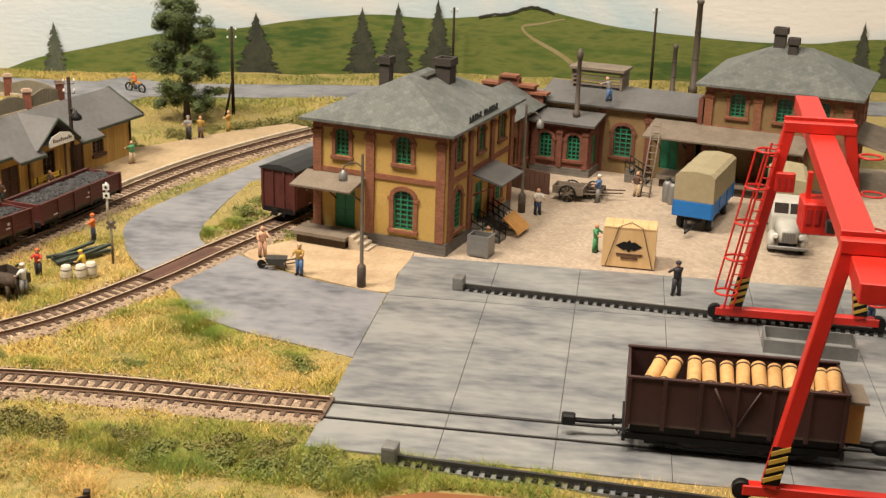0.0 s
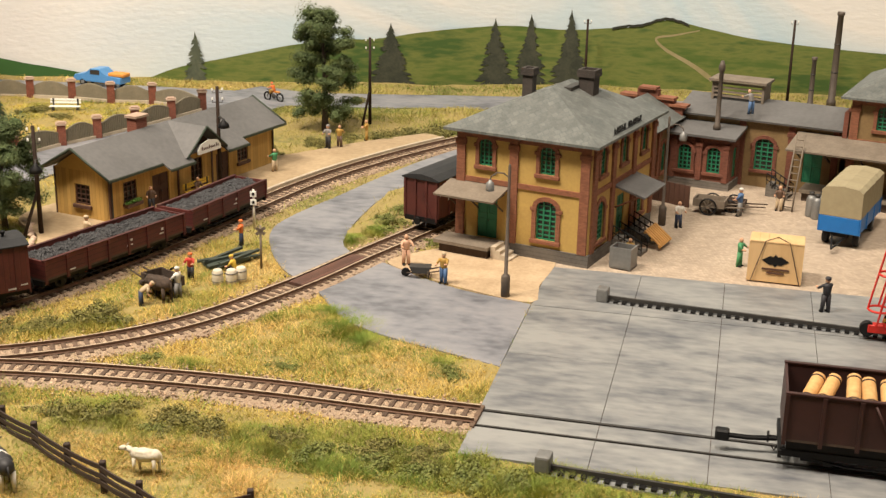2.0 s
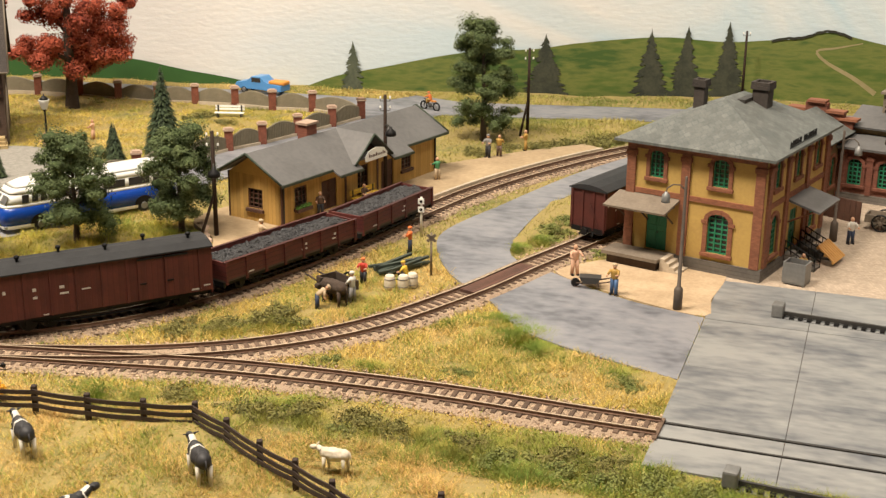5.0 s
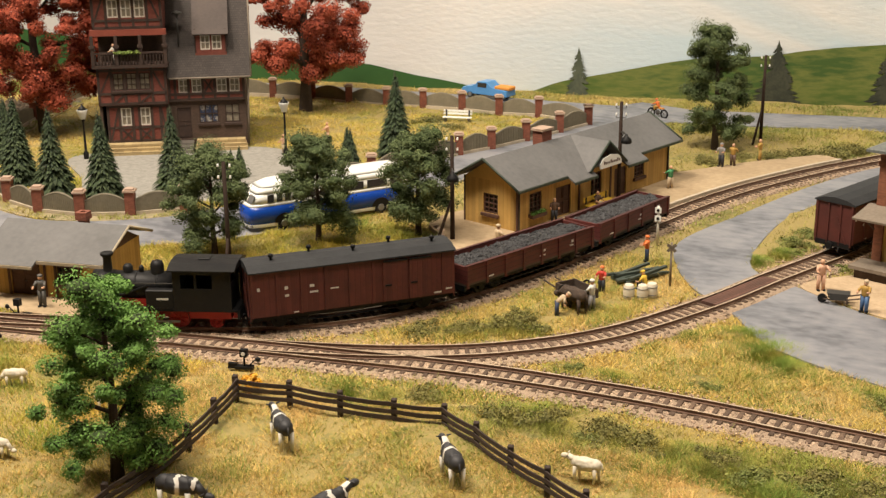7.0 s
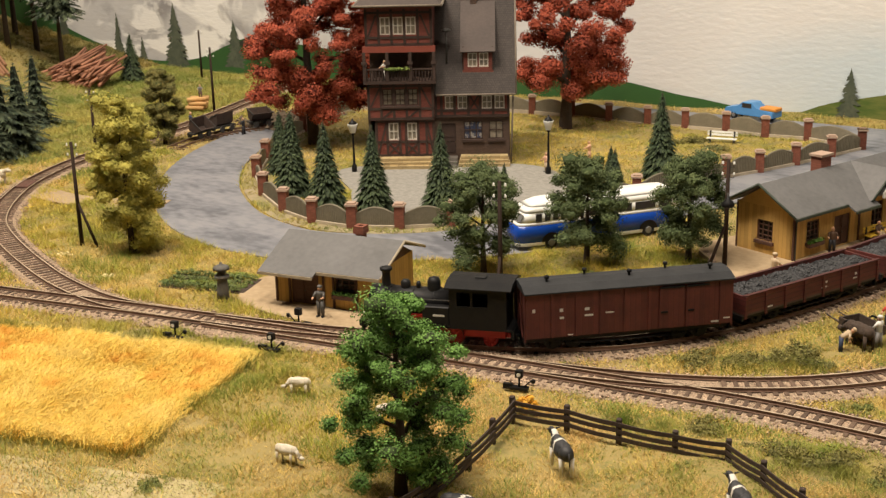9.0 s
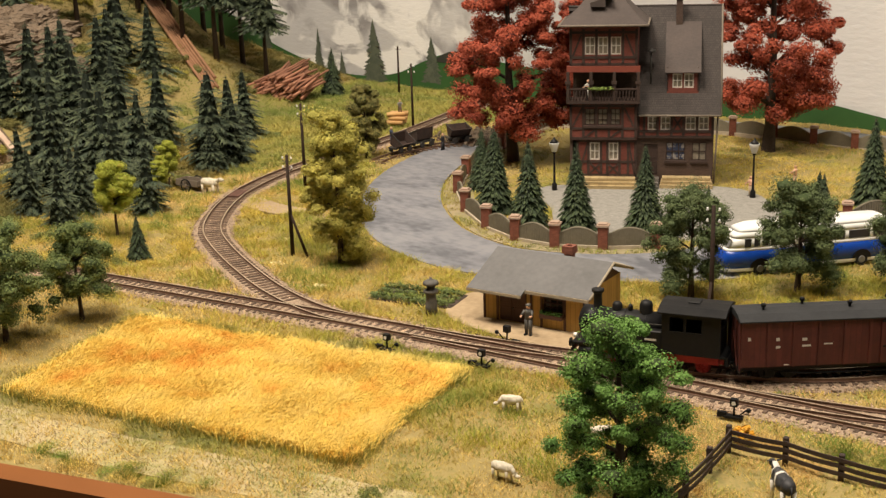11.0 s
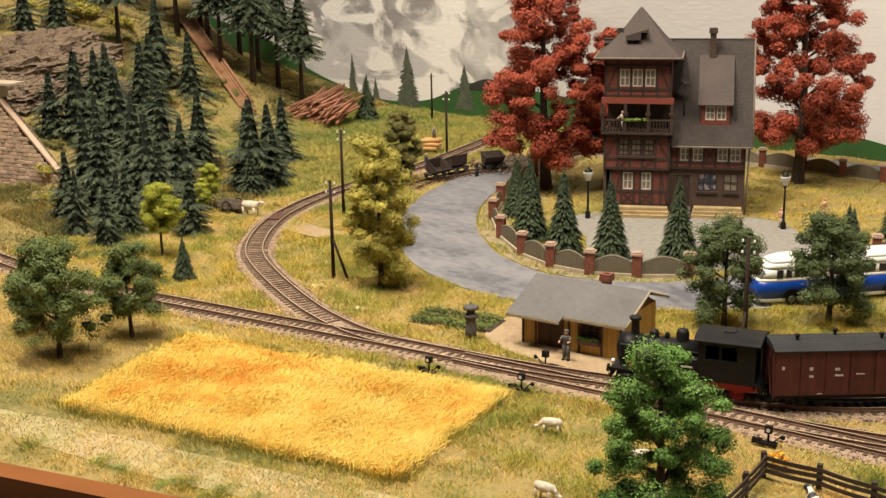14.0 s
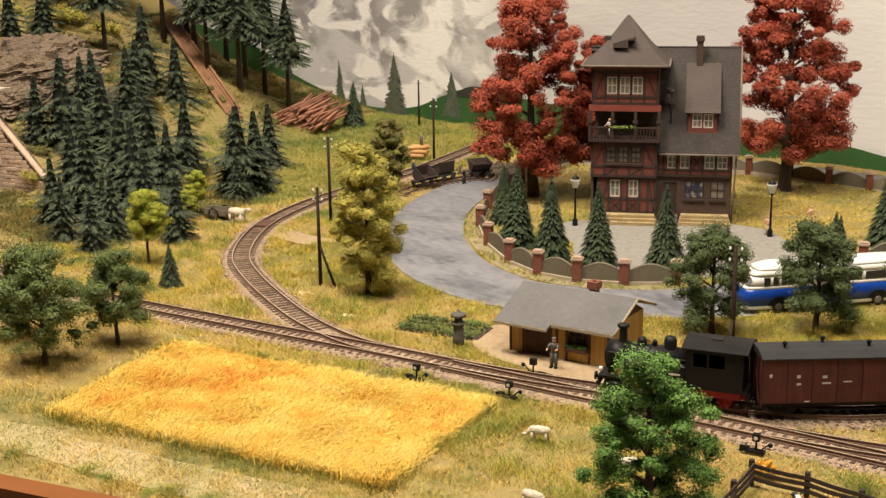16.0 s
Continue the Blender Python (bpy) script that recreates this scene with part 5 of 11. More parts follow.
box(bm, 1.35, 3.05, -0.45, -0.12, 0.72, 0.98)
fb = part("flower_box", bm, M["brown_wood"], station)

# ---- platelayers' hut ----
hut = thing("platelayers_hut", -61.6, 55.5, 0.05, 14.5, "small ochre boarded hut with grey felt roof", "hut")
HL_, HW_ = 7.5, 5.4
hh = [(5.2, 1.15, 1.5, 1.15)]
hd = [(2.1, 0.05, 1.9, 2.2)]
ob = wall(hut, (0, 0), (HL_, 0), 0, 2.75, M["clapboard"], hh + hd)
sash(ob, *hh[0])
door(ob, *hd[0], M["brown_wood"], 2, 2, "brown boarded double door")
wall(hut, (HL_, 0.26), (HL_, HW_), 0, 2.75, M["clapboard"])
wall(hut, (HL_ - 0.3, HW_), (0.3, HW_), 0, 2.75, M["clapboard"])
wall(hut, (0, HW_), (0, 0.26), 0, 2.75, M["clapboard"])
for u in (0.0, HL_ - 0.2):
    bm = B()
    upright(bm, [(0.1, 2.75), (HW_ - 0.1, 2.75), (3.0, 3.95)], 0, 0.2, 0, Matrix(((0, 1, 0, u), (1, 0, 0, 0), (0, 0, 1, 0), (0, 0, 0, 1))))
    part("gable", bm, M["brown_wood"], hut)
for u in (0.05, 1.05, 3.15, 3.6, 4.35, 6.05, HL_ - 0.05):
    bm = B()
    box(bm, u - 0.08, u + 0.08, -0.07, 0.0, 0, 2.7)
    part("corner_post", bm, M["brown_wood"], hut)
hut_roofs = []
for pts in ([(-0.6, -1.25, 2.42), (3.5, -1.25, 2.42), (3.5, 3.0, 4.15), (-0.6, 3.0, 4.15)], [(3.5, -0.7, 2.64), (HL_ + 0.6, -0.7, 2.64), (HL_ + 0.6, 3.0, 4.15), (3.5, 3.0, 4.15)], [(-0.6, 3.0, 4.15), (HL_ + 0.6, 3.0, 4.15), (HL_ + 0.6, HW_ + 0.7, 2.95), (-0.6, HW_ + 0.7, 2.95)]):
    bm = B()
    slope(bm, pts, 0.12)
    hut_roofs.append(part("roof", bm, M["felt"], hut, "grey felt roof"))
for k, (x0, x1, y, z0, z1) in enumerate(((-0.6, 3.5, -1.33, 2.22, 2.4), (3.52, HL_ + 0.6, -0.78, 2.42, 2.62))):
    bm = B()
    box(bm, x0, x1, y, y + 0.07, z0, z1)
    part("eaves_board", bm, M["pale_eaves"], hut_roofs[k])
for a, b in (((HL_ + 0.62, -0.7, 2.6), (HL_ + 0.62, 3.0, 4.1)), ((HL_ + 0.62, 3.0, 4.1), (HL_ + 0.62, HW_ + 0.7, 2.9))):
    bm = B()
    cyl(bm, a, b, 0.1, 0.1, 4)
    part("eaves_board", bm, M["pale_eaves"], hut_roofs[2])
chimney(hut, 4.6, 3.6, 3.6, 4.7, 0.55, M["fence_brick"])
bm = B()
box(bm, 4.4, 6.0, -0.45, -0.12, 0.8, 1.05)
part("flower_box", bm, M["brown_wood"], hut)

# ---- half-timbered villa ----
villa = thing("villa", -82.58, 88.29, 0.0, 36.0, "tall half-timbered red villa with a pointed tower roof", "house")


def timbering(parent, u0, u1, z0, z1, posts, rails, braces=()):
    """Dark beams on a wall face, each a part."""
    def beam(a, b, w=0.12):
        bm = B()
        (x0, q0), (x1, q1) = a, b
        ln, ang = math.hypot(x1 - x0, q1 - q0), math.atan2(q1 - q0, x1 - x0)
        box(bm, 0, ln, -0.07, 0.01, -w, w, 0, Matrix.Translation((x0, 0, q0)) @ Matrix.Rotation(-ang, 4, "Y"))
        part("beam", bm, M["timber"], parent)
    for u in posts:
        beam((u, z0), (u, z1))
    for z in rails:
        beam((u0, z), (u1, z))
    for a, b in braces:
        beam(a, b, 0.085)


TW, TD = 6.3, 6.2
gt = [(2.35, 2.5, 0.95, 1.7), (4.1, 2.5, 0.95, 1.7)]
ft = [(1.9, 5.9, 0.95, 1.6), (3.1, 5.9, 0.95, 1.6), (4.3, 5.9, 0.95, 1.6)]
tt = [(1.9, 12.55, 0.95, 1.65), (3.1, 12.55, 0.95, 1.65), (4.3, 12.55, 0.95, 1.65)]
low = wall(villa, (0.6, 0.3), (TW, 0.3), 0.0, 4.5, M["red_panel"], [(u - 0.6, z, w, h) for u, z, w, h in gt])
for u, z, w, h in gt:
    window(low, u - 0.6, z, w, h, M["white_paint"], 2, 2, M["curtain"], None, 0, False, 0.05, 0.05, 0.12)
timbering(low, 0, TW - 0.6, 1.0, 4.5, (0.12, 1.15, 2.35, 2.95, 4.1, 4.9, TW - 0.72), (1.05, 2.35, 4.35), [((0.25, 1.2), (1.1, 4.2)), ((5.5, 1.2), (4.95, 4.2)), ((1.3, 1.2), (2.3, 2.2)), ((2.3, 1.2), (1.3, 2.2)), ((3.0, 1.2), (4.0, 2.2)), ((4.0, 1.2), (3.0, 2.2))])
mid = wall(villa, (0, 0), (TW, 0), 4.5, 8.2, M["red_panel"], ft)
for q in ft:
    window(mid, *q, M["timber"], 2, 3, M["curtain"], None, 0, True, 0.05, 0.035, 0.1)
timbering(mid, 0, TW, 4.6, 8.1, (0.12, 1.3, 2.5, 3.7, 4.95, TW - 0.12), (4.65, 5.6, 7.75), [((0.3, 5.8), (1.2, 7.6)), ((6.0, 5.8), (5.1, 7.6)), ((1.4, 4.7), (2.4, 5.5)), ((3.8, 4.7), (4.8, 5.5))])
topw = wall(villa, (0, 0), (TW, 0), 11.0, 15.3, M["red_panel"], tt)
for q in tt:
    window(topw, *q, M["white_paint"], 2, 2, M["curtain"], None, 0, False, 0.05, 0.05, 0.11)
timbering(topw, 0, TW, 11.6, 14.9, (0.12, 1.3, 2.5, 3.7, 4.95, TW - 0.12), (11.65, 12.3, 14.6), [((0.3, 12.4), (1.1, 14.4)), ((6.0, 12.4), (5.2, 14.4))])
bm = B()
box(bm, -0.25, TW + 0.25, -0.3, 0.2, 10.95, 11.5)
part("string_course", bm, material("red_painted_board", (0.27, 0.065, 0.04), (0.21, 0.05, 0.032), 80, 0.6, 0.2), villa, "red painted board")
for p0, p1, hi in (((TW, 0.26), (TW, TD), 15.3), ((0, TD), (0, 0.26), 15.3), ((TW - 0.3, TD), (0.3, TD), 15.3)):
    wl = wall(villa, p0, p1, 4.5, 8.2, M["red_panel"])
    wall(villa, p0, p1, 11.0, hi, M["red_panel"])
    wall(villa, p0, p1, 0.0, 4.5, M["villa_brick"])
bm = B()
box(bm, 0.2, TW - 0.2, 1.6, TD, 8.2, 11.0)
part("loggia_back", bm, M["villa_brick"], villa)
bm = B()
box(bm, -0.25, TW + 0.25, -0.7, 1.6, 8.05, 8.35)
bal = part("balcony", bm, M["timber"], villa, "dark timber balcony")
for x in np.linspace(-0.15, TW + 0.15, 24):
    bm = B()
    turned(bm, [(0.05, 8.35), (0.08, 8.6), (0.04, 8.85), (0.08, 9.1), (0.05, 9.35)], 6, 0, (x, -0.6, 0))
    part("baluster", bm, M["timber"], bal)
bm = B()
box(bm, -0.25, TW + 0.25, -0.7, -0.5, 9.35, 9.5)
for s in (-0.2, TW + 0.05):
    box(bm, s, s + 0.15, -0.5, 1.6, 9.35, 9.5)
part("handrail", bm, M["timber"], bal)
for x in (-0.1, 2.05, 4.2, TW + 0.1):
    bm = B()
    box(bm, x - 0.14, x + 0.14, -0.72, -0.44, 8.35, 11.0)
    box(bm, x - 0.25, x + 0.25, -0.8, -0.4, 9.9, 10.15)
    part("post", bm, M["timber"], bal)
bm = B()
n = 8
tiers = [(-0.9, 15.35), (0.1, 16.15), (0.95, 17.05), (3.05, 19.75)]
prev = None
for ins, z in tiers:
    c = [bm.verts.new(p) for p in ((ins, ins * TD / TW, z), (TW - ins, ins * TD / TW, z), (TW - ins, TD - ins * TD / TW, z), (ins, TD - ins * TD / TW, z))]
    if prev:
        for i in range(4):
            bm.faces.new((prev[i], prev[(i + 1) % 4], c[(i + 1) % 4], c[i]))
    else:
        bm.faces.new(c[::-1])
    prev = c
bm.faces.new(prev)
tr_ = part("tower_roof", bm, M["brown_felt"], villa, "pointed grey-brown tower roof with flared eaves")
bm = B()
for a, b in (((-0.95, -0.95), (TW + 0.95, -0.95)), ((TW + 0.95, -0.95), (TW + 0.95, TD + 0.95)), ((-0.95, TD + 0.95), (-0.95, -0.95))):
    cyl(bm, (*a, 15.3), (*b, 15.3), 0.11, 0.11, 6)
part("gutter", bm, M["grey_wood"], tr_)
bm = B()
upright(bm, [(1.9, 16.9), (3.3, 16.9), (3.3, 17.6), (3.9, 17.6), (3.9, 17.9), (1.9, 17.3)], 0.2, 2.2)
part("roof_dormer", bm, M["brown_felt"], tr_)
chimney(villa, 1.3, 1.6, 15.9, 17.9, 0.4, M["dark_metal"])
# right-hand wing
WX0, WX1, WY, WD = TW, 13.4, 0.9, 11.5
gw = [(9.9, 2.4, 1.8, 1.75), (12.1, 2.4, 1.35, 1.75)]
gd = (7.6, 0.95, 1.3, 3.0)
uw = [(7.75, 5.35, 0.95, 1.3), (8.95, 5.35, 0.95, 1.3), (11.25, 5.35, 0.95, 1.3), (12.45, 5.35, 0.95, 1.3)]
wl = wall(villa, (WX0, WY), (WX1, WY), 0, 4.6, M["villa_brick"], [(u - WX0, z, w, h) for u, z, w, h in gw + [gd]])
curt = M["curtain"]
for u, z, w, h in gw:
    window(wl, u - WX0, z, w, h, M["timber"], 3 if w > 1.5 else 2, 2, material("blue_curtained_glass", (0.03, 0.045, 0.10), (0.35, 0.32, 0.28), 130, 0.3, 0, contrast=(0.5, 0.56)) if w > 1.5 else curt, None, 0, True, 0.05, 0.05, 0.1)
door(wl, gd[0] - WX0, *gd[1:], M["timber"], 1, 2, "dark timber front door")
wu = wall(villa, (WX0, WY - 0.25), (WX1, WY - 0.25), 4.6, 7.6, M["red_panel"], [(u - WX0, z, w, h) for u, z, w, h in uw])
for u, z, w, h in uw:
    window(wu, u - WX0, z, w, h, M["white_paint"], 2, 2, curt, None, 0, False, 0.05, 0.05, 0.11)
timbering(wu, 0, WX1 - WX0, 4.7, 7.5, (0.12, 0.65, 1.9, 3.2, 4.3, 5.55, WX1 - WX0 - 0.12), (4.72, 5.25, 6.8), [((3.3, 5.3), (4.2, 6.7)), ((4.2, 5.3), (3.3, 6.7))])
wall(villa, (WX1, WY + 0.02), (WX1, WD), 0, 7.6, M["villa_brick"])
wall(villa, (WX1 - 0.3, WD), (0.3, WD), 0, 7.6, M["villa_brick"])
wall(villa, (0, WD), (0, TD + 0.02), 0, 7.6, M["villa_brick"])
RZ, RY = 16.5, 6.2
for x in (0.2, WX1 - 0.25):
    bm = B()
    upright(bm, [(WY, 7.6), (WD, 7.6), (RY, RZ - 0.4)], 0, 0.25, 0, Matrix(((0, 1, 0, x), (1, 0, 0, 0), (0, 0, 1, 0), (0, 0, 0, 1))))
    part("gable", bm, M["villa_brick"], villa)
bm = B()
slope(bm, [(WX0 - 0.2, WY - 0.9, 6.9), (WX1 + 0.6, WY - 0.9, 6.9), (WX1 + 0.6, RY, RZ), (WX0 - 0.2, RY, RZ)], 0.18)
slope(bm, [(-0.6, RY, RZ), (WX1 + 0.6, RY, RZ), (WX1 + 0.6, WD + 0.9, 6.9), (-0.6, WD + 0.9, 6.9)], 0.18)
slope(bm, [(-0.6, TD - 0.2, 16.0), (WX0, TD - 0.2, 16.0), (WX0, RY, RZ), (-0.6, RY, RZ)], 0.18)
vr = part("roof", bm, M["tile_brown"], villa, "steep brown tiled roof")
bm = B()
cyl(bm, (WX0 + 0.2, WY - 0.95, 6.85), (WX1 + 0.6, WY - 0.95, 6.85), 0.1, 0.1, 6)
cyl(bm, (WX1 + 0.35, WY - 0.2, 6.8), (WX1 + 0.1, WY - 0.1, 0.2), 0.09, 0.09, 6)
cyl(bm, (WX1 + 0.62, WY - 0.9, 6.9), (WX1 + 0.62, RY, RZ), 0.09, 0.09, 4)
part("gutter", bm, M["grey_wood"], vr)
# dormer
d0, d1, yd = 9.0, 11.9, 1.2
dw = wall(villa, (d0, yd), (d1, yd), 8.6, 10.9, M["red_panel"], [(0.95, 9.25, 0.9, 1.35), (2.0, 9.25, 0.9, 1.35)])
for u in (0.95, 2.0):
    window(dw, u, 9.25, 0.9, 1.35, M["white_paint"], 2, 2, curt, None, 0, False, 0.04, 0.05, 0.11)
for p0, p1 in (((d1, yd), (d1, yd + 3.2)), ((d0, yd + 3.2), (d0, yd))):
    wall(villa, p0, p1, 9.0, 11.2, M["timber"], (), 0.12)
bm = B()
slope(bm, [(d0 - 0.2, yd - 0.4, 10.75), (d1 + 0.2, yd - 0.4, 10.75), (d1 + 0.2, 5.2, 15.0), (d0 - 0.2, 5.2, 15.0)], 0.14)
part("dormer_roof", bm, M["brown_felt"], villa, "grey-brown dormer roof")
chimney(villa, 10.0, 5.2, 14.0, 17.6, 0.6, M["villa_brick"])
bm = B()
cyl(bm, (7.5, 1.6, 9.6), (7.5, 1.6, 12.6), 0.08, 0.08, 6)
turned(bm, [(0.1, 12.5), (0.45, 12.6), (0.45, 12.75), (0.05, 12.9)], 10, 0, (7.5, 1.6, 0))
part("roof_pipe", bm, M["dark_metal"], villa)
for x0, x1, y0 in ((0.3, TW - 0.1, -0.4), (8.7, WX1 - 0.2, 0.2)):
    bm = B()
    for k in range(3):
        box(bm, x0 - 0.1 * k, x1 + 0.1 * k, y0 - 0.3 * (k + 1), 0.85, -0.2, 0.95 - 0.3 * k)
    part("steps", bm, M["cream_stone"], villa, "cream stone plinth steps")
bm = B()
for k in range(3):
    box(bm, 6.9, 8.4, -0.1 - 0.35 * (k + 1), 0.8, -0.2, 0.85 - 0.27 * k)
part("steps", bm, M["base_stone"], villa, "grey door steps")

# ---- vegetation builders ----
def flakes(centres, radii, per, size, rnd, squash=0.8, droop=0.0):
    """Small bent leaves scattered over clumps: returns vertices and quads."""
    n = len(centres) * per
    c = np.repeat(np.asarray(centres, float), per, 0)
    r = np.repeat(np.asarray(radii, float), per)
    d = rnd.normal(size=(n, 3))
    d /= np.linalg.norm(d, axis=1)[:, None]
    form = np.repeat(rnd.uniform(0.72, 1.3, (len(centres), 3)), per, 0)
    p = c + d * form * (r * rnd.uniform(0.3, 1.15, n) ** 0.55)[:, None] * (1, 1, squash)
    out = d * (1, 1, 1.25) + (0, 0, 0.25) + rnd.normal(size=(n, 3)) * 0.42
    a = np.cross(rnd.normal(size=(n, 3)), out)
    a /= np.linalg.norm(a, axis=1)[:, None] + 1e-9
    b = np.cross(a, out)
    b /= np.linalg.norm(b, axis=1)[:, None] + 1e-9
    s = (size * rnd.uniform(0.6, 1.4, n))[:, None]
    a, b = a * s, b * s * 0.8
    lift = d * s * 0.2
    v = np.stack([p - a, p - b + lift, p + a, p + b + lift], 1)
    v[..., 2] -= droop * s
    return v.reshape(-1, 3), np.arange(4 * n).reshape(-1, 4)


def trunk_mesh(bm, h, r, rnd, limbs, spread, parent, lean=0.3, start=0.3):
    """A bent tapered trunk with limbs; returns the limbs' ends."""
    pts, ends = [], []
    n = 7
    ox, oy = 0.0, 0.0
    for k in range(n + 1):
        pts.append((ox, oy, h * k / n - (0.3 if k == 0 else 0)))
        ox += rnd.uniform(-lean, lean) * h / 40
        oy += rnd.uniform(-lean, lean) * h / 40
    for k in range(n):
        cyl(bm, pts[k], pts[k + 1], r * (1.25 if k == 0 else 1 - 0.8 * k / n), r * (1 - 0.8 * (k + 1) / n), 7, 0, False)
    for k in range(limbs):
        t = start + (0.95 - start) * k / max(1, limbs - 1)
        i = min(n - 1, int(t * n))
        f = t * n - i
        p = Vector(pts[i]).lerp(Vector(pts[i + 1]), f)
        ang = k * 2.4 + rnd.uniform(-0.4, 0.4)
        out = spread * (1 - 0.55 * abs(t - 0.5) * 2) * rnd.uniform(0.7, 1.05)
        q = p + Vector((math.cos(ang) * out, math.sin(ang) * out, out * rnd.uniform(0.25, 0.7)))
        mid = p.lerp(q, 0.5) + Vector((0, 0, out * 0.08))
        rr = r * (1 - 0.8 * t) * 0.55 + 0.03
        lb = B()
        tube(lb, [p, mid, q], rr * 0.7, 5)
        part("limb", lb, M["bark"], parent)
        ends.append((p, q))
    bmesh.ops.remove_doubles(bm, verts=bm.verts, dist=r * 0.12)
    return ends


def leafy_tree(name, h, wide, base, mat, seed, label, clumps=46, per=70, leaf=0.13, trunk_r=0.22, category="tree", round_top=1.0, clump_r=0.16):
    """A tree with limbs and an uneven crown of leaf clumps: h tall, wide across, the crown starting at base (a share of h)."""
    rnd, rr = random.Random(seed), np.random.RandomState(seed)
    t = thing(name, 0, 0, 0, 0, label, category)
    bm = B()
    ends = trunk_mesh(bm, h * 0.93, trunk_r, rnd, 13, wide * 0.42, t, start=base + 0.02)
    part("trunk", bm, M["bark"], t)
    cs, rs_ = [], []
    for p, q in ends:
        for f in (0.55, 0.8, 1.0):
            v = p.lerp(q, f)
            cs.append(tuple(v + Vector((rnd.uniform(-1, 1), rnd.uniform(-1, 1), rnd.uniform(-0.4, 0.8))) * wide * 0.06))
            rs_.append(wide * clump_r * rnd.uniform(0.7, 1.15) * (0.8 + 0.3 * f))
    for k in range(clumps - len(cs)):
        z = h * (base + (0.97 - base) * rnd.random() ** 0.9)
        u = (z / h - base) / (1 - base)
        env = wide / 2 * math.sin(math.pi * min(1, 0.22 + 0.78 * u) ** round_top) ** 0.6 * rnd.uniform(0.45, 0.98)
        a = rnd.uniform(0, 6.283)
        cs.append((env * math.cos(a), env * math.sin(a), z))
        rs_.append(wide * clump_r * rnd.uniform(0.55, 1.1) * (1.05 - 0.4 * u))
    cs.append((0, 0, h - wide * 0.1))
    rs_.append(wide * 0.11)
    v, f = flakes(cs, rs_, int(per * 5.0), leaf * 0.50, rr)
    crown = mesh_np("crown", v, f, mat, t)
    # green and copper crowns get darkened blobs, painting in shade between the clumps
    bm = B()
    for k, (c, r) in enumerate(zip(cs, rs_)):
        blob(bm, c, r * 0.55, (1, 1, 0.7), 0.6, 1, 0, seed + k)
    part("inner_foliage", bm, M["leaf_red_inner_shade"] if mat is M["leaf_red"] else M["leaf_yellow"] if mat in (M["leaf_yellow"], M["leaf_lime"]) else M["leaf_inner_shade"], crown)
    return t


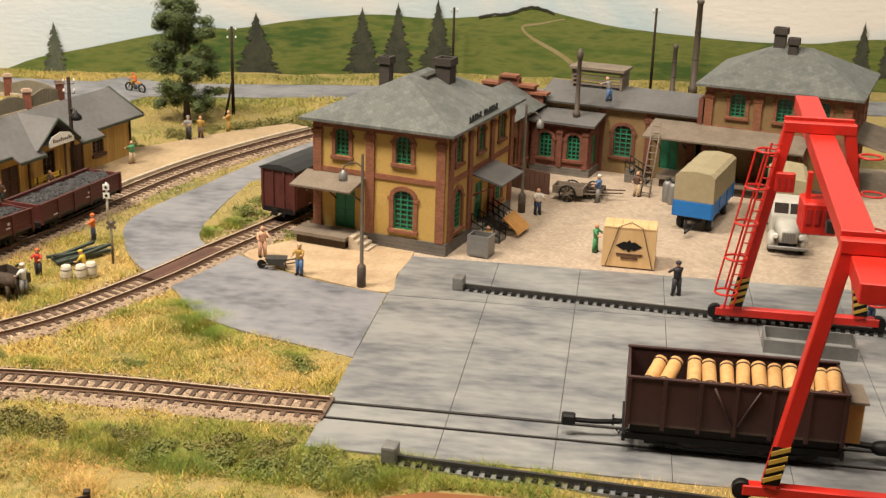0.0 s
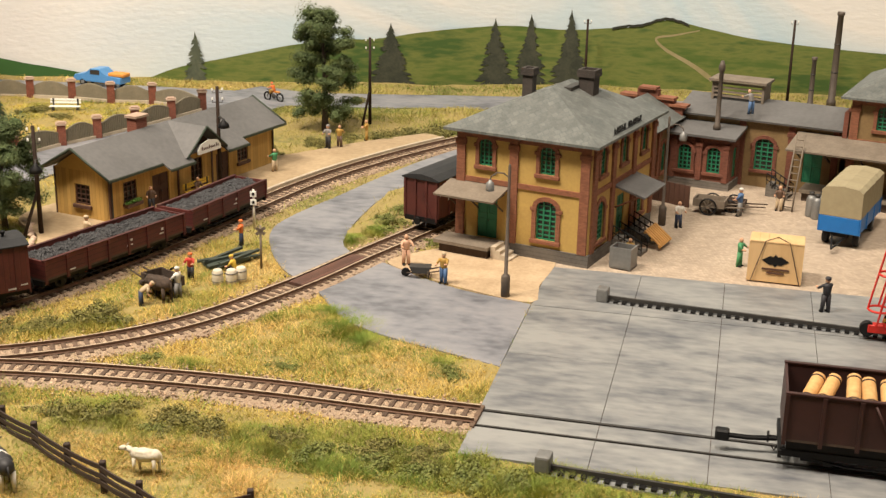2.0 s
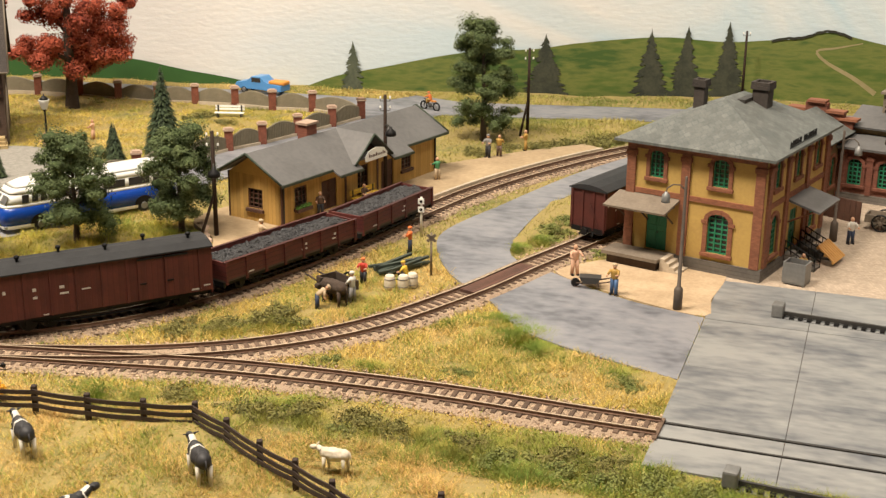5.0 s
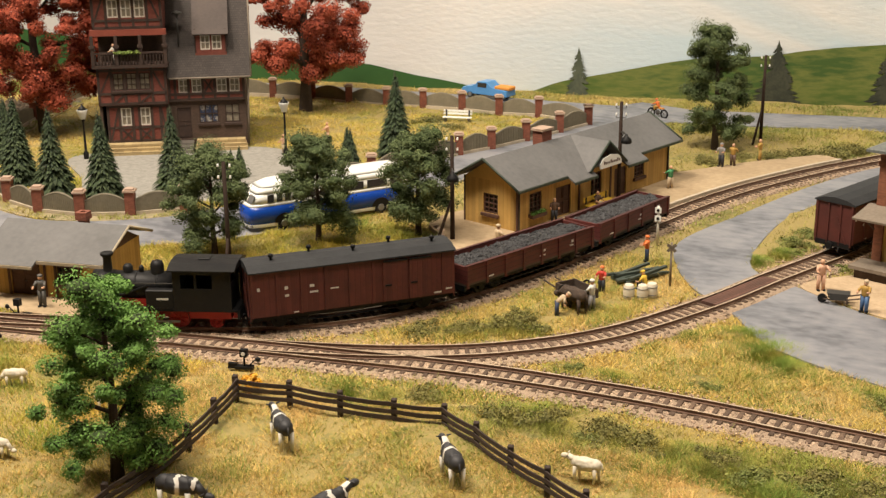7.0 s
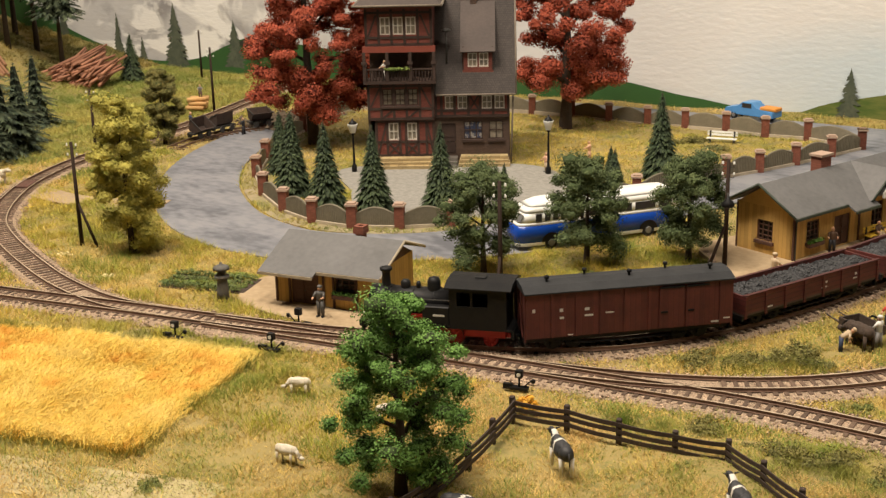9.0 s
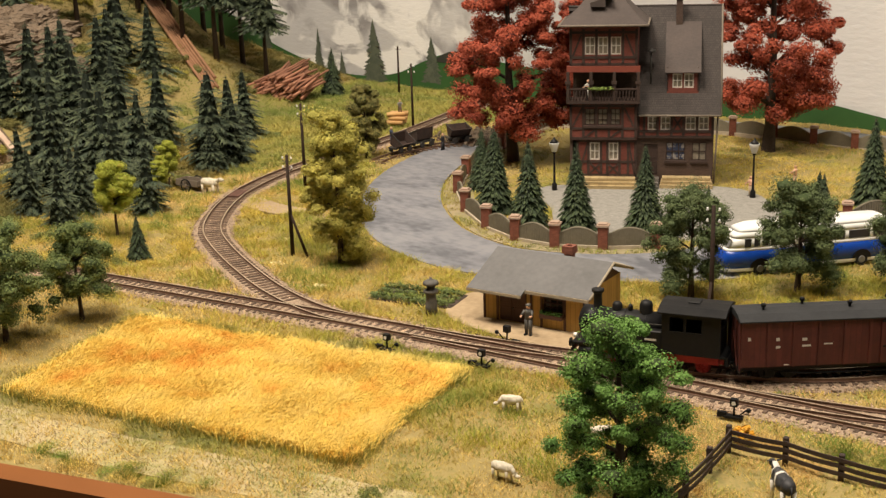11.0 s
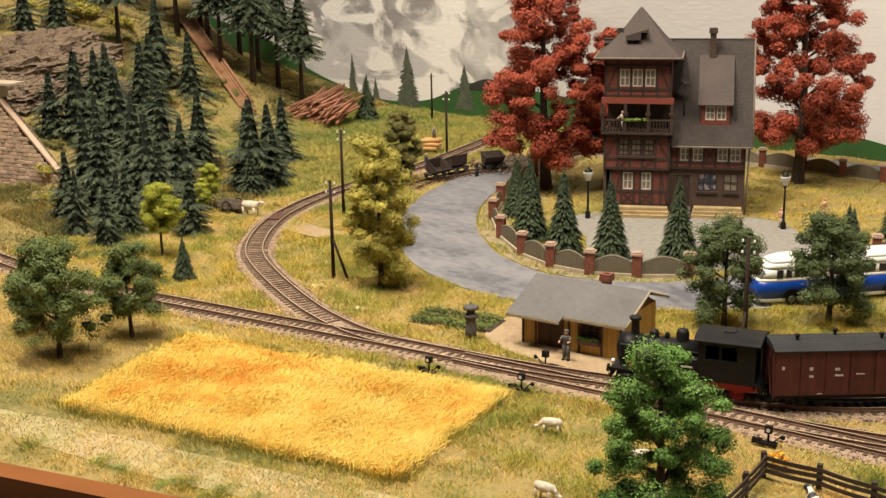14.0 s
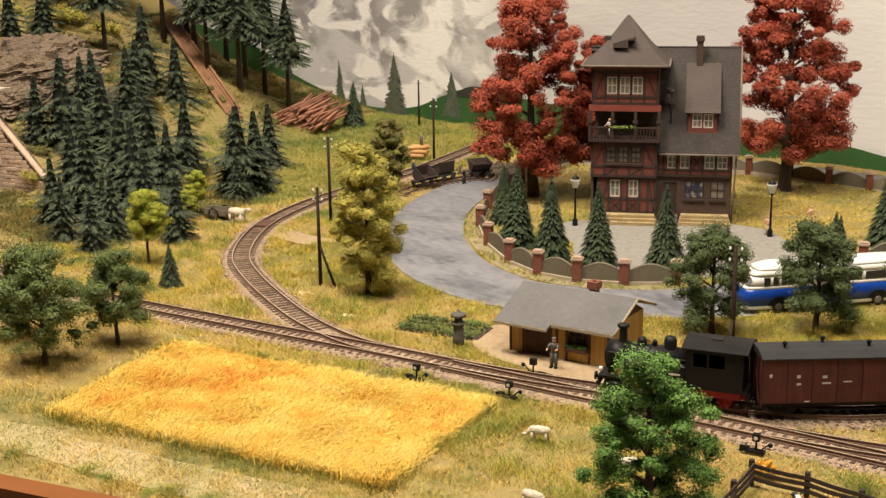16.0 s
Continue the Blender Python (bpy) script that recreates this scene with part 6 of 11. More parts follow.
def fir(name, h, wide, mat, seed, label, bare=0.06, tiers=15, per=10, tufted=True):
    """A conifer: a straight trunk; tufted boughs in drooping tiers, or close bristling twigs."""
    rnd = np.random.RandomState(seed)
    t = thing(name, 0, 0, 0, 0, label, "conifer")
    bm = B()
    cyl(bm, (0, 0, -0.3), (0, 0, h * 0.97), 0.02 * h + 0.05, 0.02, 7)
    part("trunk", bm, M["bark"], t)
    if tufted:
        vs, tips = [], []
        for k in range(tiers):
            u = k / (tiers - 1)
            z = h * (bare + (0.96 - bare) * u)
            length = (wide / 2 * (1 - u) ** 0.9 + 0.05 * wide) * rnd.uniform(0.76, 1.16)
            m = max(5, int(per * (1 - 0.45 * u)))
            for j in range(m):
                a = 6.283 * (j + 0.5 * (k % 2)) / m + rnd.uniform(-0.25, 0.25)
                ln, dz = length * rnd.uniform(0.72, 1.15), rnd.uniform(-0.012, 0.012) * h
                d, side = np.array([math.cos(a), math.sin(a), 0]), np.array([-math.sin(a), math.cos(a), 0])
                along = lambda f: d * ln * f + (0, 0, z + dz - ln * 0.05 * f - ln * 0.20 * f * f)  # noqa: E731
                for q in range(6):
                    f0 = 0.12 + 0.15 * q
                    w = ln * 0.36 * (1.12 - f0) * rnd.uniform(0.75, 1.2) + 0.03
                    for sg in (-1, 1):
                        tip = along(min(1.05, f0 + 0.26)) + side * sg * w - (0, 0, 0.22 * w + rnd.uniform(0, 0.03) * ln)
                        vs += [along(f0), along(f0 + 0.15) + (0, 0, 0.03), tip]
                        tips.append(q >= 2)
                for sg in (-1, 1):
                    vs += [along(0.0), along(0.62) + side * sg * 0.09 * ln - (0, 0, 0.04 * ln), along(1.08)]
                    tips.append(True)
        for k in range(6):
            vs += [(0, 0, h * 1.01), (0.07 * math.cos(k), 0.07 * math.sin(k), h * 0.92), (0.07 * math.cos(k + 1.0), 0.07 * math.sin(k + 1.0), h * 0.92)]
            tips.append(True)
        v = np.array(vs)
        f = np.arange(len(v)).reshape(-1, 3)
        fo = mesh_np("needle_foliage", v, f, mat, t)
        tips = np.array(tips) & (rnd.rand(len(f)) < 0.7)
    else:
        n = tiers * per
        u = 1 - (1 - rnd.rand(n)) ** 0.62
        u = (u - u.min()) / (u.max() - u.min())
        a = rnd.uniform(0, 6.283, n)
        ln = (wide / 2 * (1 - u) + 0.03 * wide) * rnd.uniform(0.72, 1.08, n)
        z0 = h * (bare + (0.97 - bare) * u) + 0.05 * h
        d = np.column_stack([np.cos(a), np.sin(a), np.zeros(n)])
        side = np.column_stack([-np.sin(a), np.cos(a), np.zeros(n)])
        vs = []
        for f0, f1 in ((0.35, 0.7), (0.5, 0.88), (0.66, 1.06)):
            drop = lambda f: np.column_stack([np.zeros((n, 2)), z0 - ln * (0.30 * f + 0.28 * f * f)])  # noqa: E731
            w = (0.13 * ln + 0.03)[:, None] * (1.25 - f0)
            for sg in (-1, 1):
                root, tip = d * (ln * f0)[:, None] + drop(f0), d * (ln * f1)[:, None] + drop(f1)
                vs.append(np.stack([root, root * 0.45 + tip * 0.55 + side * sg * w - (0, 0, 0.03), tip], 1))
        v = np.concatenate(vs).reshape(-1, 3)
        f = np.arange(len(v)).reshape(-1, 3)
        fo = mesh_np("needle_foliage", v, f, mat, t)
        tips = (np.arange(len(f)) >= 4 * n) & (rnd.rand(len(f)) < 0.7)
    fo.data.materials.append(M["needle_tips"] if mat is M["needles"] else M["garden_tips"])
    fo.data.polygons.foreach_set("material_index", tips.astype(np.int32))
    # dark cone core, coloured to imitate the shade deep between the boughs
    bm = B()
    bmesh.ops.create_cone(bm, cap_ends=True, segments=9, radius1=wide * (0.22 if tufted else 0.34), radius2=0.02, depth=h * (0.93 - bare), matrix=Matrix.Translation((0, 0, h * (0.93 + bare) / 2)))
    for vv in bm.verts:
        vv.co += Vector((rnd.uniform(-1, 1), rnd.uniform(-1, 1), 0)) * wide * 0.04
    part("inner_foliage", bm, M["needles_inner_shade"], t)
    return t


def plant(ob, spots, group=""):
    """Puts a built plant at the first spot and copies at the others: spots of (x, y, scale, turn)."""
    if group:
        tagged(ob, group=group)
    for k, (x, y, s, rz) in enumerate(spots):
        m = at(x, y, ground_at(x, y) - 0.05, rz) @ Matrix.Diagonal((s, s, s, 1))
        if k == 0:
            first = (ob, m)
        else:
            copy_thing(ob, m)
    first[0].matrix_basis = first[1]


# broad-leaved trees
plant(leafy_tree("tall_tree", 11.6, 7.2, 0.10, M["leaf_dark"], 3, "tall dark green leafy tree beside the railway bend", 90, 95, 0.14, 0.32, clump_r=0.14), [(-32.3, 115.5, 1, 0)])
plant(leafy_tree("street_tree", 8.0, 6.3, 0.16, M["leaf_dark"], 11, "dark green leafy tree beside the street", 80, 100, 0.12, 0.24, clump_r=0.14), [(-49.0, 73.9, 1.0, 0), (-43.3, 78.4, 1.0, 140), (-53.7, 67.9, 0.97, 250)], "trees along the street")
plant(leafy_tree("pasture_tree", 9.6, 7.2, 0.06, M["leaf_bright"], 29, "bright green leafy tree in the pasture", 105, 120, 0.105, 0.30, clump_r=0.115, round_top=1.1), [(-37.4, 39.8, 1.0, 60)])
plant(leafy_tree("copper_beech", 21.5, 13.5, 0.15, M["leaf_red"], 31, "tall copper-red leafy tree beside the villa", 170, 120, 0.20, 0.6, clump_r=0.105), [(-94.6, 93.1, 1.0, 0), (-77.2, 114.0, 1.06, 120)], "copper-red trees")
plant(leafy_tree("copper_beech", 17.0, 9.0, 0.2, M["leaf_red"], 37, "copper-red leafy tree behind the villa", 110, 130, 0.19, 0.5, clump_r=0.12), [(-90.5, 99.5, 1.0, 0)], "copper-red trees")
plant(leafy_tree("yellow_green_tree", 12.2, 5.6, 0.05, M["leaf_yellow"], 43, "yellow-green slender leafy tree by the street bend", 120, 95, 0.14, 0.26, round_top=1.3), [(-78.9, 57.2, 1.0, 30)])
plant(leafy_tree("dark_shrub_tree", 7.2, 3.6, 0.12, M["bush"], 47, "dark olive shrubby tree beside the branch line", 80, 80, 0.14, 0.2), [(-108.3, 84.6, 1.12, 0), (-97.5, 72.5, 0.9, 80)])
plant(leafy_tree("lane_tree", 8.2, 6.0, 0.22, M["leaf_mid"], 53, "green leafy tree at the edge of the corn field", 75, 85, 0.13, 0.2), [(-81.8, 31.0, 1.0, 0), (-82.3, 36.8, 0.85, 200), (-88.5, 33.0, 0.8, 90)], "trees by the corn field")
plant(leafy_tree("lime_tree", 7.0, 3.6, 0.38, M["leaf_lime"], 59, "small lime green tree with a round crown", 75, 85, 0.11, 0.14), [(-99.3, 49.2, 1.0, 0), (-112.1, 62.3, 0.72, 90), (-109.5, 59.5, 0.55, 10)], "lime green trees")

# conifers
plant(fir("garden_fir", 7.6, 4.0, M["needles_light"], 5, "dense dark green cone-shaped fir", 0.02, 60, 24, False), [(-80.9, 76.3, 1.04, 0), (-75.5, 74.9, 1.0, 70), (-71.5, 76.4, 0.97, 20), (-66.5, 79.2, 1.0, 110), (-57.4, 99.5, 1.05, 40), (-88.2, 82.0, 0.8, 10)], "firs in the villa garden")
plant(fir("small_fir", 3.2, 2.0, M["needles_light"], 6, "small dark green fir", 0.03, 40, 18, False), [(-60.8, 96.5, 1.0, 0), (-65.7, 86.9, 0.9, 50), (-59.2, 94.5, 1.1, 100), (-66.0, 86.1, 0.85, 10), (-92.5, 47.3, 1.15, 70), (-144.0, 108.5, 2.1, 30)], "small firs")
lower_forest = [(-138.5, 61.7, 10.9), (-135.1, 64.8, 10.8), (-156.1, 82.5, 11.6), (-152.2, 84.9, 9.1), (-126.9, 65.7, 10.8), (-124.1, 60.7, 11.2), (-117.7, 53.4, 9.6), (-113.4, 48.4, 6.5), (-107.5, 48.3, 6.0), (-109.5, 51.5, 6.8), (-105.3, 55.9, 6.6), (-111.6, 56.2, 8.2), (-118.7, 63.1, 9.3), (-118.8, 59.1, 10.2), (-117.5, 71.0, 10.6), (-128.8, 83.1, 8.3), (-120.5, 72.5, 9.2), (-114.7, 69.0, 5.2), (-131.4, 73.1, 9.6), (-132.4, 60.7, 8.6), (-139.8, 59.1, 7.5)]
upper_forest = [(-124.0, 55.0, 9.5), (-143.0, 68.0, 9.8), (-146.5, 74.5, 9.5), (-119.5, 50.5, 7.2), (-136.5, 70.5, 9.0), (-167.4, 69.5, 8.5), (-171.0, 76.0, 9.5), (-172, 66, 10.0), (-141.0, 65.5, 10.2), (-115.0, 58.5, 7.4), (-146.0, 69.5, 9.0), (-149.5, 77.5, 9.5), (-113.0, 52.5, 6.0), (-117.0, 73.5, 6.8), (-121.5, 76.0, 9.0)]
forest = lower_forest + upper_forest
one = fir("forest_fir", 10.0, 7.6, M["needles"], 7, "dark blue-green forest fir on the slope", 0.05, 12, 14)
two = fir("forest_fir", 10.0, 6.9, M["needles"], 8, "dark slender forest fir on the slope", 0.08, 12, 13)
plant(one, [(x, y, h / 10.0, 37.0 * k) for k, (x, y, h) in enumerate(forest) if k % 2 == 0], "forest firs")
plant(two, [(x, y, h / 10.0, 53.0 * k) for k, (x, y, h) in enumerate(forest) if k % 2 == 1], "forest firs")
pine = fir("tall_pine", 20.0, 9.4, M["needles"], 9, "tall dark pine with a long bare trunk", 0.44, 14, 17)
plant(pine, [(-175.0, 97.0, 1, 0), (-176.4, 102.0, 1, 70), (-170.5, 99.5, 1, 20), (-162.3, 96.4, 0.95, 110), (-157.7, 98.7, 1, 200), (-162.5, 106.4, 1.0, 300), (-163.2, 80.8, 0.9, 40), (-178.2, 82.2, 1, 160), (-182, 92, 1.1, 0), (-170, 108, 1.05, 30), (-178, 110, 1.05, 200), (-154, 104.5, 0.9, 50)], "tall pines on the ridge")


# ---- bushes and weeds ----
def bush(name, r, h, mat, seed, label, leaf=0.055, per=120, clumps=9):
    rnd, rr = random.Random(seed), np.random.RandomState(seed)
    cs, rs_ = [], []
    for _ in range(clumps * 3):
        d, a = r * rnd.random() ** 0.6, rnd.uniform(0, 6.283)
        cs.append((d * math.cos(a), 0.75 * d * math.sin(a), h * (1 - 0.8 * d / r) * rnd.uniform(0.15, 0.75)))
        rs_.append(r * rnd.uniform(0.14, 0.3))
    v, f = flakes(cs, rs_, per, leaf, rr, 0.8)
    ob = mesh_np(name, v, f, mat)
    return tagged(ob, label, "bush")


def tuft_patch(name, r, h, mat, seed, label, n=1500):
    """A rounded tuft of long fine grass blades."""
    rr = np.random.RandomState(seed)
    d, a = r * rr.rand(n) ** 0.6, rr.uniform(0, 6.283, n)
    p = np.column_stack([d * np.cos(a), 0.7 * d * np.sin(a), np.zeros(n)])
    hh = h * (1.05 - 0.75 * d / r) * rr.uniform(0.5, 1.1, n)
    side = np.column_stack([np.cos(a + 1.57), np.sin(a + 1.57), np.zeros(n)]) * 0.02
    b = rr.uniform(0, 6.283, n)
    tip = p * 1.12 + np.column_stack([np.cos(b) * hh * 0.5, np.sin(b) * hh * 0.5, hh])
    v = np.stack([p - side, p + side, tip], 1).reshape(-1, 3)
    return tagged(mesh_np(name, v, np.arange(3 * n).reshape(-1, 3), mat), label, "grass tuft")


def scatter_bushes(ob, spots, group):
    tagged(ob, group=group)
    m0 = None
    for k, (x, y, s) in enumerate(spots):
        m = at(x, y, ground_at(x, y) - 0.1, 47.0 * k) @ Matrix.Diagonal((s, s, s, 1))
        if k == 0:
            m0 = m
        else:
            copy_thing(ob, m)
    ob.matrix_basis = m0


scatter_bushes(bush("olive_bush", 1.8, 0.9, M["bush"], 71, "low olive green bush in the grass"), [(-29.3, 65.6, 1.1), (-31.6, 63.6, 0.9), (-34.0, 62.2, 0.9), (-29.8, 67.0, 0.8), (-25.1, 53.4, 1.0), (-22.7, 54.2, 0.9), (-19.4, 54.0, 1.0), (-17.4, 53.8, 0.9), (-8.8, 54.0, 0.9), (-6.9, 53.9, 0.8), (-29.4, 54.0, 0.8), (-13.7, 54.0, 0.8), (-26.5, 113.5, 1.3), (-24.5, 115.5, 1.2), (-29, 112.5, 0.9), (-34.5, 105.5, 1.1), (-36, 107, 0.9), (-22, 117.5, 1.3), (-31.5, 110.0, 1.0), (-58.5, 112.5, 0.9), (-62.2, 114.5, 1.0), (-20.5, 119, 1.3), (-41.5, 87.5, 1.0), (-43.5, 90, 0.9), (-47.5, 64.8, 0.6), (-33.3, 129.0, 0.9), (-122.0, 58.0, 1.1), (-118, 47.5, 0.9), (-137, 57, 1.2), (-141, 63, 1.2), (-152, 98.5, 1.8), (-148, 96, 1.3), (-156.5, 90.0, 1.5), (-143.0, 87.0, 1.3), (-165, 86, 1.6), (-135.0, 84.0, 1.0), (-160.5, 99.5, 1.6)], "olive bushes")
scatter_bushes(bush("dark_bush", 1.6, 0.75, M["leaf_low"], 73, "low dark green bush in the grass"), [(-14.2, 84.8, 0.7), (-11.7, 53.0, 0.9), (-4.6, 52.9, 1.1), (-8.0, 63.5, 0.8), (-16.7, 61.8, 0.6), (-24.0, 60.9, 0.6), (-28.1, 49.3, 0.75), (-8.6, 52.6, 0.9), (-6.4, 52.4, 0.9), (-2.4, 53.0, 0.8), (-47.5, 33.5, 0.6), (-51.5, 56.8, 0.8), (-50.0, 57.9, 0.7), (-64.0, 60.5, 0.9), (-18.5, 88.5, 1.1), (-17.8, 91.5, 1.0), (-101, 47, 0.8), (-105, 45.5, 0.9), (-86, 31.5, 0.8), (-93, 45.5, 0.8), (-20.2, 53.0, 0.7), (-47.6, 71.5, 0.8), (-43.0, 76.0, 0.8), (-147, 83.5, 1.3), (-158, 78, 1.5), (-168.5, 82.5, 1.7), (-153.5, 92.5, 1.2)], "dark bushes")
scatter_bushes(tuft_patch("weed_patch", 2.3, 0.5, M["grass_green"], 79, "fresh green grass tuft in the meadow", 3600), [(-16.6, 70.0, 1.0), (-15.4, 67.9, 1.2), (-13.6, 66.2, 0.9), (-8.4, 64.2, 0.9), (-15, 64, 0.7), (-19.8, 68.5, 0.7), (-20.0, 84.2, 0.7), (-18.9, 86.5, 0.9), (-67.5, 57.3, 0.9), (-70, 58.5, 0.8), (-11.5, 64.6, 0.8), (-21.5, 60.8, 0.7), (-17, 51.6, 0.9), (-23.5, 54.5, 0.8), (-33.5, 53.0, 0.7), (-11.0, 51.8, 0.9), (-1.5, 52.6, 0.8), (-69.1, 22.9, 0.6), (-63.9, 24.6, 0.7), (-62.3, 25.1, 0.6), (-58.6, 26.7, 0.7), (-56.4, 27.5, 0.6), (-54.1, 28.3, 0.6)], "weed patches")
scatter_bushes(tuft_patch("grass_tuft", 2.3, 0.6, M["grass_margin"], 81, "olive grass tuft round the low bushes", 3000), [(-29.3, 64.9, 1.0), (-31.8, 62.9, 0.9), (-24.3, 53.2, 1.0), (-21.9, 53.4, 0.9), (-18.4, 53.2, 1.0), (-16.0, 53.4, 0.9), (-12.4, 53.0, 0.9), (-8.0, 53.2, 1.0), (-5.4, 52.6, 1.0), (-28.9, 53.4, 0.8), (-31.0, 52.8, 0.7), (-34.0, 61.6, 0.7), (-14.0, 52.6, 0.9), (-3.0, 52.4, 0.8), (-20.0, 51.9, 0.8), (-9.8, 51.6, 0.9)], "grass tufts")
scatter_bushes(bush("copper_shrub", 1.3, 1.7, M["leaf_yellow"], 83, "yellowing shrub on the slope"), [(-126.5, 52.0, 0.9), (-138.5, 55.2, 1.0), (-150, 80, 1.2), (-160, 84, 1.4), (-178, 82, 2.6), (-174, 86, 2.2), (-176, 74.5, 2.2), (-168, 88, 1.7), (-152, 88.5, 1.2), (-170, 78, 1.5), (-134.5, 55.8, 1.3)], "yellowing shrubs")
scatter_bushes(bush("flower_tuft", 0.7, 0.35, M["flower"], 89, "cream wild flowers in the grass", 0.09, 26, 5), [(-75.8, 52.5, 0.8), (-83, 53.8, 0.9), (-79.5, 51.8, 0.7), (-88, 58.5, 0.8), (-91, 62, 0.7), (-70, 55.5, 0.6), (-52.5, 61.0, 0.6), (-46.5, 66.6, 0.8), (-49.5, 62.2, 0.6), (-82.5, 30.0, 0.5), (-80.5, 28, 0.4), (-120, 93, 0.7), (-125, 98, 0.7), (-115.5, 86, 0.6), (-117, 80, 0.7), (-44, 72, 0.6)], "flower tufts")


wr = random.Random(77)
under = bush("wood_bush", 1.5, 1.1, M["leaf_low"], 75, "low dark green undergrowth between the firs", 0.07)
scatter_bushes(under, [(x + wr.uniform(-4, 4), y + wr.uniform(-4, 4), wr.uniform(0.7, 1.3)) for x, y, h in forest if wr.random() < 0.9 and x > -160], "undergrowth")


# ---- grass fibres ----
def blades(name, xy, z, height, lean, mat, label, rnd, width=0.045):
    n = len(xy)
    tuft = np.array([noise.noise((x * 0.55, y * 0.55, 9.0)) for x, y in xy])
    h = 0.72 * height * rnd.uniform(0.55, 1.3, n) * (1 + 1.1 * tuft).clip(0.35, 2.0)
    a, b = rnd.uniform(0, 6.283, n), rnd.uniform(0, 6.283, n)
    off = lean * h * rnd.uniform(0.2, 1.3, n)
    w = 0.85 * width * rnd.uniform(0.7, 1.3, n)
    p = np.column_stack([xy, z])
    side = np.column_stack([np.cos(a) * w, np.sin(a) * w, np.zeros(n)])
    tip = p + np.column_stack([np.cos(b) * off, np.sin(b) * off, h])
    v = np.stack([p - side, p + side, tip], 1).reshape(-1, 3)
    ob = mesh_np(name, v, np.arange(3 * n).reshape(-1, 3), mat)
    return tagged(ob, label, "grass", kind="stuff")


def meadow_points(n, rnd, x0, x1, y0=None, y1=None, clump=0.0):
    n = int(n * 1.25)
    x = rnd.uniform(x0, x1, n)
    lo, hi = front_y(x) + 0.3, back_y(x) - 1.0
    lo = np.maximum(lo, y0) if y0 is not None else lo
    hi = np.minimum(hi, y1) if y1 is not None else hi
    y = lo + rnd.rand(n) * np.maximum(hi - lo, 0)
    p = np.column_stack([x, y])[hi > lo]
    ragged = np.array([noise.noise((a * 0.8, b * 0.8, 3.3)) for a, b in p])
    keep = near_track(p) > 1.72 + 0.5 * ragged
    for poly in PAVED + [WHEAT]:
        keep &= ~inside(poly, p)
    keep &= ~(inside(LANE, p) & (rnd.rand(len(p)) < 0.45))
    p = p[keep]
    if clump:
        k = np.array([noise.noise((a * 0.35, b * 0.35, clump)) for a, b in p])
        p = p[k + rnd.normal(0, 0.18, len(p)) > -0.02]
    return p


def on_ground(p):
    """Height of the meadow, following its mesh."""
    col = (p[:, 0] - gx[0]) / (gx[1] - gx[0])
    v = (p[:, 1] - front_y(p[:, 0])) / (back_y(p[:, 0]) - front_y(p[:, 0]))
    i = np.clip(col.astype(int), 0, len(gx) - 2)
    j = np.clip((v * (len(gv) - 1)).astype(int), 0, len(gv) - 2)
    zz = ground_z.reshape(X.shape)
    return np.minimum(np.minimum(zz[j, i], zz[j, i + 1]), np.minimum(zz[j + 1, i], zz[j + 1, i + 1]))


gr = np.random.RandomState(12)
lane_pts = np.column_stack([gr.uniform(-120, -44, 60000), gr.uniform(2, 37, 60000)])
lane_pts = lane_pts[inside(LANE, lane_pts)]
loose_stones("lane_grit", np.column_stack([lane_pts, np.full(len(lane_pts), 0.03)]), 0.04, material("sandy_grit", (0.52, 0.41, 0.25), (0.34, 0.26, 0.14), 40, 0.95, 0, 4, spread=0.35), "sandy grit and clods on the farm lane", "grit")
p = meadow_points(300000, gr, -62, 22, 15, 82)
blades("meadow_grass", p, on_ground(p), 0.30, 1.4, M["grass"], "short straw and olive meadow grass", gr, 0.022)
p = meadow_points(130000, gr, -130, -6, 60, 135)
far = (p[:, 0] > -46) & (p[:, 1] > 78)
blades("meadow_grass", p[~far], on_ground(p[~far]), 0.42, 1.3, M["grass"], "meadow grass beyond the railway", gr, 0.035)
blades("meadow_grass", p[far], on_ground(p[far]), 0.42, 1.3, M["grass_olive"], "olive green meadow grass behind the station", gr, 0.035)
p = meadow_points(170000, gr, -112, -50, 18, 70)
blades("meadow_grass", p, on_ground(p), 0.42, 1.3, M["grass"], "meadow grass round the corn field", gr, 0.028)
p = meadow_points(230000, gr, -185, -112, 46, 122)
open_hill = (p[:, 1] > 69 + 0.38 * (-112 - p[:, 0])) & (p[:, 0] > -152)
blades("slope_grass", p[~open_hill], on_ground(p[~open_hill]), 0.7, 1.2, M["grass_slope"], "olive brown grass on the wooded slope", gr, 0.05)
blades("hill_grass", p[open_hill], on_ground(p[open_hill]), 0.6, 1.1, M["grass_hill"], "fresh yellow-green grass on the open hillside", gr, 0.045)
p = meadow_points(170000, gr, -60, 8, 30, 82, 2.7)
blades("green_grass", p, on_ground(p), 0.42, 1.2, M["grass_green"], "longer green grass tufts", gr, 0.022)
p = meadow_points(170000, gr, -112, -42, 40, 82, 5.1)
blades("yellow_grass", p, on_ground(p), 0.6, 0.9, M["grass_yellow"], "tall yellow-green grass between railway and street", gr, 0.028)
p = meadow_points(50000, gr, -90, -48, 84, 122)
blades("garden_grass", p, on_ground(p), 0.24, 1.4, M["grass_yellow"], "golden yellow garden grass behind the villa", gr, 0.035)
p = meadow_points(60000, gr, -44, -12, 34, 52, 8.4)
blades("dry_grass", p, on_ground(p), 0.28, 1.7, M["grass_dry"], "dry straw grass in the cow pasture", gr, 0.022)
p = meadow_points(40000, gr, -62, 20, 120, 150)
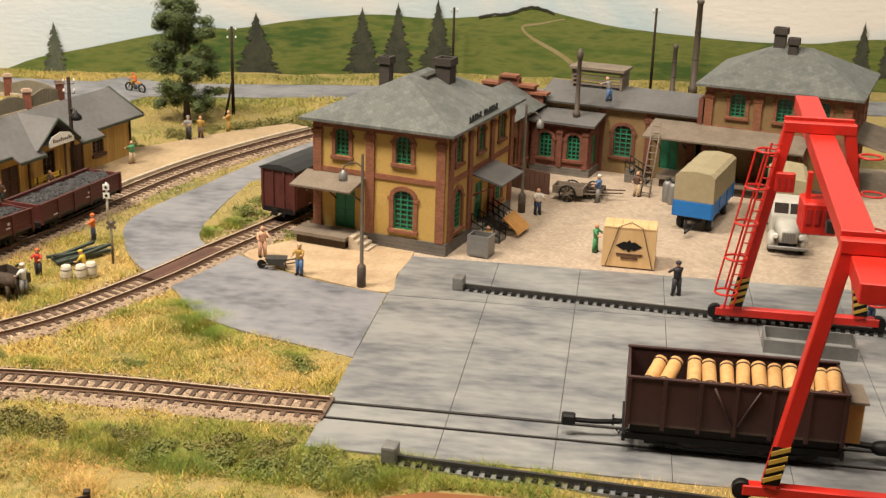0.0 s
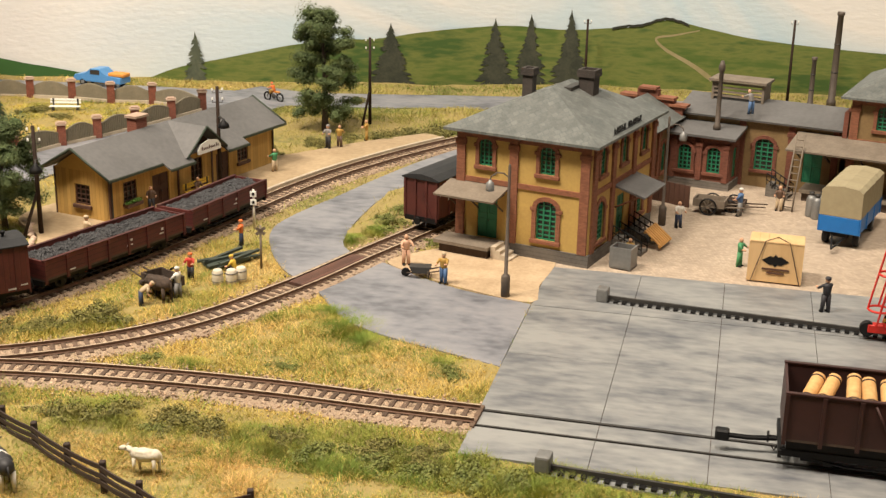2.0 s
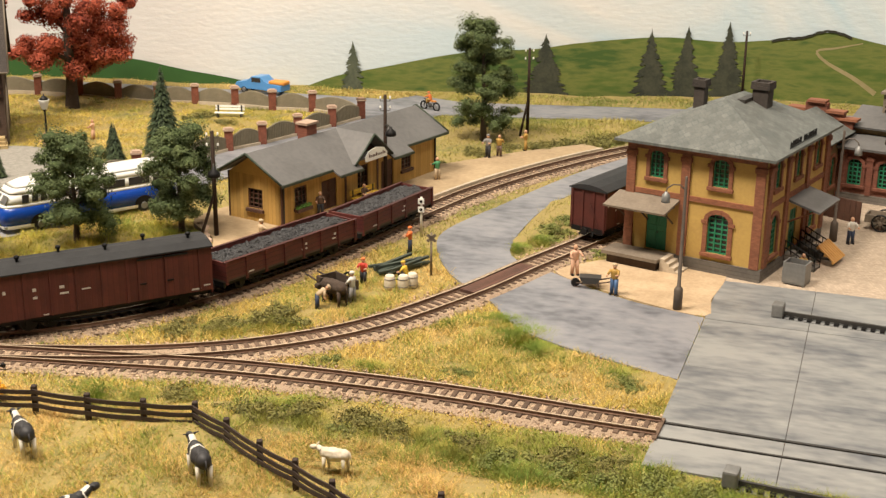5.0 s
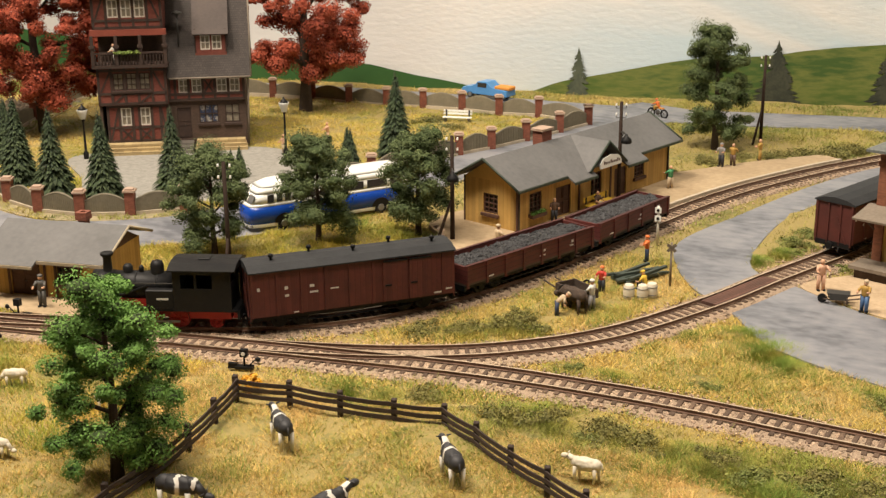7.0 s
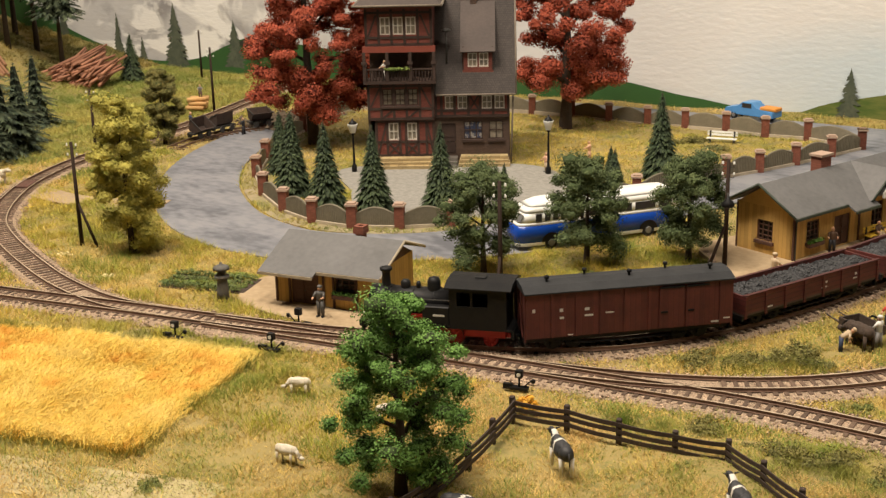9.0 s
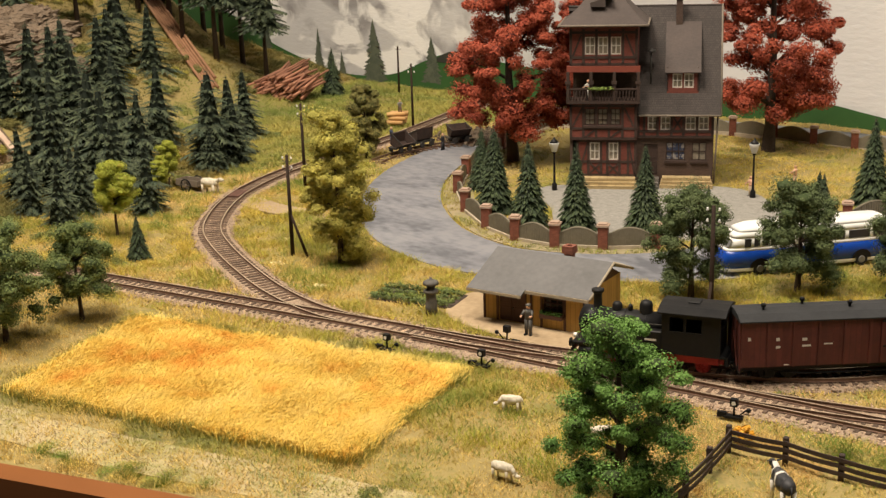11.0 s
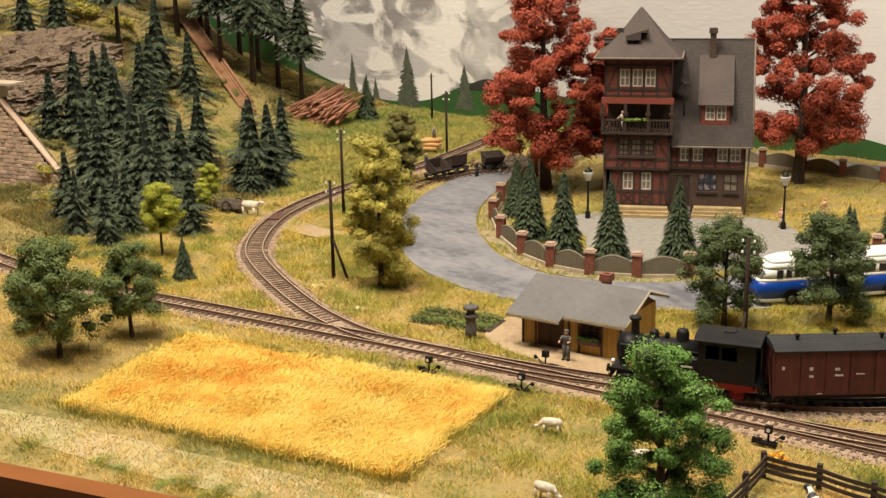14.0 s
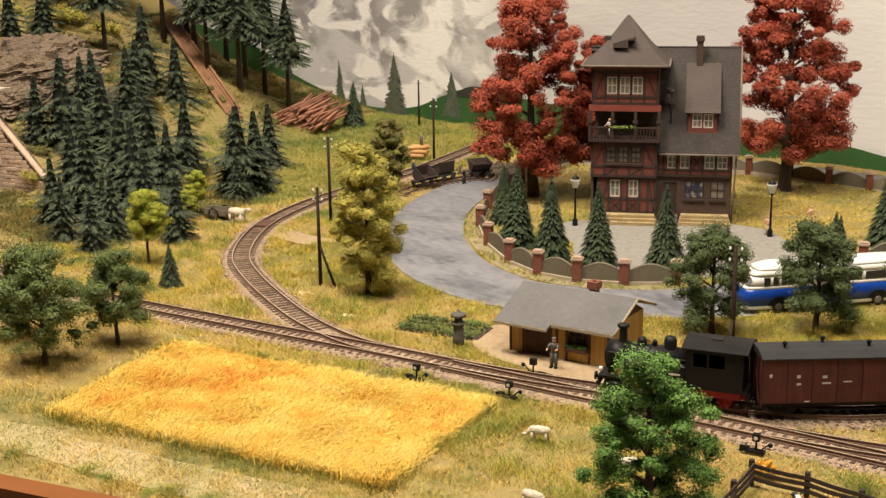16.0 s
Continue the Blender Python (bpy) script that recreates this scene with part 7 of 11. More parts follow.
blades("roadside_grass", p, on_ground(p), 0.4, 1.0, M["grass_olive"], "olive roadside grass before the painted hills", gr, 0.05)
p = meadow_points(45000, gr, -150, -110, 16, 62)
blades("meadow_grass", p, on_ground(p), 0.42, 1.2, M["grass_slope"], "olive grass beside the tunnel line", gr, 0.04)
p = meadow_points(14000, gr, -16, 6, 51, 55)
blades("green_grass", p, on_ground(p), 0.45, 1.1, M["grass_green"], "lush green grass beside the concrete slab", gr, 0.022)
vp = np.array(VERGE)
p = np.column_stack([gr.uniform(vp[:, 0].min(), vp[:, 0].max(), 90000), gr.uniform(vp[:, 1].min(), vp[:, 1].max(), 90000)])
p = p[inside(VERGE, p)]
p = p[np.array([noise.noise((a * 0.7, b * 0.7, 6.1)) for a, b in p]) > -0.12]
blades("verge_grass", p, np.full(len(p), 0.05), 0.34, 1.3, M["grass_olive"], "sparse olive grass on the street verge", gr, 0.03)
ring = []
for q0, q1 in zip(WHEAT, WHEAT[1:] + WHEAT[:1]):
    q0, q1 = np.array(q0), np.array(q1)
    d = (q1 - q0) / np.linalg.norm(q1 - q0)
    out = np.array([d[1], -d[0]])
    if np.dot(out, (q0 + q1) / 2 - np.mean(WHEAT, 0)) < 0:
        out = -out
    k = int(np.linalg.norm(q1 - q0) * 190)
    ring.append(q0 + np.outer(gr.rand(k), q1 - q0) + np.outer(np.abs(gr.normal(0.1, 0.45, k)) - 0.15, out))
p = np.vstack(ring)
p = p[near_track(p) > 2.1]
blades("field_margin_grass", p, on_ground(p), 0.62, 0.8, M["grass_margin"], "tall green grass along the corn field margin", gr, 0.026)
# the ripe corn field
u, v = gr.rand(140000), gr.rand(140000)
A, Bq, Cq, Dq = (np.array(q) for q in WHEAT)
pw = (A[None] * (1 - u[:, None]) + Dq[None] * u[:, None]) * (1 - v[:, None]) + (Bq[None] * (1 - u[:, None]) + Cq[None] * u[:, None]) * v[:, None]
pw = pw + gr.normal(0, 0.28, pw.shape)
n = len(pw)
wave = np.array([noise.noise((a * 0.25, b * 0.25, 4.0)) for a, b in pw])
h = (0.58 + 0.16 * wave) * gr.uniform(0.7, 1.15, n)
ang = 0.6 + 1.2 * wave + gr.normal(0, 1.1, n)
base = np.column_stack([pw, np.full(n, -0.05)])
bend = np.column_stack([np.cos(ang), np.sin(ang), np.zeros(n)]) * (h * gr.uniform(0.4, 1.5, n))[:, None]
a = gr.uniform(0, 6.283, n)
side = np.column_stack([np.cos(a), np.sin(a), np.zeros(n)]) * 0.021
mid = base + bend * 0.35 + np.column_stack([np.zeros((n, 2)), h * 0.75])
tip = base + bend + np.column_stack([np.zeros((n, 2)), h])
v4 = np.stack([base - side, base + side, mid + side * 0.9, mid - side * 0.9], 1)
v4[:, 2:] += 0
vv = np.concatenate([v4, tip[:, None]], 1).reshape(-1, 3)
i5 = 5 * np.arange(n)
tris = np.concatenate([np.stack([i5, i5 + 1, i5 + 2], 1), np.stack([i5, i5 + 2, i5 + 3], 1), np.stack([i5 + 3, i5 + 2, i5 + 4], 1)])
tagged(mesh_np("corn_field", vv, tris, M["wheat"]), "ripe golden corn field bending in waves", "corn field", kind="stuff")
bm = B()
prism(bm, WHEAT, -0.4, 0.12)
tagged(part("field_soil", bm, material("stubble_soil", (0.55, 0.37, 0.08), (0.42, 0.26, 0.06), 60, 0.95, 0.6)), "golden stubble soil under the corn", "ground", kind="structure")

# ---- concrete yard slab with its rails ----
slab = thing("concrete_slab", 0, 0, 0, 0, "grey stained concrete yard slab with sunken rails", "pavement", kind="structure")
xs = [-5.5, 0.5, 5.8, 11.1, 16.4, 21.7, 27.0, 32.3, 37.6, 46]
ys = [54.6, 57.55, 59.55, 67.0, 74.6, 82.0]
for i, (x0, x1) in enumerate(zip(xs, xs[1:])):
    for j, (y0, y1) in enumerate(zip(ys, ys[1:])):
        bm = B()
        g = 0.016
        if j == 1:
            box(bm, x0 + g * (i > 0), x1 - g, y0 + 0.28, y1 - 0.28, -0.3, 0.06)
        else:
            box(bm, x0 + g * (i > 0), x1 - g, y0 + g, y1 - g, -0.3, 0.08 + 0.006 * ((i * 3 + j * 5) % 3))
        part("slab_panel", bm, M["slab"], slab)
bm = B()
box(bm, -5.45, 45.9, 54.65, 81.95, -0.35, 0.0)
part("slab_bed", bm, M["dark_wood"], slab)
for y in (57.7, 59.4):
    bm = B()
    box(bm, -5.5, 46, y - 0.06, y + 0.06, 0.0, 0.11)
    part("sunken_rail", bm, M["dark_metal"], slab, "worn sunken rail")
    bm = B()
    s = 0.2 if y < 58 else -0.2
    box(bm, -5.5, 46, y + s - 0.06, y + s + 0.06, 0.0, 0.05)
    part("check_rail", bm, M["rail"], slab)


def crane_track(x0, y0, x1, y1, label):
    ln, ang = math.hypot(x1 - x0, y1 - y0), math.degrees(math.atan2(y1 - y0, x1 - x0))
    t = thing("crane_track", x0, y0, 0.09, ang, label, "crane track", "crane tracks")
    bm = B()
    box(bm, 0, ln, -0.42, 0.42, -0.3, 0.03)
    part("strip", bm, M["slab"], t)
    first = None
    for k in range(int(ln / 0.52)):
        if first is None:
            bm = B()
            box(bm, 0, 0.26, -0.4, 0.4, 0.0, 0.14)
            first = part("short_sleeper", bm, M["black_paint"], t)
            first.matrix_basis = at(0.2, 0, 0)
        else:
            share(first, "short_sleeper", t, at(0.2 + 0.52 * k, 0, 0))
    bm = B()
    box(bm, 0, ln, -0.08, 0.08, 0.14, 0.36)
    part("rail", bm, M["dark_metal"], t)
    bm = B()
    box(bm, -0.35, 0.35, -0.45, 0.45, 0, 0.85)
    soften(bm, 0.12, 2)
    part("buffer_stop", bm, M["metal"], t, "grey cast buffer stop")
    return t


crane_track(-1.4, 76.6, 45, 72.6, "dark crane rail on short sleepers with a buffer stop")
crane_track(-1.4, 54.0, 45, 50.6, "dark crane rail on short sleepers beside the grass")

# ---- rolling stock ----
s_track = np.r_[0, np.cumsum(np.linalg.norm(np.diff(TRACK_A, axis=0), axis=1))]


def on_track(line, s):
    ss = np.r_[0, np.cumsum(np.linalg.norm(np.diff(line, axis=0), axis=1))]
    return np.array([np.interp(s, ss, line[:, 0]), np.interp(s, ss, line[:, 1])])


def arc_at(line, x, y):
    ss = np.r_[0, np.cumsum(np.linalg.norm(np.diff(line, axis=0), axis=1))]
    return ss[np.argmin(np.hypot(line[:, 0] - x, line[:, 1] - y))]


def vehicle(name, line, s, base, label, category, z=0.42, flip=1):
    a, b = on_track(line, s - base / 2), on_track(line, s + base / 2)
    m = (a + b) / 2
    return thing(name, m[0], m[1], z, math.degrees(math.atan2(*(flip * (b - a))[::-1])), label, category)


def wheel(parent, x, y, r, mat, spokes=0, label=""):
    bm = B()
    s = 1 if y > 0 else -1
    cyl(bm, (x, y - 0.07 * s, r), (x, y + 0.09 * s, r), r * 0.94, r * 0.94, 16)
    cyl(bm, (x, y - 0.12 * s, r), (x, y - 0.07 * s, r), r * 1.08, r * 1.08, 16)
    cyl(bm, (x, y + 0.09 * s, r), (x, y + 0.14 * s, r), r * 0.3, r * 0.25, 8)
    for k in range(spokes):
        a = 6.283 * k / spokes
        cyl(bm, (x + math.cos(a) * r * 0.2, y + 0.1 * s, r + math.sin(a) * r * 0.2), (x + math.cos(a) * r * 0.85, y + 0.1 * s, r + math.sin(a) * r * 0.85), 0.05, 0.05, 5)
    w = part("wheel", bm, mat, parent, label)
    bm = B()
    turned(bm, [(r * 0.8, 0), (r * 0.96, 0.0), (r * 0.96, 0.06), (r * 0.8, 0.06)], 16)
    bmesh.ops.transform(bm, matrix=Matrix.Translation((x, y + 0.02 * s, r)) @ Matrix.Rotation(radians(-90 * s), 4, "X"), verts=bm.verts)
    part("tyre", bm, M["dark_metal"], w)


def couplers(parent, x, s):
    """Centre buffer, hook and hoses at one end."""
    bm = B()
    cyl(bm, (x, 0, 0.75), (x + 0.45 * s, 0, 0.75), 0.1, 0.1, 7)
    cyl(bm, (x + 0.45 * s, 0, 0.75), (x + 0.55 * s, 0, 0.75), 0.28, 0.26, 10)
    tube(bm, [(x, 0.5, 0.7), (x + 0.2 * s, 0.52, 0.35), (x + 0.35 * s, 0.45, 0.55)], 0.05, 5)
    tube(bm, [(x, -0.5, 0.7), (x + 0.2 * s, -0.52, 0.35), (x + 0.35 * s, -0.45, 0.55)], 0.05, 5)
    part("coupler", bm, M["black_paint"], parent)


def underframe(parent, ln, wd, axles, r=0.5):
    bm = B()
    for s in (-1, 1):
        box(bm, -ln / 2, ln / 2, s * (wd / 2 - 0.35) - 0.06, s * (wd / 2 - 0.35) + 0.06, 0.62, 0.95)
    for s in (-1, 1):
        box(bm, s * ln / 2 - 0.08, s * ln / 2 + 0.08, -wd / 2 + 0.1, wd / 2 - 0.1, 0.6, 0.95)
    part("underframe", bm, M["black_paint"], parent)
    for x in axles:
        for s in (-1, 1):
            wheel(parent, x, s * (GAUGE / 2 + 0.02), r, M["black_paint"])
            bm = B()
            box(bm, x - 0.2, x + 0.2, s * (wd / 2 - 0.45) - 0.1, s * (wd / 2 - 0.45) + 0.1, r - 0.2, r + 0.18)
            for d in (-1, 1):
                cyl(bm, (x, s * (wd / 2 - 0.38), r + 0.15), (x + d * 0.55, s * (wd / 2 - 0.38), 0.72), 0.05, 0.05, 5)
            part("axle_box", bm, M["black_paint"], parent)
        bm = B()
        cyl(bm, (x, -0.8, r), (x, 0.8, r), 0.08, 0.08, 7)
        part("axle", bm, M["black_paint"], parent)
    bm = B()
    tube(bm, [(-ln * 0.35, wd / 2 - 0.3, 0.62), (-ln * 0.2, wd / 2 - 0.3, 0.38), (ln * 0.2, wd / 2 - 0.3, 0.38), (ln * 0.35, wd / 2 - 0.3, 0.62)], 0.05, 5)
    tube(bm, [(-ln * 0.35, -wd / 2 + 0.3, 0.62), (-ln * 0.2, -wd / 2 + 0.3, 0.38), (ln * 0.2, -wd / 2 + 0.3, 0.38), (ln * 0.35, -wd / 2 + 0.3, 0.62)], 0.05, 5)
    part("truss_rod", bm, M["black_paint"], parent)


def lettering(parent, y, rows, out):
    """White wagon data, not legible, as plain bars on a side."""
    bm = B()
    for x0, x1, z0, z1 in rows:
        a, b = sorted((y, y + out))
        box(bm, x0, x1, a, b, z0, z1)
    part("side_lettering", bm, M["lettering"], parent)


def coal_heap(parent, ln, wd, z, seed):
    nx, ny = 40, 12
    xs_, ys_ = np.linspace(-ln / 2, ln / 2, nx), np.linspace(-wd / 2, wd / 2, ny)
    v = [(x, y, z + 0.30 * math.cos(y / wd * 2.6) * (0.75 + 0.25 * math.cos(x / ln * 3.0)) + 0.22 * noise.noise((x * 1.7, y * 1.7, seed))) for y in ys_ for x in xs_]
    f = [(j * nx + i, j * nx + i + 1, (j + 1) * nx + i + 1, (j + 1) * nx + i) for j in range(ny - 1) for i in range(nx - 1)]
    heap = mesh_np("coal_load", np.array(v), np.array(f), M["coal"], parent, "heap of black coal")
    n = 1500
    r = np.random.RandomState(seed)
    x, y = r.uniform(-ln / 2, ln / 2, n), r.uniform(-wd / 2, wd / 2, n)
    zz = [z + 0.30 * math.cos(b / wd * 2.6) * (0.75 + 0.25 * math.cos(a / ln * 3.0)) + 0.22 * noise.noise((a * 1.7, b * 1.7, seed)) for a, b in zip(x, y)]
    st = loose_stones("coal_rubble", np.column_stack([x, y, zz]), 0.10, M["coal"], "", "")
    st.parent = parent
    for k in ("kind", "category", "label"):
        if k in st:
            del st[k]
    tagged(st, "loose coal lumps", kind="stuff")


def open_wagon(name, line, s, ln, side_h, label, mat, load="coal", wd=2.8, z0=0.95):
    w = vehicle(name, line, s, ln * 0.6, label, "goods wagon")
    z1 = z0 + side_h
    bm = B()
    box(bm, -ln / 2, ln / 2, -wd / 2, wd / 2, z0, z0 + 0.12)
    part("floor", bm, M["dark_wood"], w)
    for s_ in (-1, 1):
        bm = B()
        a, b = sorted((s_ * wd / 2, s_ * (wd / 2 - 0.12)))
        box(bm, -ln / 2, ln / 2, a, b, z0 + 0.12, z1)
        sd = part("side_panel", bm, mat, w)
        n = max(4, int(ln / 1.6))
        for k in range(n + 1):
            x = -ln / 2 + 0.1 + (ln - 0.2) * k / n
            bm = B()
            a, b = sorted((s_ * wd / 2, s_ * (wd / 2 + 0.09)))
            box(bm, x - 0.09, x + 0.09, a, b, z0 - 0.15, z1 - 0.02)
            part("stanchion", bm, mat, sd)
        bm = B()
        a, b = sorted((s_ * (wd / 2 + 0.06), s_ * (wd / 2 - 0.16)))
        box(bm, -ln / 2 - 0.03, ln / 2 + 0.03, a, b, z1, z1 + 0.07)
        part("top_rail", bm, mat, sd)
        if load:
            lettering(sd, s_ * wd / 2, [(-ln * 0.33, -ln * 0.33 + 0.2, z0 + side_h * 0.55, z0 + side_h * 0.68), (-ln * 0.33, -ln * 0.33 + 0.35, z0 + side_h * 0.36, z0 + side_h * 0.43), (-ln * 0.1, -ln * 0.1 + 0.28, z0 + side_h * 0.55, z0 + side_h * 0.66), (-ln * 0.1, -ln * 0.1 + 0.5, z0 + side_h * 0.32, z0 + side_h * 0.39), (ln * 0.3, ln * 0.3 + 0.5, z0 + 0.18, z0 + 0.26)], s_ * 0.015)
    for s_ in (-1, 1):
        bm = B()
        a, b = sorted((s_ * ln / 2, s_ * (ln / 2 - 0.12)))
        box(bm, a, b, -wd / 2 + 0.12, wd / 2 - 0.12, z0 + 0.12, z1)
        part("end_panel", bm, mat, w)
        couplers(w, s_ * ln / 2, s_)
    underframe(w, ln, wd, (-ln * 0.36, -ln * 0.24, ln * 0.24, ln * 0.36) if ln > 11 else (-ln * 0.28, ln * 0.28))
    if load == "coal":
        coal_heap(w, ln - 0.3, wd - 0.3, z1 - 0.32, int(ln * 10))
    return w


def boxcar(name, line, s, ln, label, wd=2.8, h=2.75, flip=1, vents=5):
    w = vehicle(name, line, s, ln * 0.6, label, "goods van", flip=flip)
    z0, z1 = 0.95, 0.95 + h
    bm = B()
    box(bm, -ln / 2, ln / 2, -wd / 2, wd / 2, z0, z1)
    body = part("body", bm, M["wagon_van"], w)
    for s_ in (-1, 1):
        for x in np.arange(-ln / 2 + 0.08, ln / 2, 1.45):
            bm = B()
            a, b = sorted((s_ * wd / 2, s_ * (wd / 2 + 0.07)))
            box(bm, x - 0.06, x + 0.06, a, b, z0, z1)
            part("stanchion", bm, M["wagon_van"], body)
        for x0 in ((ln * 0.14, ln * 0.14 + 1.5), (ln * 0.14 + 1.62, ln * 0.14 + 3.0)):
            bm = B()
            a, b = sorted((s_ * wd / 2, s_ * (wd / 2 + 0.12)))
            box(bm, x0[0], x0[1], a, b, z0 + 0.05, z1 - 0.25)
            dr = part("sliding_door", bm, M["wagon_van"], body)
            bm = B()
            a, b = sorted((s_ * (wd / 2 + 0.12), s_ * (wd / 2 + 0.16)))
            box(bm, x0[0], x0[1], a, b, z1 - 0.26, z1 - 0.16)
            box(bm, x0[0] + 0.1, x0[0] + 0.5, a, b, z0 + 1.0, z0 + 1.1)
            part("door_rail", bm, M["black_paint"], dr)
        lettering(body, s_ * wd / 2, [(-ln * 0.34, -ln * 0.34 + 0.2, z0 + h * 0.56, z0 + h * 0.63), (-ln * 0.34, -ln * 0.34 + 0.25, z0 + h * 0.40, z0 + h * 0.45), (-ln * 0.22, -ln * 0.22 + 0.28, z0 + h * 0.55, z0 + h * 0.61), (-ln * 0.22, -ln * 0.22 + 0.5, z0 + h * 0.42, z0 + h * 0.46), (ln * 0.40, ln * 0.40 + 0.6, z0 + 0.12, z0 + 0.22), (ln * 0.46, ln * 0.46 + 0.4, z0 + 0.3, z0 + 0.38), (-ln * 0.30, -ln * 0.30 + 0.3, z0 + 0.06, z0 + 0.12), (-ln * 0.12, -ln * 0.12 + 0.5, z0 + h * 0.45, z0 + h * 0.48), (-ln * 0.47, -ln * 0.47 + 0.16, z0 + 1.6, z0 + 1.8)], s_ * 0.012)
    bm = B()
    prof = [(-wd / 2 - 0.15, z1 - 0.05), (-wd / 2 - 0.15, z1 + 0.03), (-wd * 0.3, z1 + 0.27), (0, z1 + 0.36), (wd * 0.3, z1 + 0.27), (wd / 2 + 0.15, z1 + 0.03), (wd / 2 + 0.15, z1 - 0.05)]
    upright(bm, prof, -ln / 2 - 0.12, ln / 2 + 0.12, 0, Matrix.Rotation(radians(90), 4, "Z"))
    roof = part("roof", bm, M["grey_roof"], w, "arched dark grey roof")
    for k in range(vents):
        x = -ln / 2 + ln * (k + 0.6) / vents
        bm = B()
        turned(bm, [(0.08, 0), (0.08, 0.25), (0.16, 0.27), (0.14, 0.42), (0.05, 0.46)], 8, 0, (x, 0.55 if k % 2 else -0.3, z1 + 0.25))
        part("roof_vent", bm, M["black_paint"], roof)
    for s_ in (-1, 1):
        bm = B()
        for y in (-wd / 2 + 0.1, -0.45, 0.45, wd / 2 - 0.1):
            a, b = sorted((s_ * ln / 2, s_ * (ln / 2 + 0.08)))
            box(bm, a, b, y - 0.07, y + 0.07, z0 - 0.2, z1)
        tube(bm, [(s_ * (ln / 2 + 0.12), -1.0, z0), (s_ * (ln / 2 + 0.12), -0.2, z1 - 0.9)], 0.04, 5)
        part("end_frame", bm, M["wagon_van"], body)
        couplers(w, s_ * ln / 2, s_)
    underframe(w, ln, wd, (-ln * 0.36, -ln * 0.26, ln * 0.26, ln * 0.36) if ln > 11 else (-ln * 0.28, ln * 0.28))
    return w


def locomotive(line, s, label):
    lo = vehicle("steam_locomotive", line, s, 4.0, label, "locomotive")
    k, rd = M["black_paint"], M["loco_red"]
    bm = B()
    box(bm, -4.5, 4.3, -0.55, 0.55, 0.55, 1.19)
    box(bm, 0.8, 3.5, -0.85, 0.85, 1.33, 1.75)
    box(bm, -4.2, -1.8, -1.25, 1.25, 0.75, 1.19)
    part("frame", bm, rd, lo, "red painted frame")
    bm = B()
    box(bm, -4.7, 4.4, -1.4, 1.4, 1.2, 1.32)
    box(bm, -4.75, -4.6, -1.4, 1.4, 0.75, 1.32)
    part("footplate", bm, k, lo)
    bm = B()
    box(bm, 4.4, 4.52, -1.35, 1.35, 0.7, 1.3)
    part("buffer_beam", bm, k, lo, "black buffer beam")
    bm = B()
    cyl(bm, (-1.0, 0, 2.3), (4.1, 0, 2.3), 0.88, 0.88, 20)
    cyl(bm, (3.0, 0, 2.3), (4.15, 0, 2.3), 0.93, 0.93, 20)
    for x in (0.2, 1.5, 2.9):
        cyl(bm, (x, 0, 2.3), (x + 0.08, 0, 2.3), 0.91, 0.91, 20)
    boiler = part("boiler", bm, k, lo, "round black boiler")
    bm = B()
    turned(bm, [(0.8, 0), (0.78, 0.08), (0.55, 0.18), (0.2, 0.24), (0.08, 0.34)], 18)
    bmesh.ops.transform(bm, matrix=Matrix.Translation((4.15, 0, 2.3)) @ Matrix.Rotation(radians(90), 4, "Y"), verts=bm.verts)
    part("smokebox_door", bm, k, boiler)
    for nm, x, prof in (("chimney", 3.3, [(0.36, 3.0), (0.27, 3.15), (0.25, 4.0), (0.3, 4.1), (0.38, 4.15), (0.38, 4.3), (0.26, 4.34)]), ("steam_dome", 0.35, [(0.42, 3.0), (0.4, 3.1), (0.4, 3.6), (0.3, 3.82), (0.1, 3.9)]), ("sand_dome", 2.1, [(0.32, 3.05), (0.3, 3.15), (0.3, 3.45), (0.2, 3.6), (0.06, 3.64)]), ("generator", 1.3, [(0.15, 3.1), (0.15, 3.4), (0.08, 3.55)])):
        bm = B()
        turned(bm, prof, 14, 0, (x, 0, 0))
        part(nm, bm, k, boiler)
    for s_ in (-1, 1):
        bm = B()
        a, b = sorted((s_ * 0.85, s_ * 1.4))
        box(bm, -0.9, 0.75, a, b, 1.32, 2.5)
        soften(bm, 0.06)
        tk = part("side_tank", bm, k, lo, "black side water tank")
        lettering(tk, s_ * 1.4, [(-0.6, 0.1, 1.9, 2.02)], s_ * 0.015)
        bm = B()
        box(bm, -0.9, 0.7, *sorted((s_ * 1.41, s_ * 1.43)), 1.36, 1.42)
        part("tank_rivets", bm, k, tk)
        for x, r in ((2.4, 0.62), (0.7, 0.62), (-1.0, 0.62), (-3.2, 0.42)):
            wheel(lo, x, s_ * (GAUGE / 2 + 0.02), r, rd, 8, "red spoked wheel")
        bm = B()
        cyl(bm, (3.0, s_ * 1.15, 0.75), (4.1, s_ * 1.15, 0.75), 0.34, 0.34, 12)
        box(bm, 3.0, 4.1, *sorted((s_ * 0.9, s_ * 1.3)), 0.95, 1.2)
        part("cylinder", bm, k, lo)
        bm = B()
        box(bm, -1.1, 2.5, *sorted((s_ * 1.05, s_ * 1.12)), 0.42, 0.55)
        cyl(bm, (3.0, s_ * 1.2, 0.75), (0.7, s_ * 1.2, 0.5), 0.05, 0.05, 6)
        cyl(bm, (2.6, s_ * 1.25, 1.1), (1.2, s_ * 1.25, 0.95), 0.05, 0.05, 6)
        part("coupling_rod", bm, M["metal"], lo, "dull steel rods")
        bm = B()
        turned(bm, [(0.13, 0), (0.15, 0.05), (0.15, 0.2), (0.11, 0.22)], 10)
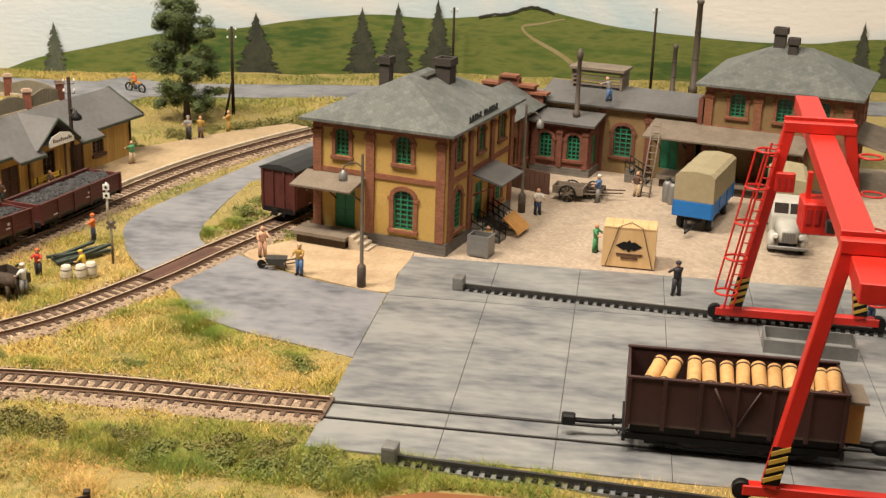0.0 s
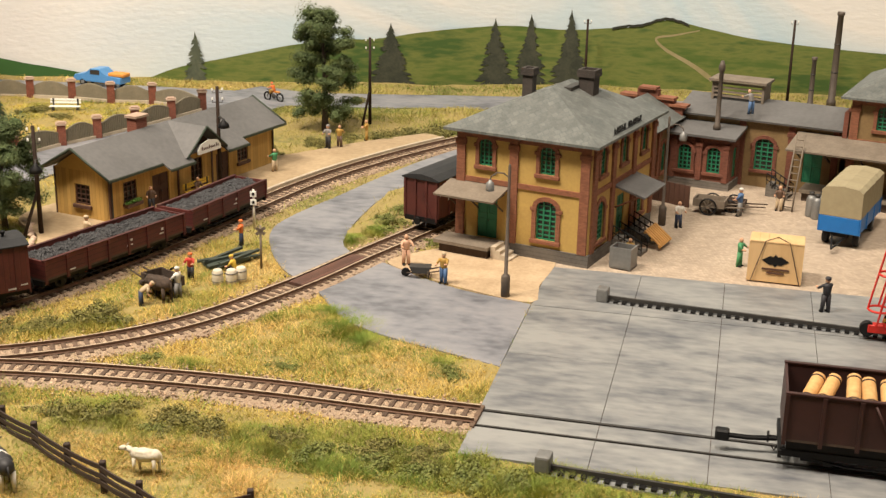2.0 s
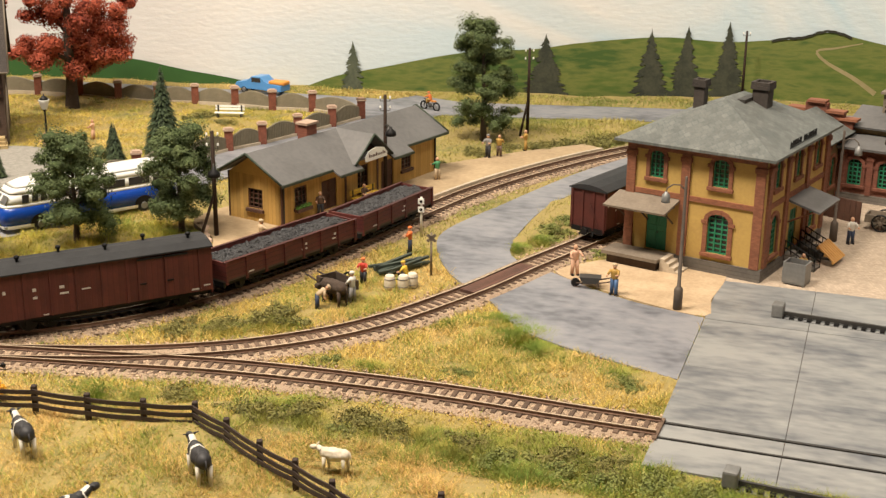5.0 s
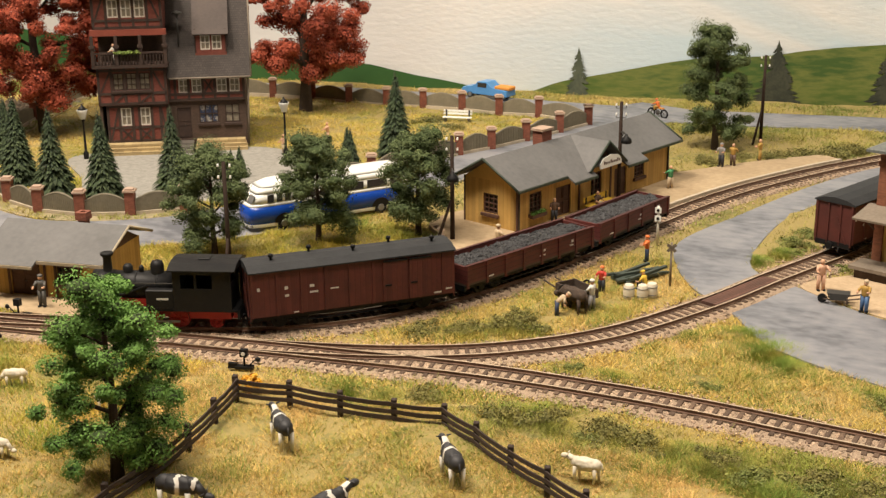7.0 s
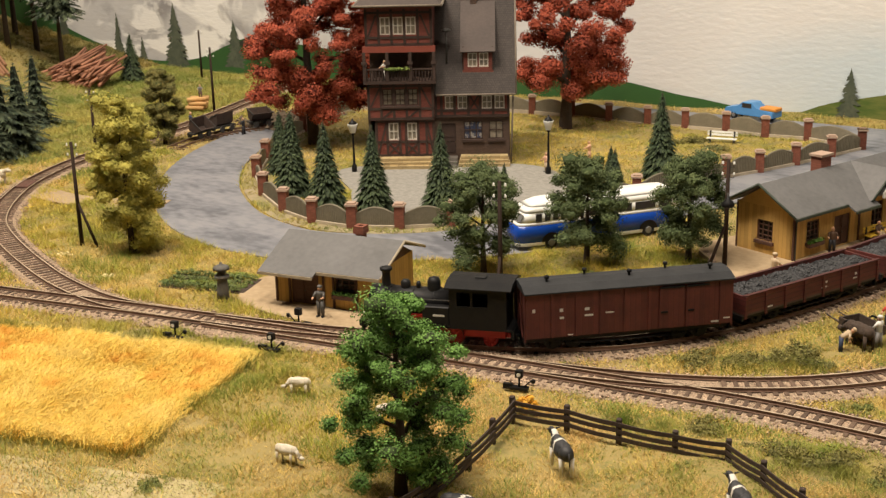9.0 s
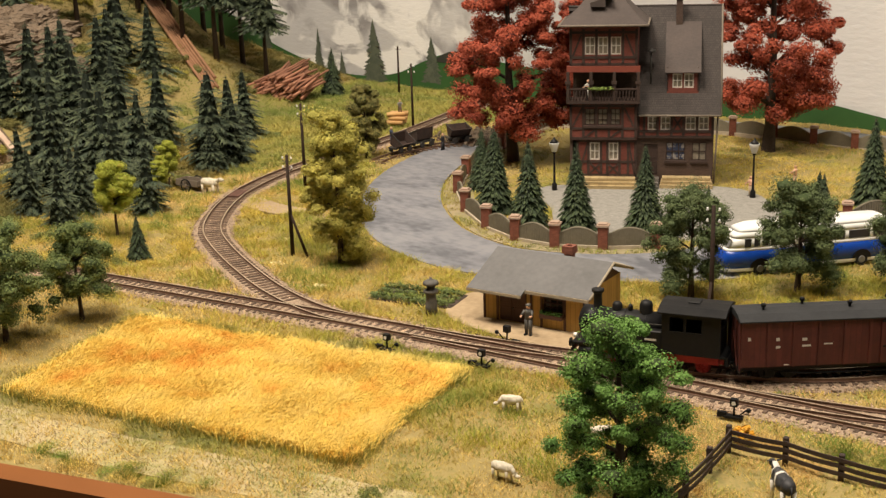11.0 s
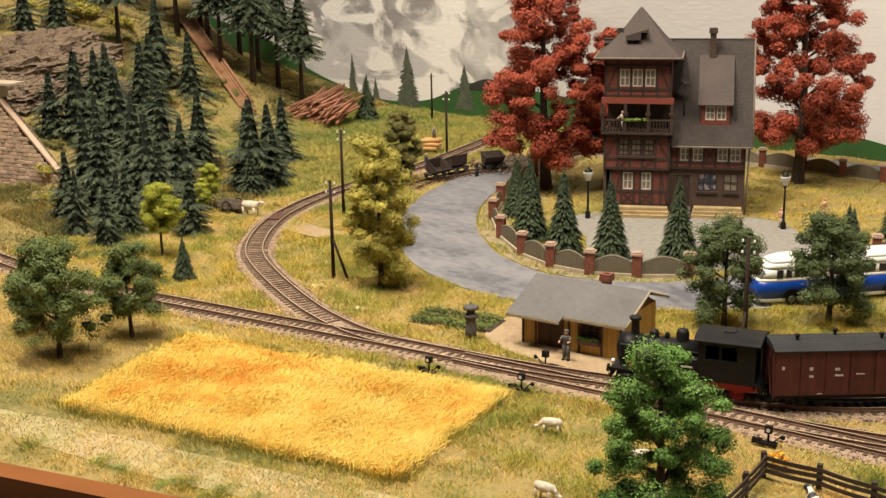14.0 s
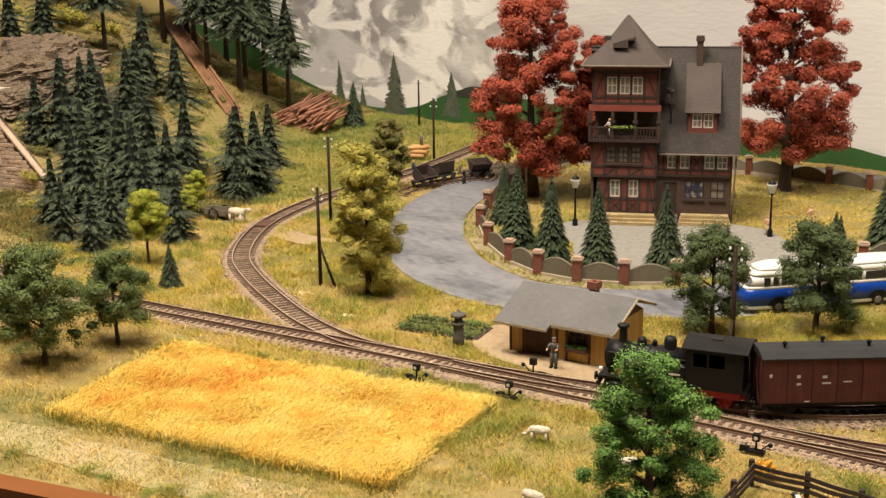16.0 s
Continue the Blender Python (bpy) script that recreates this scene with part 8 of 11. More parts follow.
        bmesh.ops.transform(bm, matrix=Matrix.Translation((4.3, s_ * 0.95, 1.6)) @ Matrix.Rotation(radians(90), 4, "Y"), verts=bm.verts)
        part("headlamp", bm, [M["lamp_glass"]], lo, "white headlamp")
        bm = B()
        tube(bm, [(-1.0, s_ * 0.95, 2.75), (4.0, s_ * 0.95, 2.75)], 0.04, 5)
        part("handrail", bm, M["dark_metal"], boiler)
    # cab with openings
    for s_ in (-1, 1):
        bm = B()
        y0, y1 = sorted((s_ * 1.4, s_ * 1.3))
        box(bm, -4.3, -0.9, y0, y1, 1.32, 2.6)
        box(bm, -4.3, -3.2, y0, y1, 2.6, 3.7)
        box(bm, -1.35, -0.9, y0, y1, 2.6, 3.7)
        box(bm, -2.3, -2.15, y0, y1, 2.6, 3.45)
        box(bm, -3.2, -1.35, y0, y1, 3.45, 3.7)
        part("cab_side", bm, k, lo)
    for x in (-0.95, -4.3):
        bm = B()
        box(bm, x, x + 0.08, -1.3, 1.3, 1.32, 2.9)
        box(bm, x, x + 0.08, -1.3, 1.3, 3.45, 3.75)
        for y0, y1 in ((-1.3, -1.15), (-0.2, 0.2), (1.15, 1.3)):
            box(bm, x, x + 0.08, y0, y1, 2.9, 3.45)
        part("cab_end", bm, k, lo)
    bm = B()
    prof = [(-1.6, 3.68), (-1.6, 3.76), (-0.9, 4.0), (0, 4.08), (0.9, 4.0), (1.6, 3.76), (1.6, 3.68)]
    upright(bm, prof, -4.6, -0.65, 0, Matrix.Rotation(radians(90), 4, "Z") @ Matrix.Diagonal((1, -1, 1, 1)))
    cr = part("cab_roof", bm, k, lo, "arched black cab roof")
    bm = B()
    box(bm, -2.9, -2.2, -0.35, 0.35, 4.02, 4.14)
    soften(bm, 0.03)
    part("roof_hatch", bm, k, cr)
    for s_ in (-1, 1):
        bm = B()
        tube(bm, [(3.7, s_ * 0.85, 2.2), (2.2, s_ * 0.96, 2.05), (0.8, s_ * 0.95, 2.6)], 0.06, 6)
        part("steam_pipe", bm, k, boiler)
    bm = B()
    cyl(bm, (0.5, -1.1, 2.75), (0.5, -1.1, 3.15), 0.16, 0.16, 8)
    cyl(bm, (0.5, -1.1, 3.15), (0.5, -1.1, 3.25), 0.20, 0.20, 8)
    part("air_pump", bm, k, boiler)
    couplers(lo, 4.5, 1)
    couplers(lo, -4.7, -1)
    return lo


s0 = arc_at(TRACK_A, -51.5, 53.9) + 0.7
locomotive(TRACK_A, s0 - 4.8, "black tank locomotive with red wheels on the main line")
boxcar("luggage_van", TRACK_A, s0 - 9.6 - 6.2, 12.4, "long brown covered goods van with dark roof", flip=-1)
open_wagon("coal_wagon", TRACK_A, s0 - 22.6 - 6.05, 12.1, 1.25, "long brown open wagon heaped with coal", M["wagon"])
open_wagon("coal_wagon", TRACK_A, s0 - 35.4 - 4.6, 9.2, 1.2, "short brown open wagon loaded with coal", M["wagon"])
boxcar("covered_van", TRACK_B, arc_at(TRACK_B, -15.0, 88.0) - 2.6, 8.4, "brown covered van standing beside the goods house", flip=-1, vents=0)

# the log wagon on the slab
SLAB_LINE = np.array([(46.0, 58.55), (-5.5, 58.55)])
lw = open_wagon("log_wagon", SLAB_LINE, 46 - 13.75, 9.7, 2.3, "dark brown open wagon loaded with pale logs", material("dark_brown_steel_wagon", (0.048, 0.018, 0.015), (0.028, 0.012, 0.010), 30, 0.55, 0.15), None, 3.7, 1.5)
lw.matrix_basis = at(13.7, 58.65, 0.11, 180)
lr = random.Random(4)
for k, fl in enumerate((1.15, 1.85, 3.0, 3.7, 4.5, 5.2, 5.95, 6.62, 7.35, 8.02, 8.7, 9.25)):
    x = 4.85 - fl
    side = -0.75 if k < 2 else lr.uniform(-0.1, 0.1)
    r = lr.uniform(0.32, 0.36)
    a, b = Vector((x - side * 0.5, 1.35, 3.0)), Vector((x + side * 0.5, -0.75, 3.75 + lr.uniform(-0.08, 0.1)))
    bm = B()
    cyl(bm, a, b, r, r * 0.96, 14)
    soften(bm, 0.03)
    lg = part("log", bm, M["log"], lw, "pale barked log")
    d = (b - a).normalized() * 0.035
    for f in (0.3, 0.9):
        bm = B()
        p = a.lerp(b, f)
        cyl(bm, p - d, p + d, r * 1.04, r * 1.04, 14)
        part("strap", bm, M["dark_wood"], lg)
for s_ in (-1, 1):
    for q in (-1, 1):
        bm = B()
        cyl(bm, (q * 1.0, s_ * 1.92, 3.65), (q * 0.12, s_ * 1.92, 1.9), 0.06, 0.06, 5)
        part("brace", bm, bpy.data.materials["dark_brown_steel_wagon"], lw)
    bm = B()
    box(bm, -4.6, 4.6, *sorted((s_ * 1.35, s_ * 1.5)), 0.95, 1.5)
    part("sole_bar", bm, M["black_paint"], lw)
for x in (-3.2, 3.2):
    for s_ in (-1, 1):
        bm = B()
        box(bm, x - 0.7, x + 0.7, *sorted((s_ * 1.15, s_ * 1.3)), 0.35, 0.8)
        for k in range(5):
            box(bm, x - 0.55 + 0.05 * k, x + 0.55 - 0.05 * k, *sorted((s_ * 1.3, s_ * 1.42)), 0.8 + 0.03 * k, 0.82 + 0.03 * k)
        part("axle_box", bm, M["black_paint"], lw)
bm = B()
box(bm, -4.3, 4.3, -1.0, 1.0, 0.9, 1.5)
part("underframe", bm, M["black_paint"], lw)
bm = B()
box(bm, -5.75, -5.0, -1.0, 0.75, 1.0, 3.0)
soften(bm, 0.05)
cabn = part("brake_cabin", bm, M["orange_wood"], lw, "ochre wooden brake cabin")
bm = B()
box(bm, -5.9, -4.95, -1.2, 0.9, 3.0, 3.12)
part("cabin_roof", bm, M["grey_wood"], cabn, "pale grey board roof")
bm = B()
tube(bm, [(4.9, 0.1, 0.75), (6.2, 0.25, 0.7), (7.2, 0.35, 0.75)], 0.13, 7)
box(bm, 7.1, 7.75, 0.1, 0.6, 0.5, 1.05)
soften(bm, 0.08)
part("drawbar", bm, M["black_paint"], lw, "long black drawbar")
bm = B()
tube(bm, [(-4.9, 0.1, 0.75), (-5.8, 0.3, 0.8), (-6.4, 0.4, 0.8)], 0.16, 7)
blob(bm, (-6.9, 0.4, 0.75), 0.55, (1.2, 0.8, 0.7), 0.2, 2)
part("drawbar", bm, M["black_paint"], lw, "black hook and drawbar")

# ---- gantry crane ----
crane = thing("gantry_crane", 18.5, 63.9, 0.1, 0, "tall red gantry crane straddling the yard tracks", "crane")
cr = M["crane_red"]


def girder(name, a, b, w, h, label="", mat=None):
    a, b = Vector(a), Vector(b)
    d = b - a
    q = d.to_track_quat("X", "Z").to_matrix().to_4x4()
    bm = B()
    box(bm, 0, d.length, -w / 2, w / 2, -h / 2, h / 2, 0, Matrix.Translation(a) @ q)
    soften(bm, 0.05)
    return part(name, bm, mat or cr, crane, label)


for y, far in ((10.6, True), (-10.6, False)):
    girder("end_carriage", (-4.6, y, 0.75), (4.6, y, 0.75), 0.55, 0.5, "red end carriage")
    for x in (-4.6, 4.6):
        bm = B()
        cyl(bm, (x, y - 0.22, 0.68), (x, y + 0.22, 0.68), 0.42, 0.42, 14)
        part("track_wheel", bm, M["black_paint"], crane, "black flanged wheel")
    for s_ in (-1, 1):
        leg = girder("leg", (s_ * 3.5, y, 0.95), (s_ * 1.6, y, 11.9), 0.7, 0.62, "red box leg")
        bm = B()
        for k in range(4):
            z = 1.25 + 0.42 * k
            x = s_ * (3.5 - 1.9 * (z - 0.95) / 10.95)
            upright(bm, [(x - 0.38, z), (x + 0.38, z + 0.3), (x + 0.38, z + 0.5), (x - 0.38, z + 0.2)], y - 0.40, y - 0.36)
        part("warning_stripe", bm, paint("dull_yellow_paint", (0.55, 0.36, 0.06)), leg, "yellow warning stripes")
        bm = B()
        upright(bm, [(s_ * 3.5 - 0.37, 1.15), (s_ * 3.5 + 0.37, 1.15), (s_ * 3.2 + 0.37, 2.95), (s_ * 3.2 - 0.37, 2.95)], y - 0.355, y - 0.32)
        part("stripe_ground", bm, M["black_paint"], leg)
    girder("crosshead", (-1.95, y - 0.1, 11.85), (1.95, y - 0.1, 11.85), 0.55, 0.6, "red crosshead")
    girder("head_plate", (-1.9, y + 0.45, 12.1), (1.9, y + 0.45, 12.1), 0.12, 0.45)
girder("bridge_beam", (-0.95, -14.2, 11.1), (0.6, 21.2, 11.1), 1.4, 0.85, "red box bridge girder")
bm = B()
for y in (10.6 - 0.9,):
    for k in range(5):
        z = 2.2 + 2.1 * k
        x = -3.5 + 1.95 * (z - 0.95) / 11.35 - 0.9
        ring = [(x + 0.62 * math.cos(6.283 * j / 16), y + 0.6 * math.sin(6.283 * j / 16), z) for j in range(17)]
        tube(bm, ring, 0.07, 5)
    for j in (4, 8, 12):
        a, b = 6.283 * j / 16, 0
        tube(bm, [(-3.5 + 1.95 * (z - 0.95) / 11.35 - 0.9 + 0.62 * math.cos(a), y + 0.6 * math.sin(a), z) for z in (2.2, 10.6)], 0.06, 5)
part("ladder_cage", bm, cr, crane, "red ladder cage of hoops")
bm = B()
for s_ in (-0.25, 0.25):
    tube(bm, [(-3.95 + s_, 9.9, 1.1), (-2.3 + s_, 9.9, 11.0)], 0.06, 5)
for k in range(16):
    f = k / 15
    cyl(bm, (-4.2 + 1.65 * f, 9.9, 1.3 + 9.6 * f), (-3.7 + 1.65 * f, 9.9, 1.3 + 9.6 * f), 0.04, 0.04, 4)
part("ladder", bm, cr, crane)
bm = B()
for k in range(5):
    z = 2.2 + 2.1 * k
    x = 3.5 - 1.95 * (z - 0.95) / 11.35 + 0.9
    tube(bm, [(x + 0.62 * math.cos(6.283 * j / 16), 9.7 + 0.6 * math.sin(6.283 * j / 16), z) for j in range(17)], 0.07, 5)
part("ladder_cage", bm, cr, crane, "red ladder cage of hoops")
bm = B()
box(bm, -1.3, 0.5, 4.2, 6.2, 7.6, 9.3)
soften(bm, 0.1)
cabx = part("driver_cabin", bm, cr, crane, "red driver cabin hanging under the bridge")
for k in range(4):
    bm = B()
    box(bm, -1.1 + 0.42 * k, -0.86 + 0.42 * k, 4.15, 4.2, 8.2, 9.0)
    part("cabin_window", bm, M["loco_red"], cabx)
for x in (-1.0, 0.2):
    bm = B()
    box(bm, x - 0.12, x + 0.12, 5.0, 5.4, 9.3, 10.7)
    part("hanger", bm, cr, cabx)
bm = B()
box(bm, -2.15, -1.1, 9.6, 10.0, 8.3, 9.4)
soften(bm, 0.05)
bx = part("switch_box", bm, cr, crane, "small red slotted box on the leg")
for k in range(3):
    bm = B()
    box(bm, -2.0 + 0.3 * k, -1.86 + 0.3 * k, 9.57, 9.6, 8.5, 9.2)
    part("slot", bm, M["loco_red"], bx)
bm = B()
for x in (-0.6, -0.1):
    cyl(bm, (x, 1.0, 10.7), (x, 1.0, 9.4), 0.03, 0.03, 4)
box(bm, -0.6, -0.1, 0.75, 1.25, 8.8, 9.4)
part("hoist", bm, M["dark_metal"], crane, "dark hoist block on ropes")


# ---- road vehicles ----
def road_wheel(parent, x, y, r, wide=0.4):
    s_ = 1 if y > 0 else -1
    bm = B()
    cyl(bm, (x, y - wide * 0.5, r), (x, y + wide * 0.5, r), r, r, 16)
    soften(bm, 0.06)
    w = part("wheel", bm, paint("tyre_rubber", (0.02, 0.02, 0.02), 0.9), parent)
    bm = B()
    cyl(bm, (x, y + s_ * wide * 0.5, r), (x, y + s_ * (wide * 0.5 + 0.04), r), r * 0.55, r * 0.45, 12)
    part("rim", bm, M["metal"], w)


def tarpaulin(parent, x0, x1, wd, z0, z1, seed):
    """A canvas cover over hoops, slightly sagging between them."""
    bm = B()
    nx, rows = 13, []
    rnd = random.Random(seed)
    for i in range(nx):
        x = x0 + (x1 - x0) * i / (nx - 1)
        sag = 0.05 * (1 if i % 3 else 0) + rnd.uniform(-0.015, 0.015)
        prof = [(-wd / 2 - 0.03, z0), (-wd / 2 + sag * 0.6, z1 - 0.3), (-wd * 0.38, z1 - 0.06 - sag), (0, z1 + 0.06 - sag), (wd * 0.38, z1 - 0.06 - sag), (wd / 2 - sag * 0.6, z1 - 0.3), (wd / 2 + 0.03, z0)]
        rows.append([bm.verts.new((x, y, z)) for y, z in prof])
    for a, b in zip(rows, rows[1:]):
        for j in range(6):
            bm.faces.new((a[j], a[j + 1], b[j + 1], b[j]))
    bm.faces.new(rows[0]), bm.faces.new(rows[-1][::-1])
    return part("tarpaulin", bm, M["canvas"], parent, "tan canvas cover")


trailer = thing("covered_trailer", 14.1, 95.1, 0.05, 74, "blue lorry trailer with a tan canvas cover", "trailer")
bm = B()
box(bm, -3.5, 3.5, -1.4, 1.4, 1.1, 2.3)
soften(bm, 0.06)
bd = part("body", bm, M["trailer_blue"], trailer, "blue drop-side body")
for s_ in (-1, 1):
    for x in (-3.4, -1.2, 1.2, 3.4):
        bm = B()
        box(bm, x - 0.07, x + 0.07, *sorted((s_ * 1.4, s_ * 1.46)), 1.1, 2.32)
        part("stanchion", bm, M["trailer_blue"], bd)
tarpaulin(trailer, -3.5, 3.5, 2.8, 2.3, 4.4, 3)
bm = B()
box(bm, -3.3, 3.3, -0.6, 0.6, 0.8, 1.1)
for s_ in (-1, 1):
    cyl(bm, (-3.0, s_ * 0.5, 0.85), (-5.2, 0, 0.45), 0.08, 0.08, 6)
part("chassis", bm, M["black_paint"], trailer)
for x in (-2.3, 2.3):
    for s_ in (-1, 1):
        road_wheel(trailer, x, s_ * 1.05, 0.52)

lorry = thing("lorry", 19.7, 92.1, 0.05, -94, "pale grey lorry with a tan canvas cover", "lorry")
bm = B()
upright(bm, [(0.4, 0.9), (2.35, 0.9), (2.35, 2.25), (1.85, 3.25), (0.6, 3.4), (0.4, 3.25)], -1.2, 1.2)
soften(bm, 0.16, 3)
cb = part("cab", bm, M["truck_grey"], lorry, "pale grey rounded cab")
bm = B()
for x, w_, z0, z1 in ((2.2, 0.95, 0.95, 2.3), (3.3, 0.78, 0.95, 2.2), (4.15, 0.62, 0.95, 2.0), (4.38, 0.5, 1.0, 1.85)):
    ring = [bm.verts.new((x, y, z)) for y, z in ((-w_, z0), (w_, z0), (w_, z1 - 0.35), (w_ * 0.7, z1 - 0.08), (0, z1), (-w_ * 0.7, z1 - 0.08), (-w_, z1 - 0.35))]
    if x > 2.2:
        for i in range(7):
            bm.faces.new((last[i], last[(i + 1) % 7], ring[(i + 1) % 7], ring[i]))
    else:
        bm.faces.new(ring[::-1])
    last = ring
bm.faces.new(last)
part("bonnet", bm, M["truck_grey"], cb, "tapered grey bonnet", True)
for y0, y1 in ((-1.0, -0.06), (0.06, 1.0)):
    bm = B()
    box(bm, -0.02, 0.03, y0, y1, 0, 0.72, 0, Matrix.Translation((2.24, 0, 2.44)) @ Matrix.Rotation(radians(-27), 4, "Y"))
    part("windscreen", bm, M["glass"], cb)
bm = B()
for k in range(9):
    box(bm, 4.38, 4.46, -0.4 + 0.1 * k - 0.03, -0.4 + 0.1 * k + 0.03, 1.0, 1.75)
part("radiator", bm, M["metal"], cb, "grey radiator grille")
for s_ in (-1, 1):
    bm = B()
    turned(bm, [(0.2, 0), (0.2, 0.1), (0.14, 0.16)], 12)
    bmesh.ops.transform(bm, matrix=Matrix.Translation((4.0, s_ * 0.85, 1.35)) @ Matrix.Rotation(radians(90), 4, "Y"), verts=bm.verts)
    part("headlamp", bm, M["lamp_glass"], cb)
    bm = B()
    blob(bm, (3.2, s_ * 1.02, 0.85), 0.85, (1.05, 0.42, 0.72), 0.0, 3)
    part("mudguard", bm, M["truck_grey"], cb)
bm = B()
box(bm, 4.45, 4.6, -1.3, 1.3, 0.55, 0.8)
soften(bm, 0.05)
part("bumper", bm, M["metal"], cb)
bm = B()
box(bm, -5.0, 0.3, -1.35, 1.35, 1.1, 2.0)
part("body", bm, M["truck_grey"], lorry)
tarpaulin(lorry, -5.0, 0.3, 2.7, 2.0, 4.3, 8)
bm = B()
box(bm, -4.9, 4.2, -0.6, 0.6, 0.7, 1.1)
part("chassis", bm, M["black_paint"], lorry)
for x in (3.2, -3.2):
    for s_ in (-1, 1):
        road_wheel(lorry, x, s_ * 1.05, 0.58)

bus = thing("coach", -52.1, 79.8, 0.07, -121.5, "blue and white rounded coach on the street", "coach")


def coach_shell(z0, z1, inset0, inset1, ln=13.8, wd=2.85):
    """A rounded body shell between two heights, its nose raked back."""
    bm = B()
    rings = []
    for z, ins in ((z0, inset0), ((z0 + z1) / 2, (inset0 + inset1) / 2 - 0.03), (z1, inset1)):
        ring = []
        n = 40
        for i in range(n):
            a = 2 * math.pi * i / n
            c, s_ = math.cos(a), math.sin(a)
            x = (ln / 2 - ins) * (abs(c) ** 0.32) * (1 if c > 0 else -1)
            y = (wd / 2 - ins * 0.6) * (abs(s_) ** 0.32) * (1 if s_ > 0 else -1)
            if c > 0:
                x -= max(0, z - 1.6) * 0.42 * abs(c)
            ring.append(bm.verts.new((x, y, z)))
        rings.append(ring)
    for a, b in zip(rings, rings[1:]):
        for i in range(len(a)):
            bm.faces.new((a[i], a[(i + 1) % len(a)], b[(i + 1) % len(a)], b[i]))
    bm.faces.new(rings[0][::-1]), bm.faces.new(rings[-1])
    return bm


part("skirt", coach_shell(0.35, 0.62, 0.12, 0.03), M["cream"], bus, "white skirt")
part("lower_body", coach_shell(0.622, 1.92, 0.03, 0.0), M["bus_blue"], bus, "blue lower body", True)
part("waist", coach_shell(1.922, 2.12, 0.0, 0.04), M["cream"], bus, "white waist band", True)
part("window_band", coach_shell(2.122, 2.85, 0.05, 0.20), M["cream"], bus, "white window band", True)
part("roof", coach_shell(2.852, 3.25, 0.16, 0.36), M["cream"], bus, "white roof", True)
part("roof_top", coach_shell(3.252, 3.62, 0.36, 1.15), M["cream"], bus, "", True)
for s_ in (-1, 1):
    for x, w_ in ((-5.3, 0.55), (-3.6, 0.85), (-1.6, 0.85), (0.4, 0.85), (2.1, 0.55), (3.2, 0.22), (3.85, 0.22), (4.5, 0.22), (5.2, 0.24)):
        bm = B()
        lo_, hi_ = [], []
        for dx, z, y in ((-w_, 2.2, 1.405), (w_, 2.2, 1.405), (w_ - 0.05, 2.78, 1.335), (-w_ - 0.05, 2.78, 1.335)):
            lo_.append(bm.verts.new((x + dx, s_ * (y - 0.2), z)))
            hi_.append(bm.verts.new((x + dx, s_ * y, z)))
        bm.faces.new(hi_), bm.faces.new(lo_[::-1])
        for i in range(4):
            bm.faces.new((hi_[i], lo_[i], lo_[(i + 1) % 4], hi_[(i + 1) % 4]))
        part("side_window", bm, M["glass"], bus, "dark window pane")
    for x in (4.2, -3.9):
        road_wheel(bus, x, s_ * 1.24, 0.52, 0.38)
        bm = B()
        upright(bm, [(x + 0.75 * math.cos(q), 0.62 + 0.68 * math.sin(q)) for q in np.linspace(0, math.pi, 12)], *sorted((s_ * 1.38, s_ * 1.44)))
        part("wheel_arch", bm, M["black_paint"], bus)
    bm = B()
    turned(bm, [(0.2, 0), (0.2, 0.08), (0.12, 0.14)], 12)
    bmesh.ops.transform(bm, matrix=Matrix.Translation((6.62, s_ * 0.85, 1.1)) @ Matrix.Rotation(radians(90), 4, "Y"), verts=bm.verts)
    part("headlamp", bm, M["lamp_glass"], bus)
# grey metal panes: the pale reflection on the glass is set by colour
for y in (-0.62, 0.62):
    bm = B()
    box(bm, -0.03, 0.03, y - 0.46, y + 0.46, -0.3, 0.3, 0, Matrix.Translation((6.42, 0, 2.48)) @ Matrix.Rotation(radians(-31), 4, "Y"))
    soften(bm, 0.02)
    part("windscreen", bm, M["metal"], bus, "windscreen with its pale reflection coloured in as grey")
bm = B()
box(bm, 6.6, 6.75, -1.2, 1.2, 0.45, 0.6)
part("bumper", bm, M["metal"], bus)

car = thing("pickup_car", -62.1, 128.2, 0.05, 172, "light blue tow car with an orange load on the back road", "car")
bm = B()
prof = [(-3.0, 0.5), (3.0, 0.5), (3.1, 0.95), (2.9, 1.2), (1.5, 1.3), (0.9, 1.95), (-0.3, 2.0), (-0.9, 1.3), (-3.0, 1.2)]
upright(bm, prof, -0.95, 0.95)
soften(bm, 0.12, 2)
cb = part("body", bm, M["light_blue"], car)
bm = B()
box(bm, -0.35, 0.85, -0.97, 0.97, 1.35, 1.85)
part("windows", bm, M["glass"], cb)
bm = B()
box(bm, -3.2, -1.2, -0.7, 0.7, 1.2, 1.6)
soften(bm, 0.1)
part("load", bm, paint("orange_paint", (0.75, 0.30, 0.05)), car, "orange load")
for x in (1.9, -1.9):
    for s_ in (-1, 1):
        road_wheel(car, x, s_ * 0.8, 0.42, 0.3)

moto = thing("motorcycle", -41.7, 126.6, 0.05, 160, "black and orange motorcycle on the back road", "motorcycle")
for x in (0.85, -0.85):
    bm = B()
    tube(bm, [(x + 0.42 * math.cos(6.283 * j / 14), 0, 0.42 + 0.42 * math.sin(6.283 * j / 14)) for j in range(15)], 0.09, 6)
    w = part("wheel", bm, M["black_paint"], moto)
    bm = B()
    for j in range(4):
        a = 3.1416 * j / 4
        cyl(bm, (x + 0.38 * math.cos(a), 0, 0.42 + 0.38 * math.sin(a)), (x - 0.38 * math.cos(a), 0, 0.42 - 0.38 * math.sin(a)), 0.02, 0.02, 4)
    part("spokes", bm, M["metal"], w)
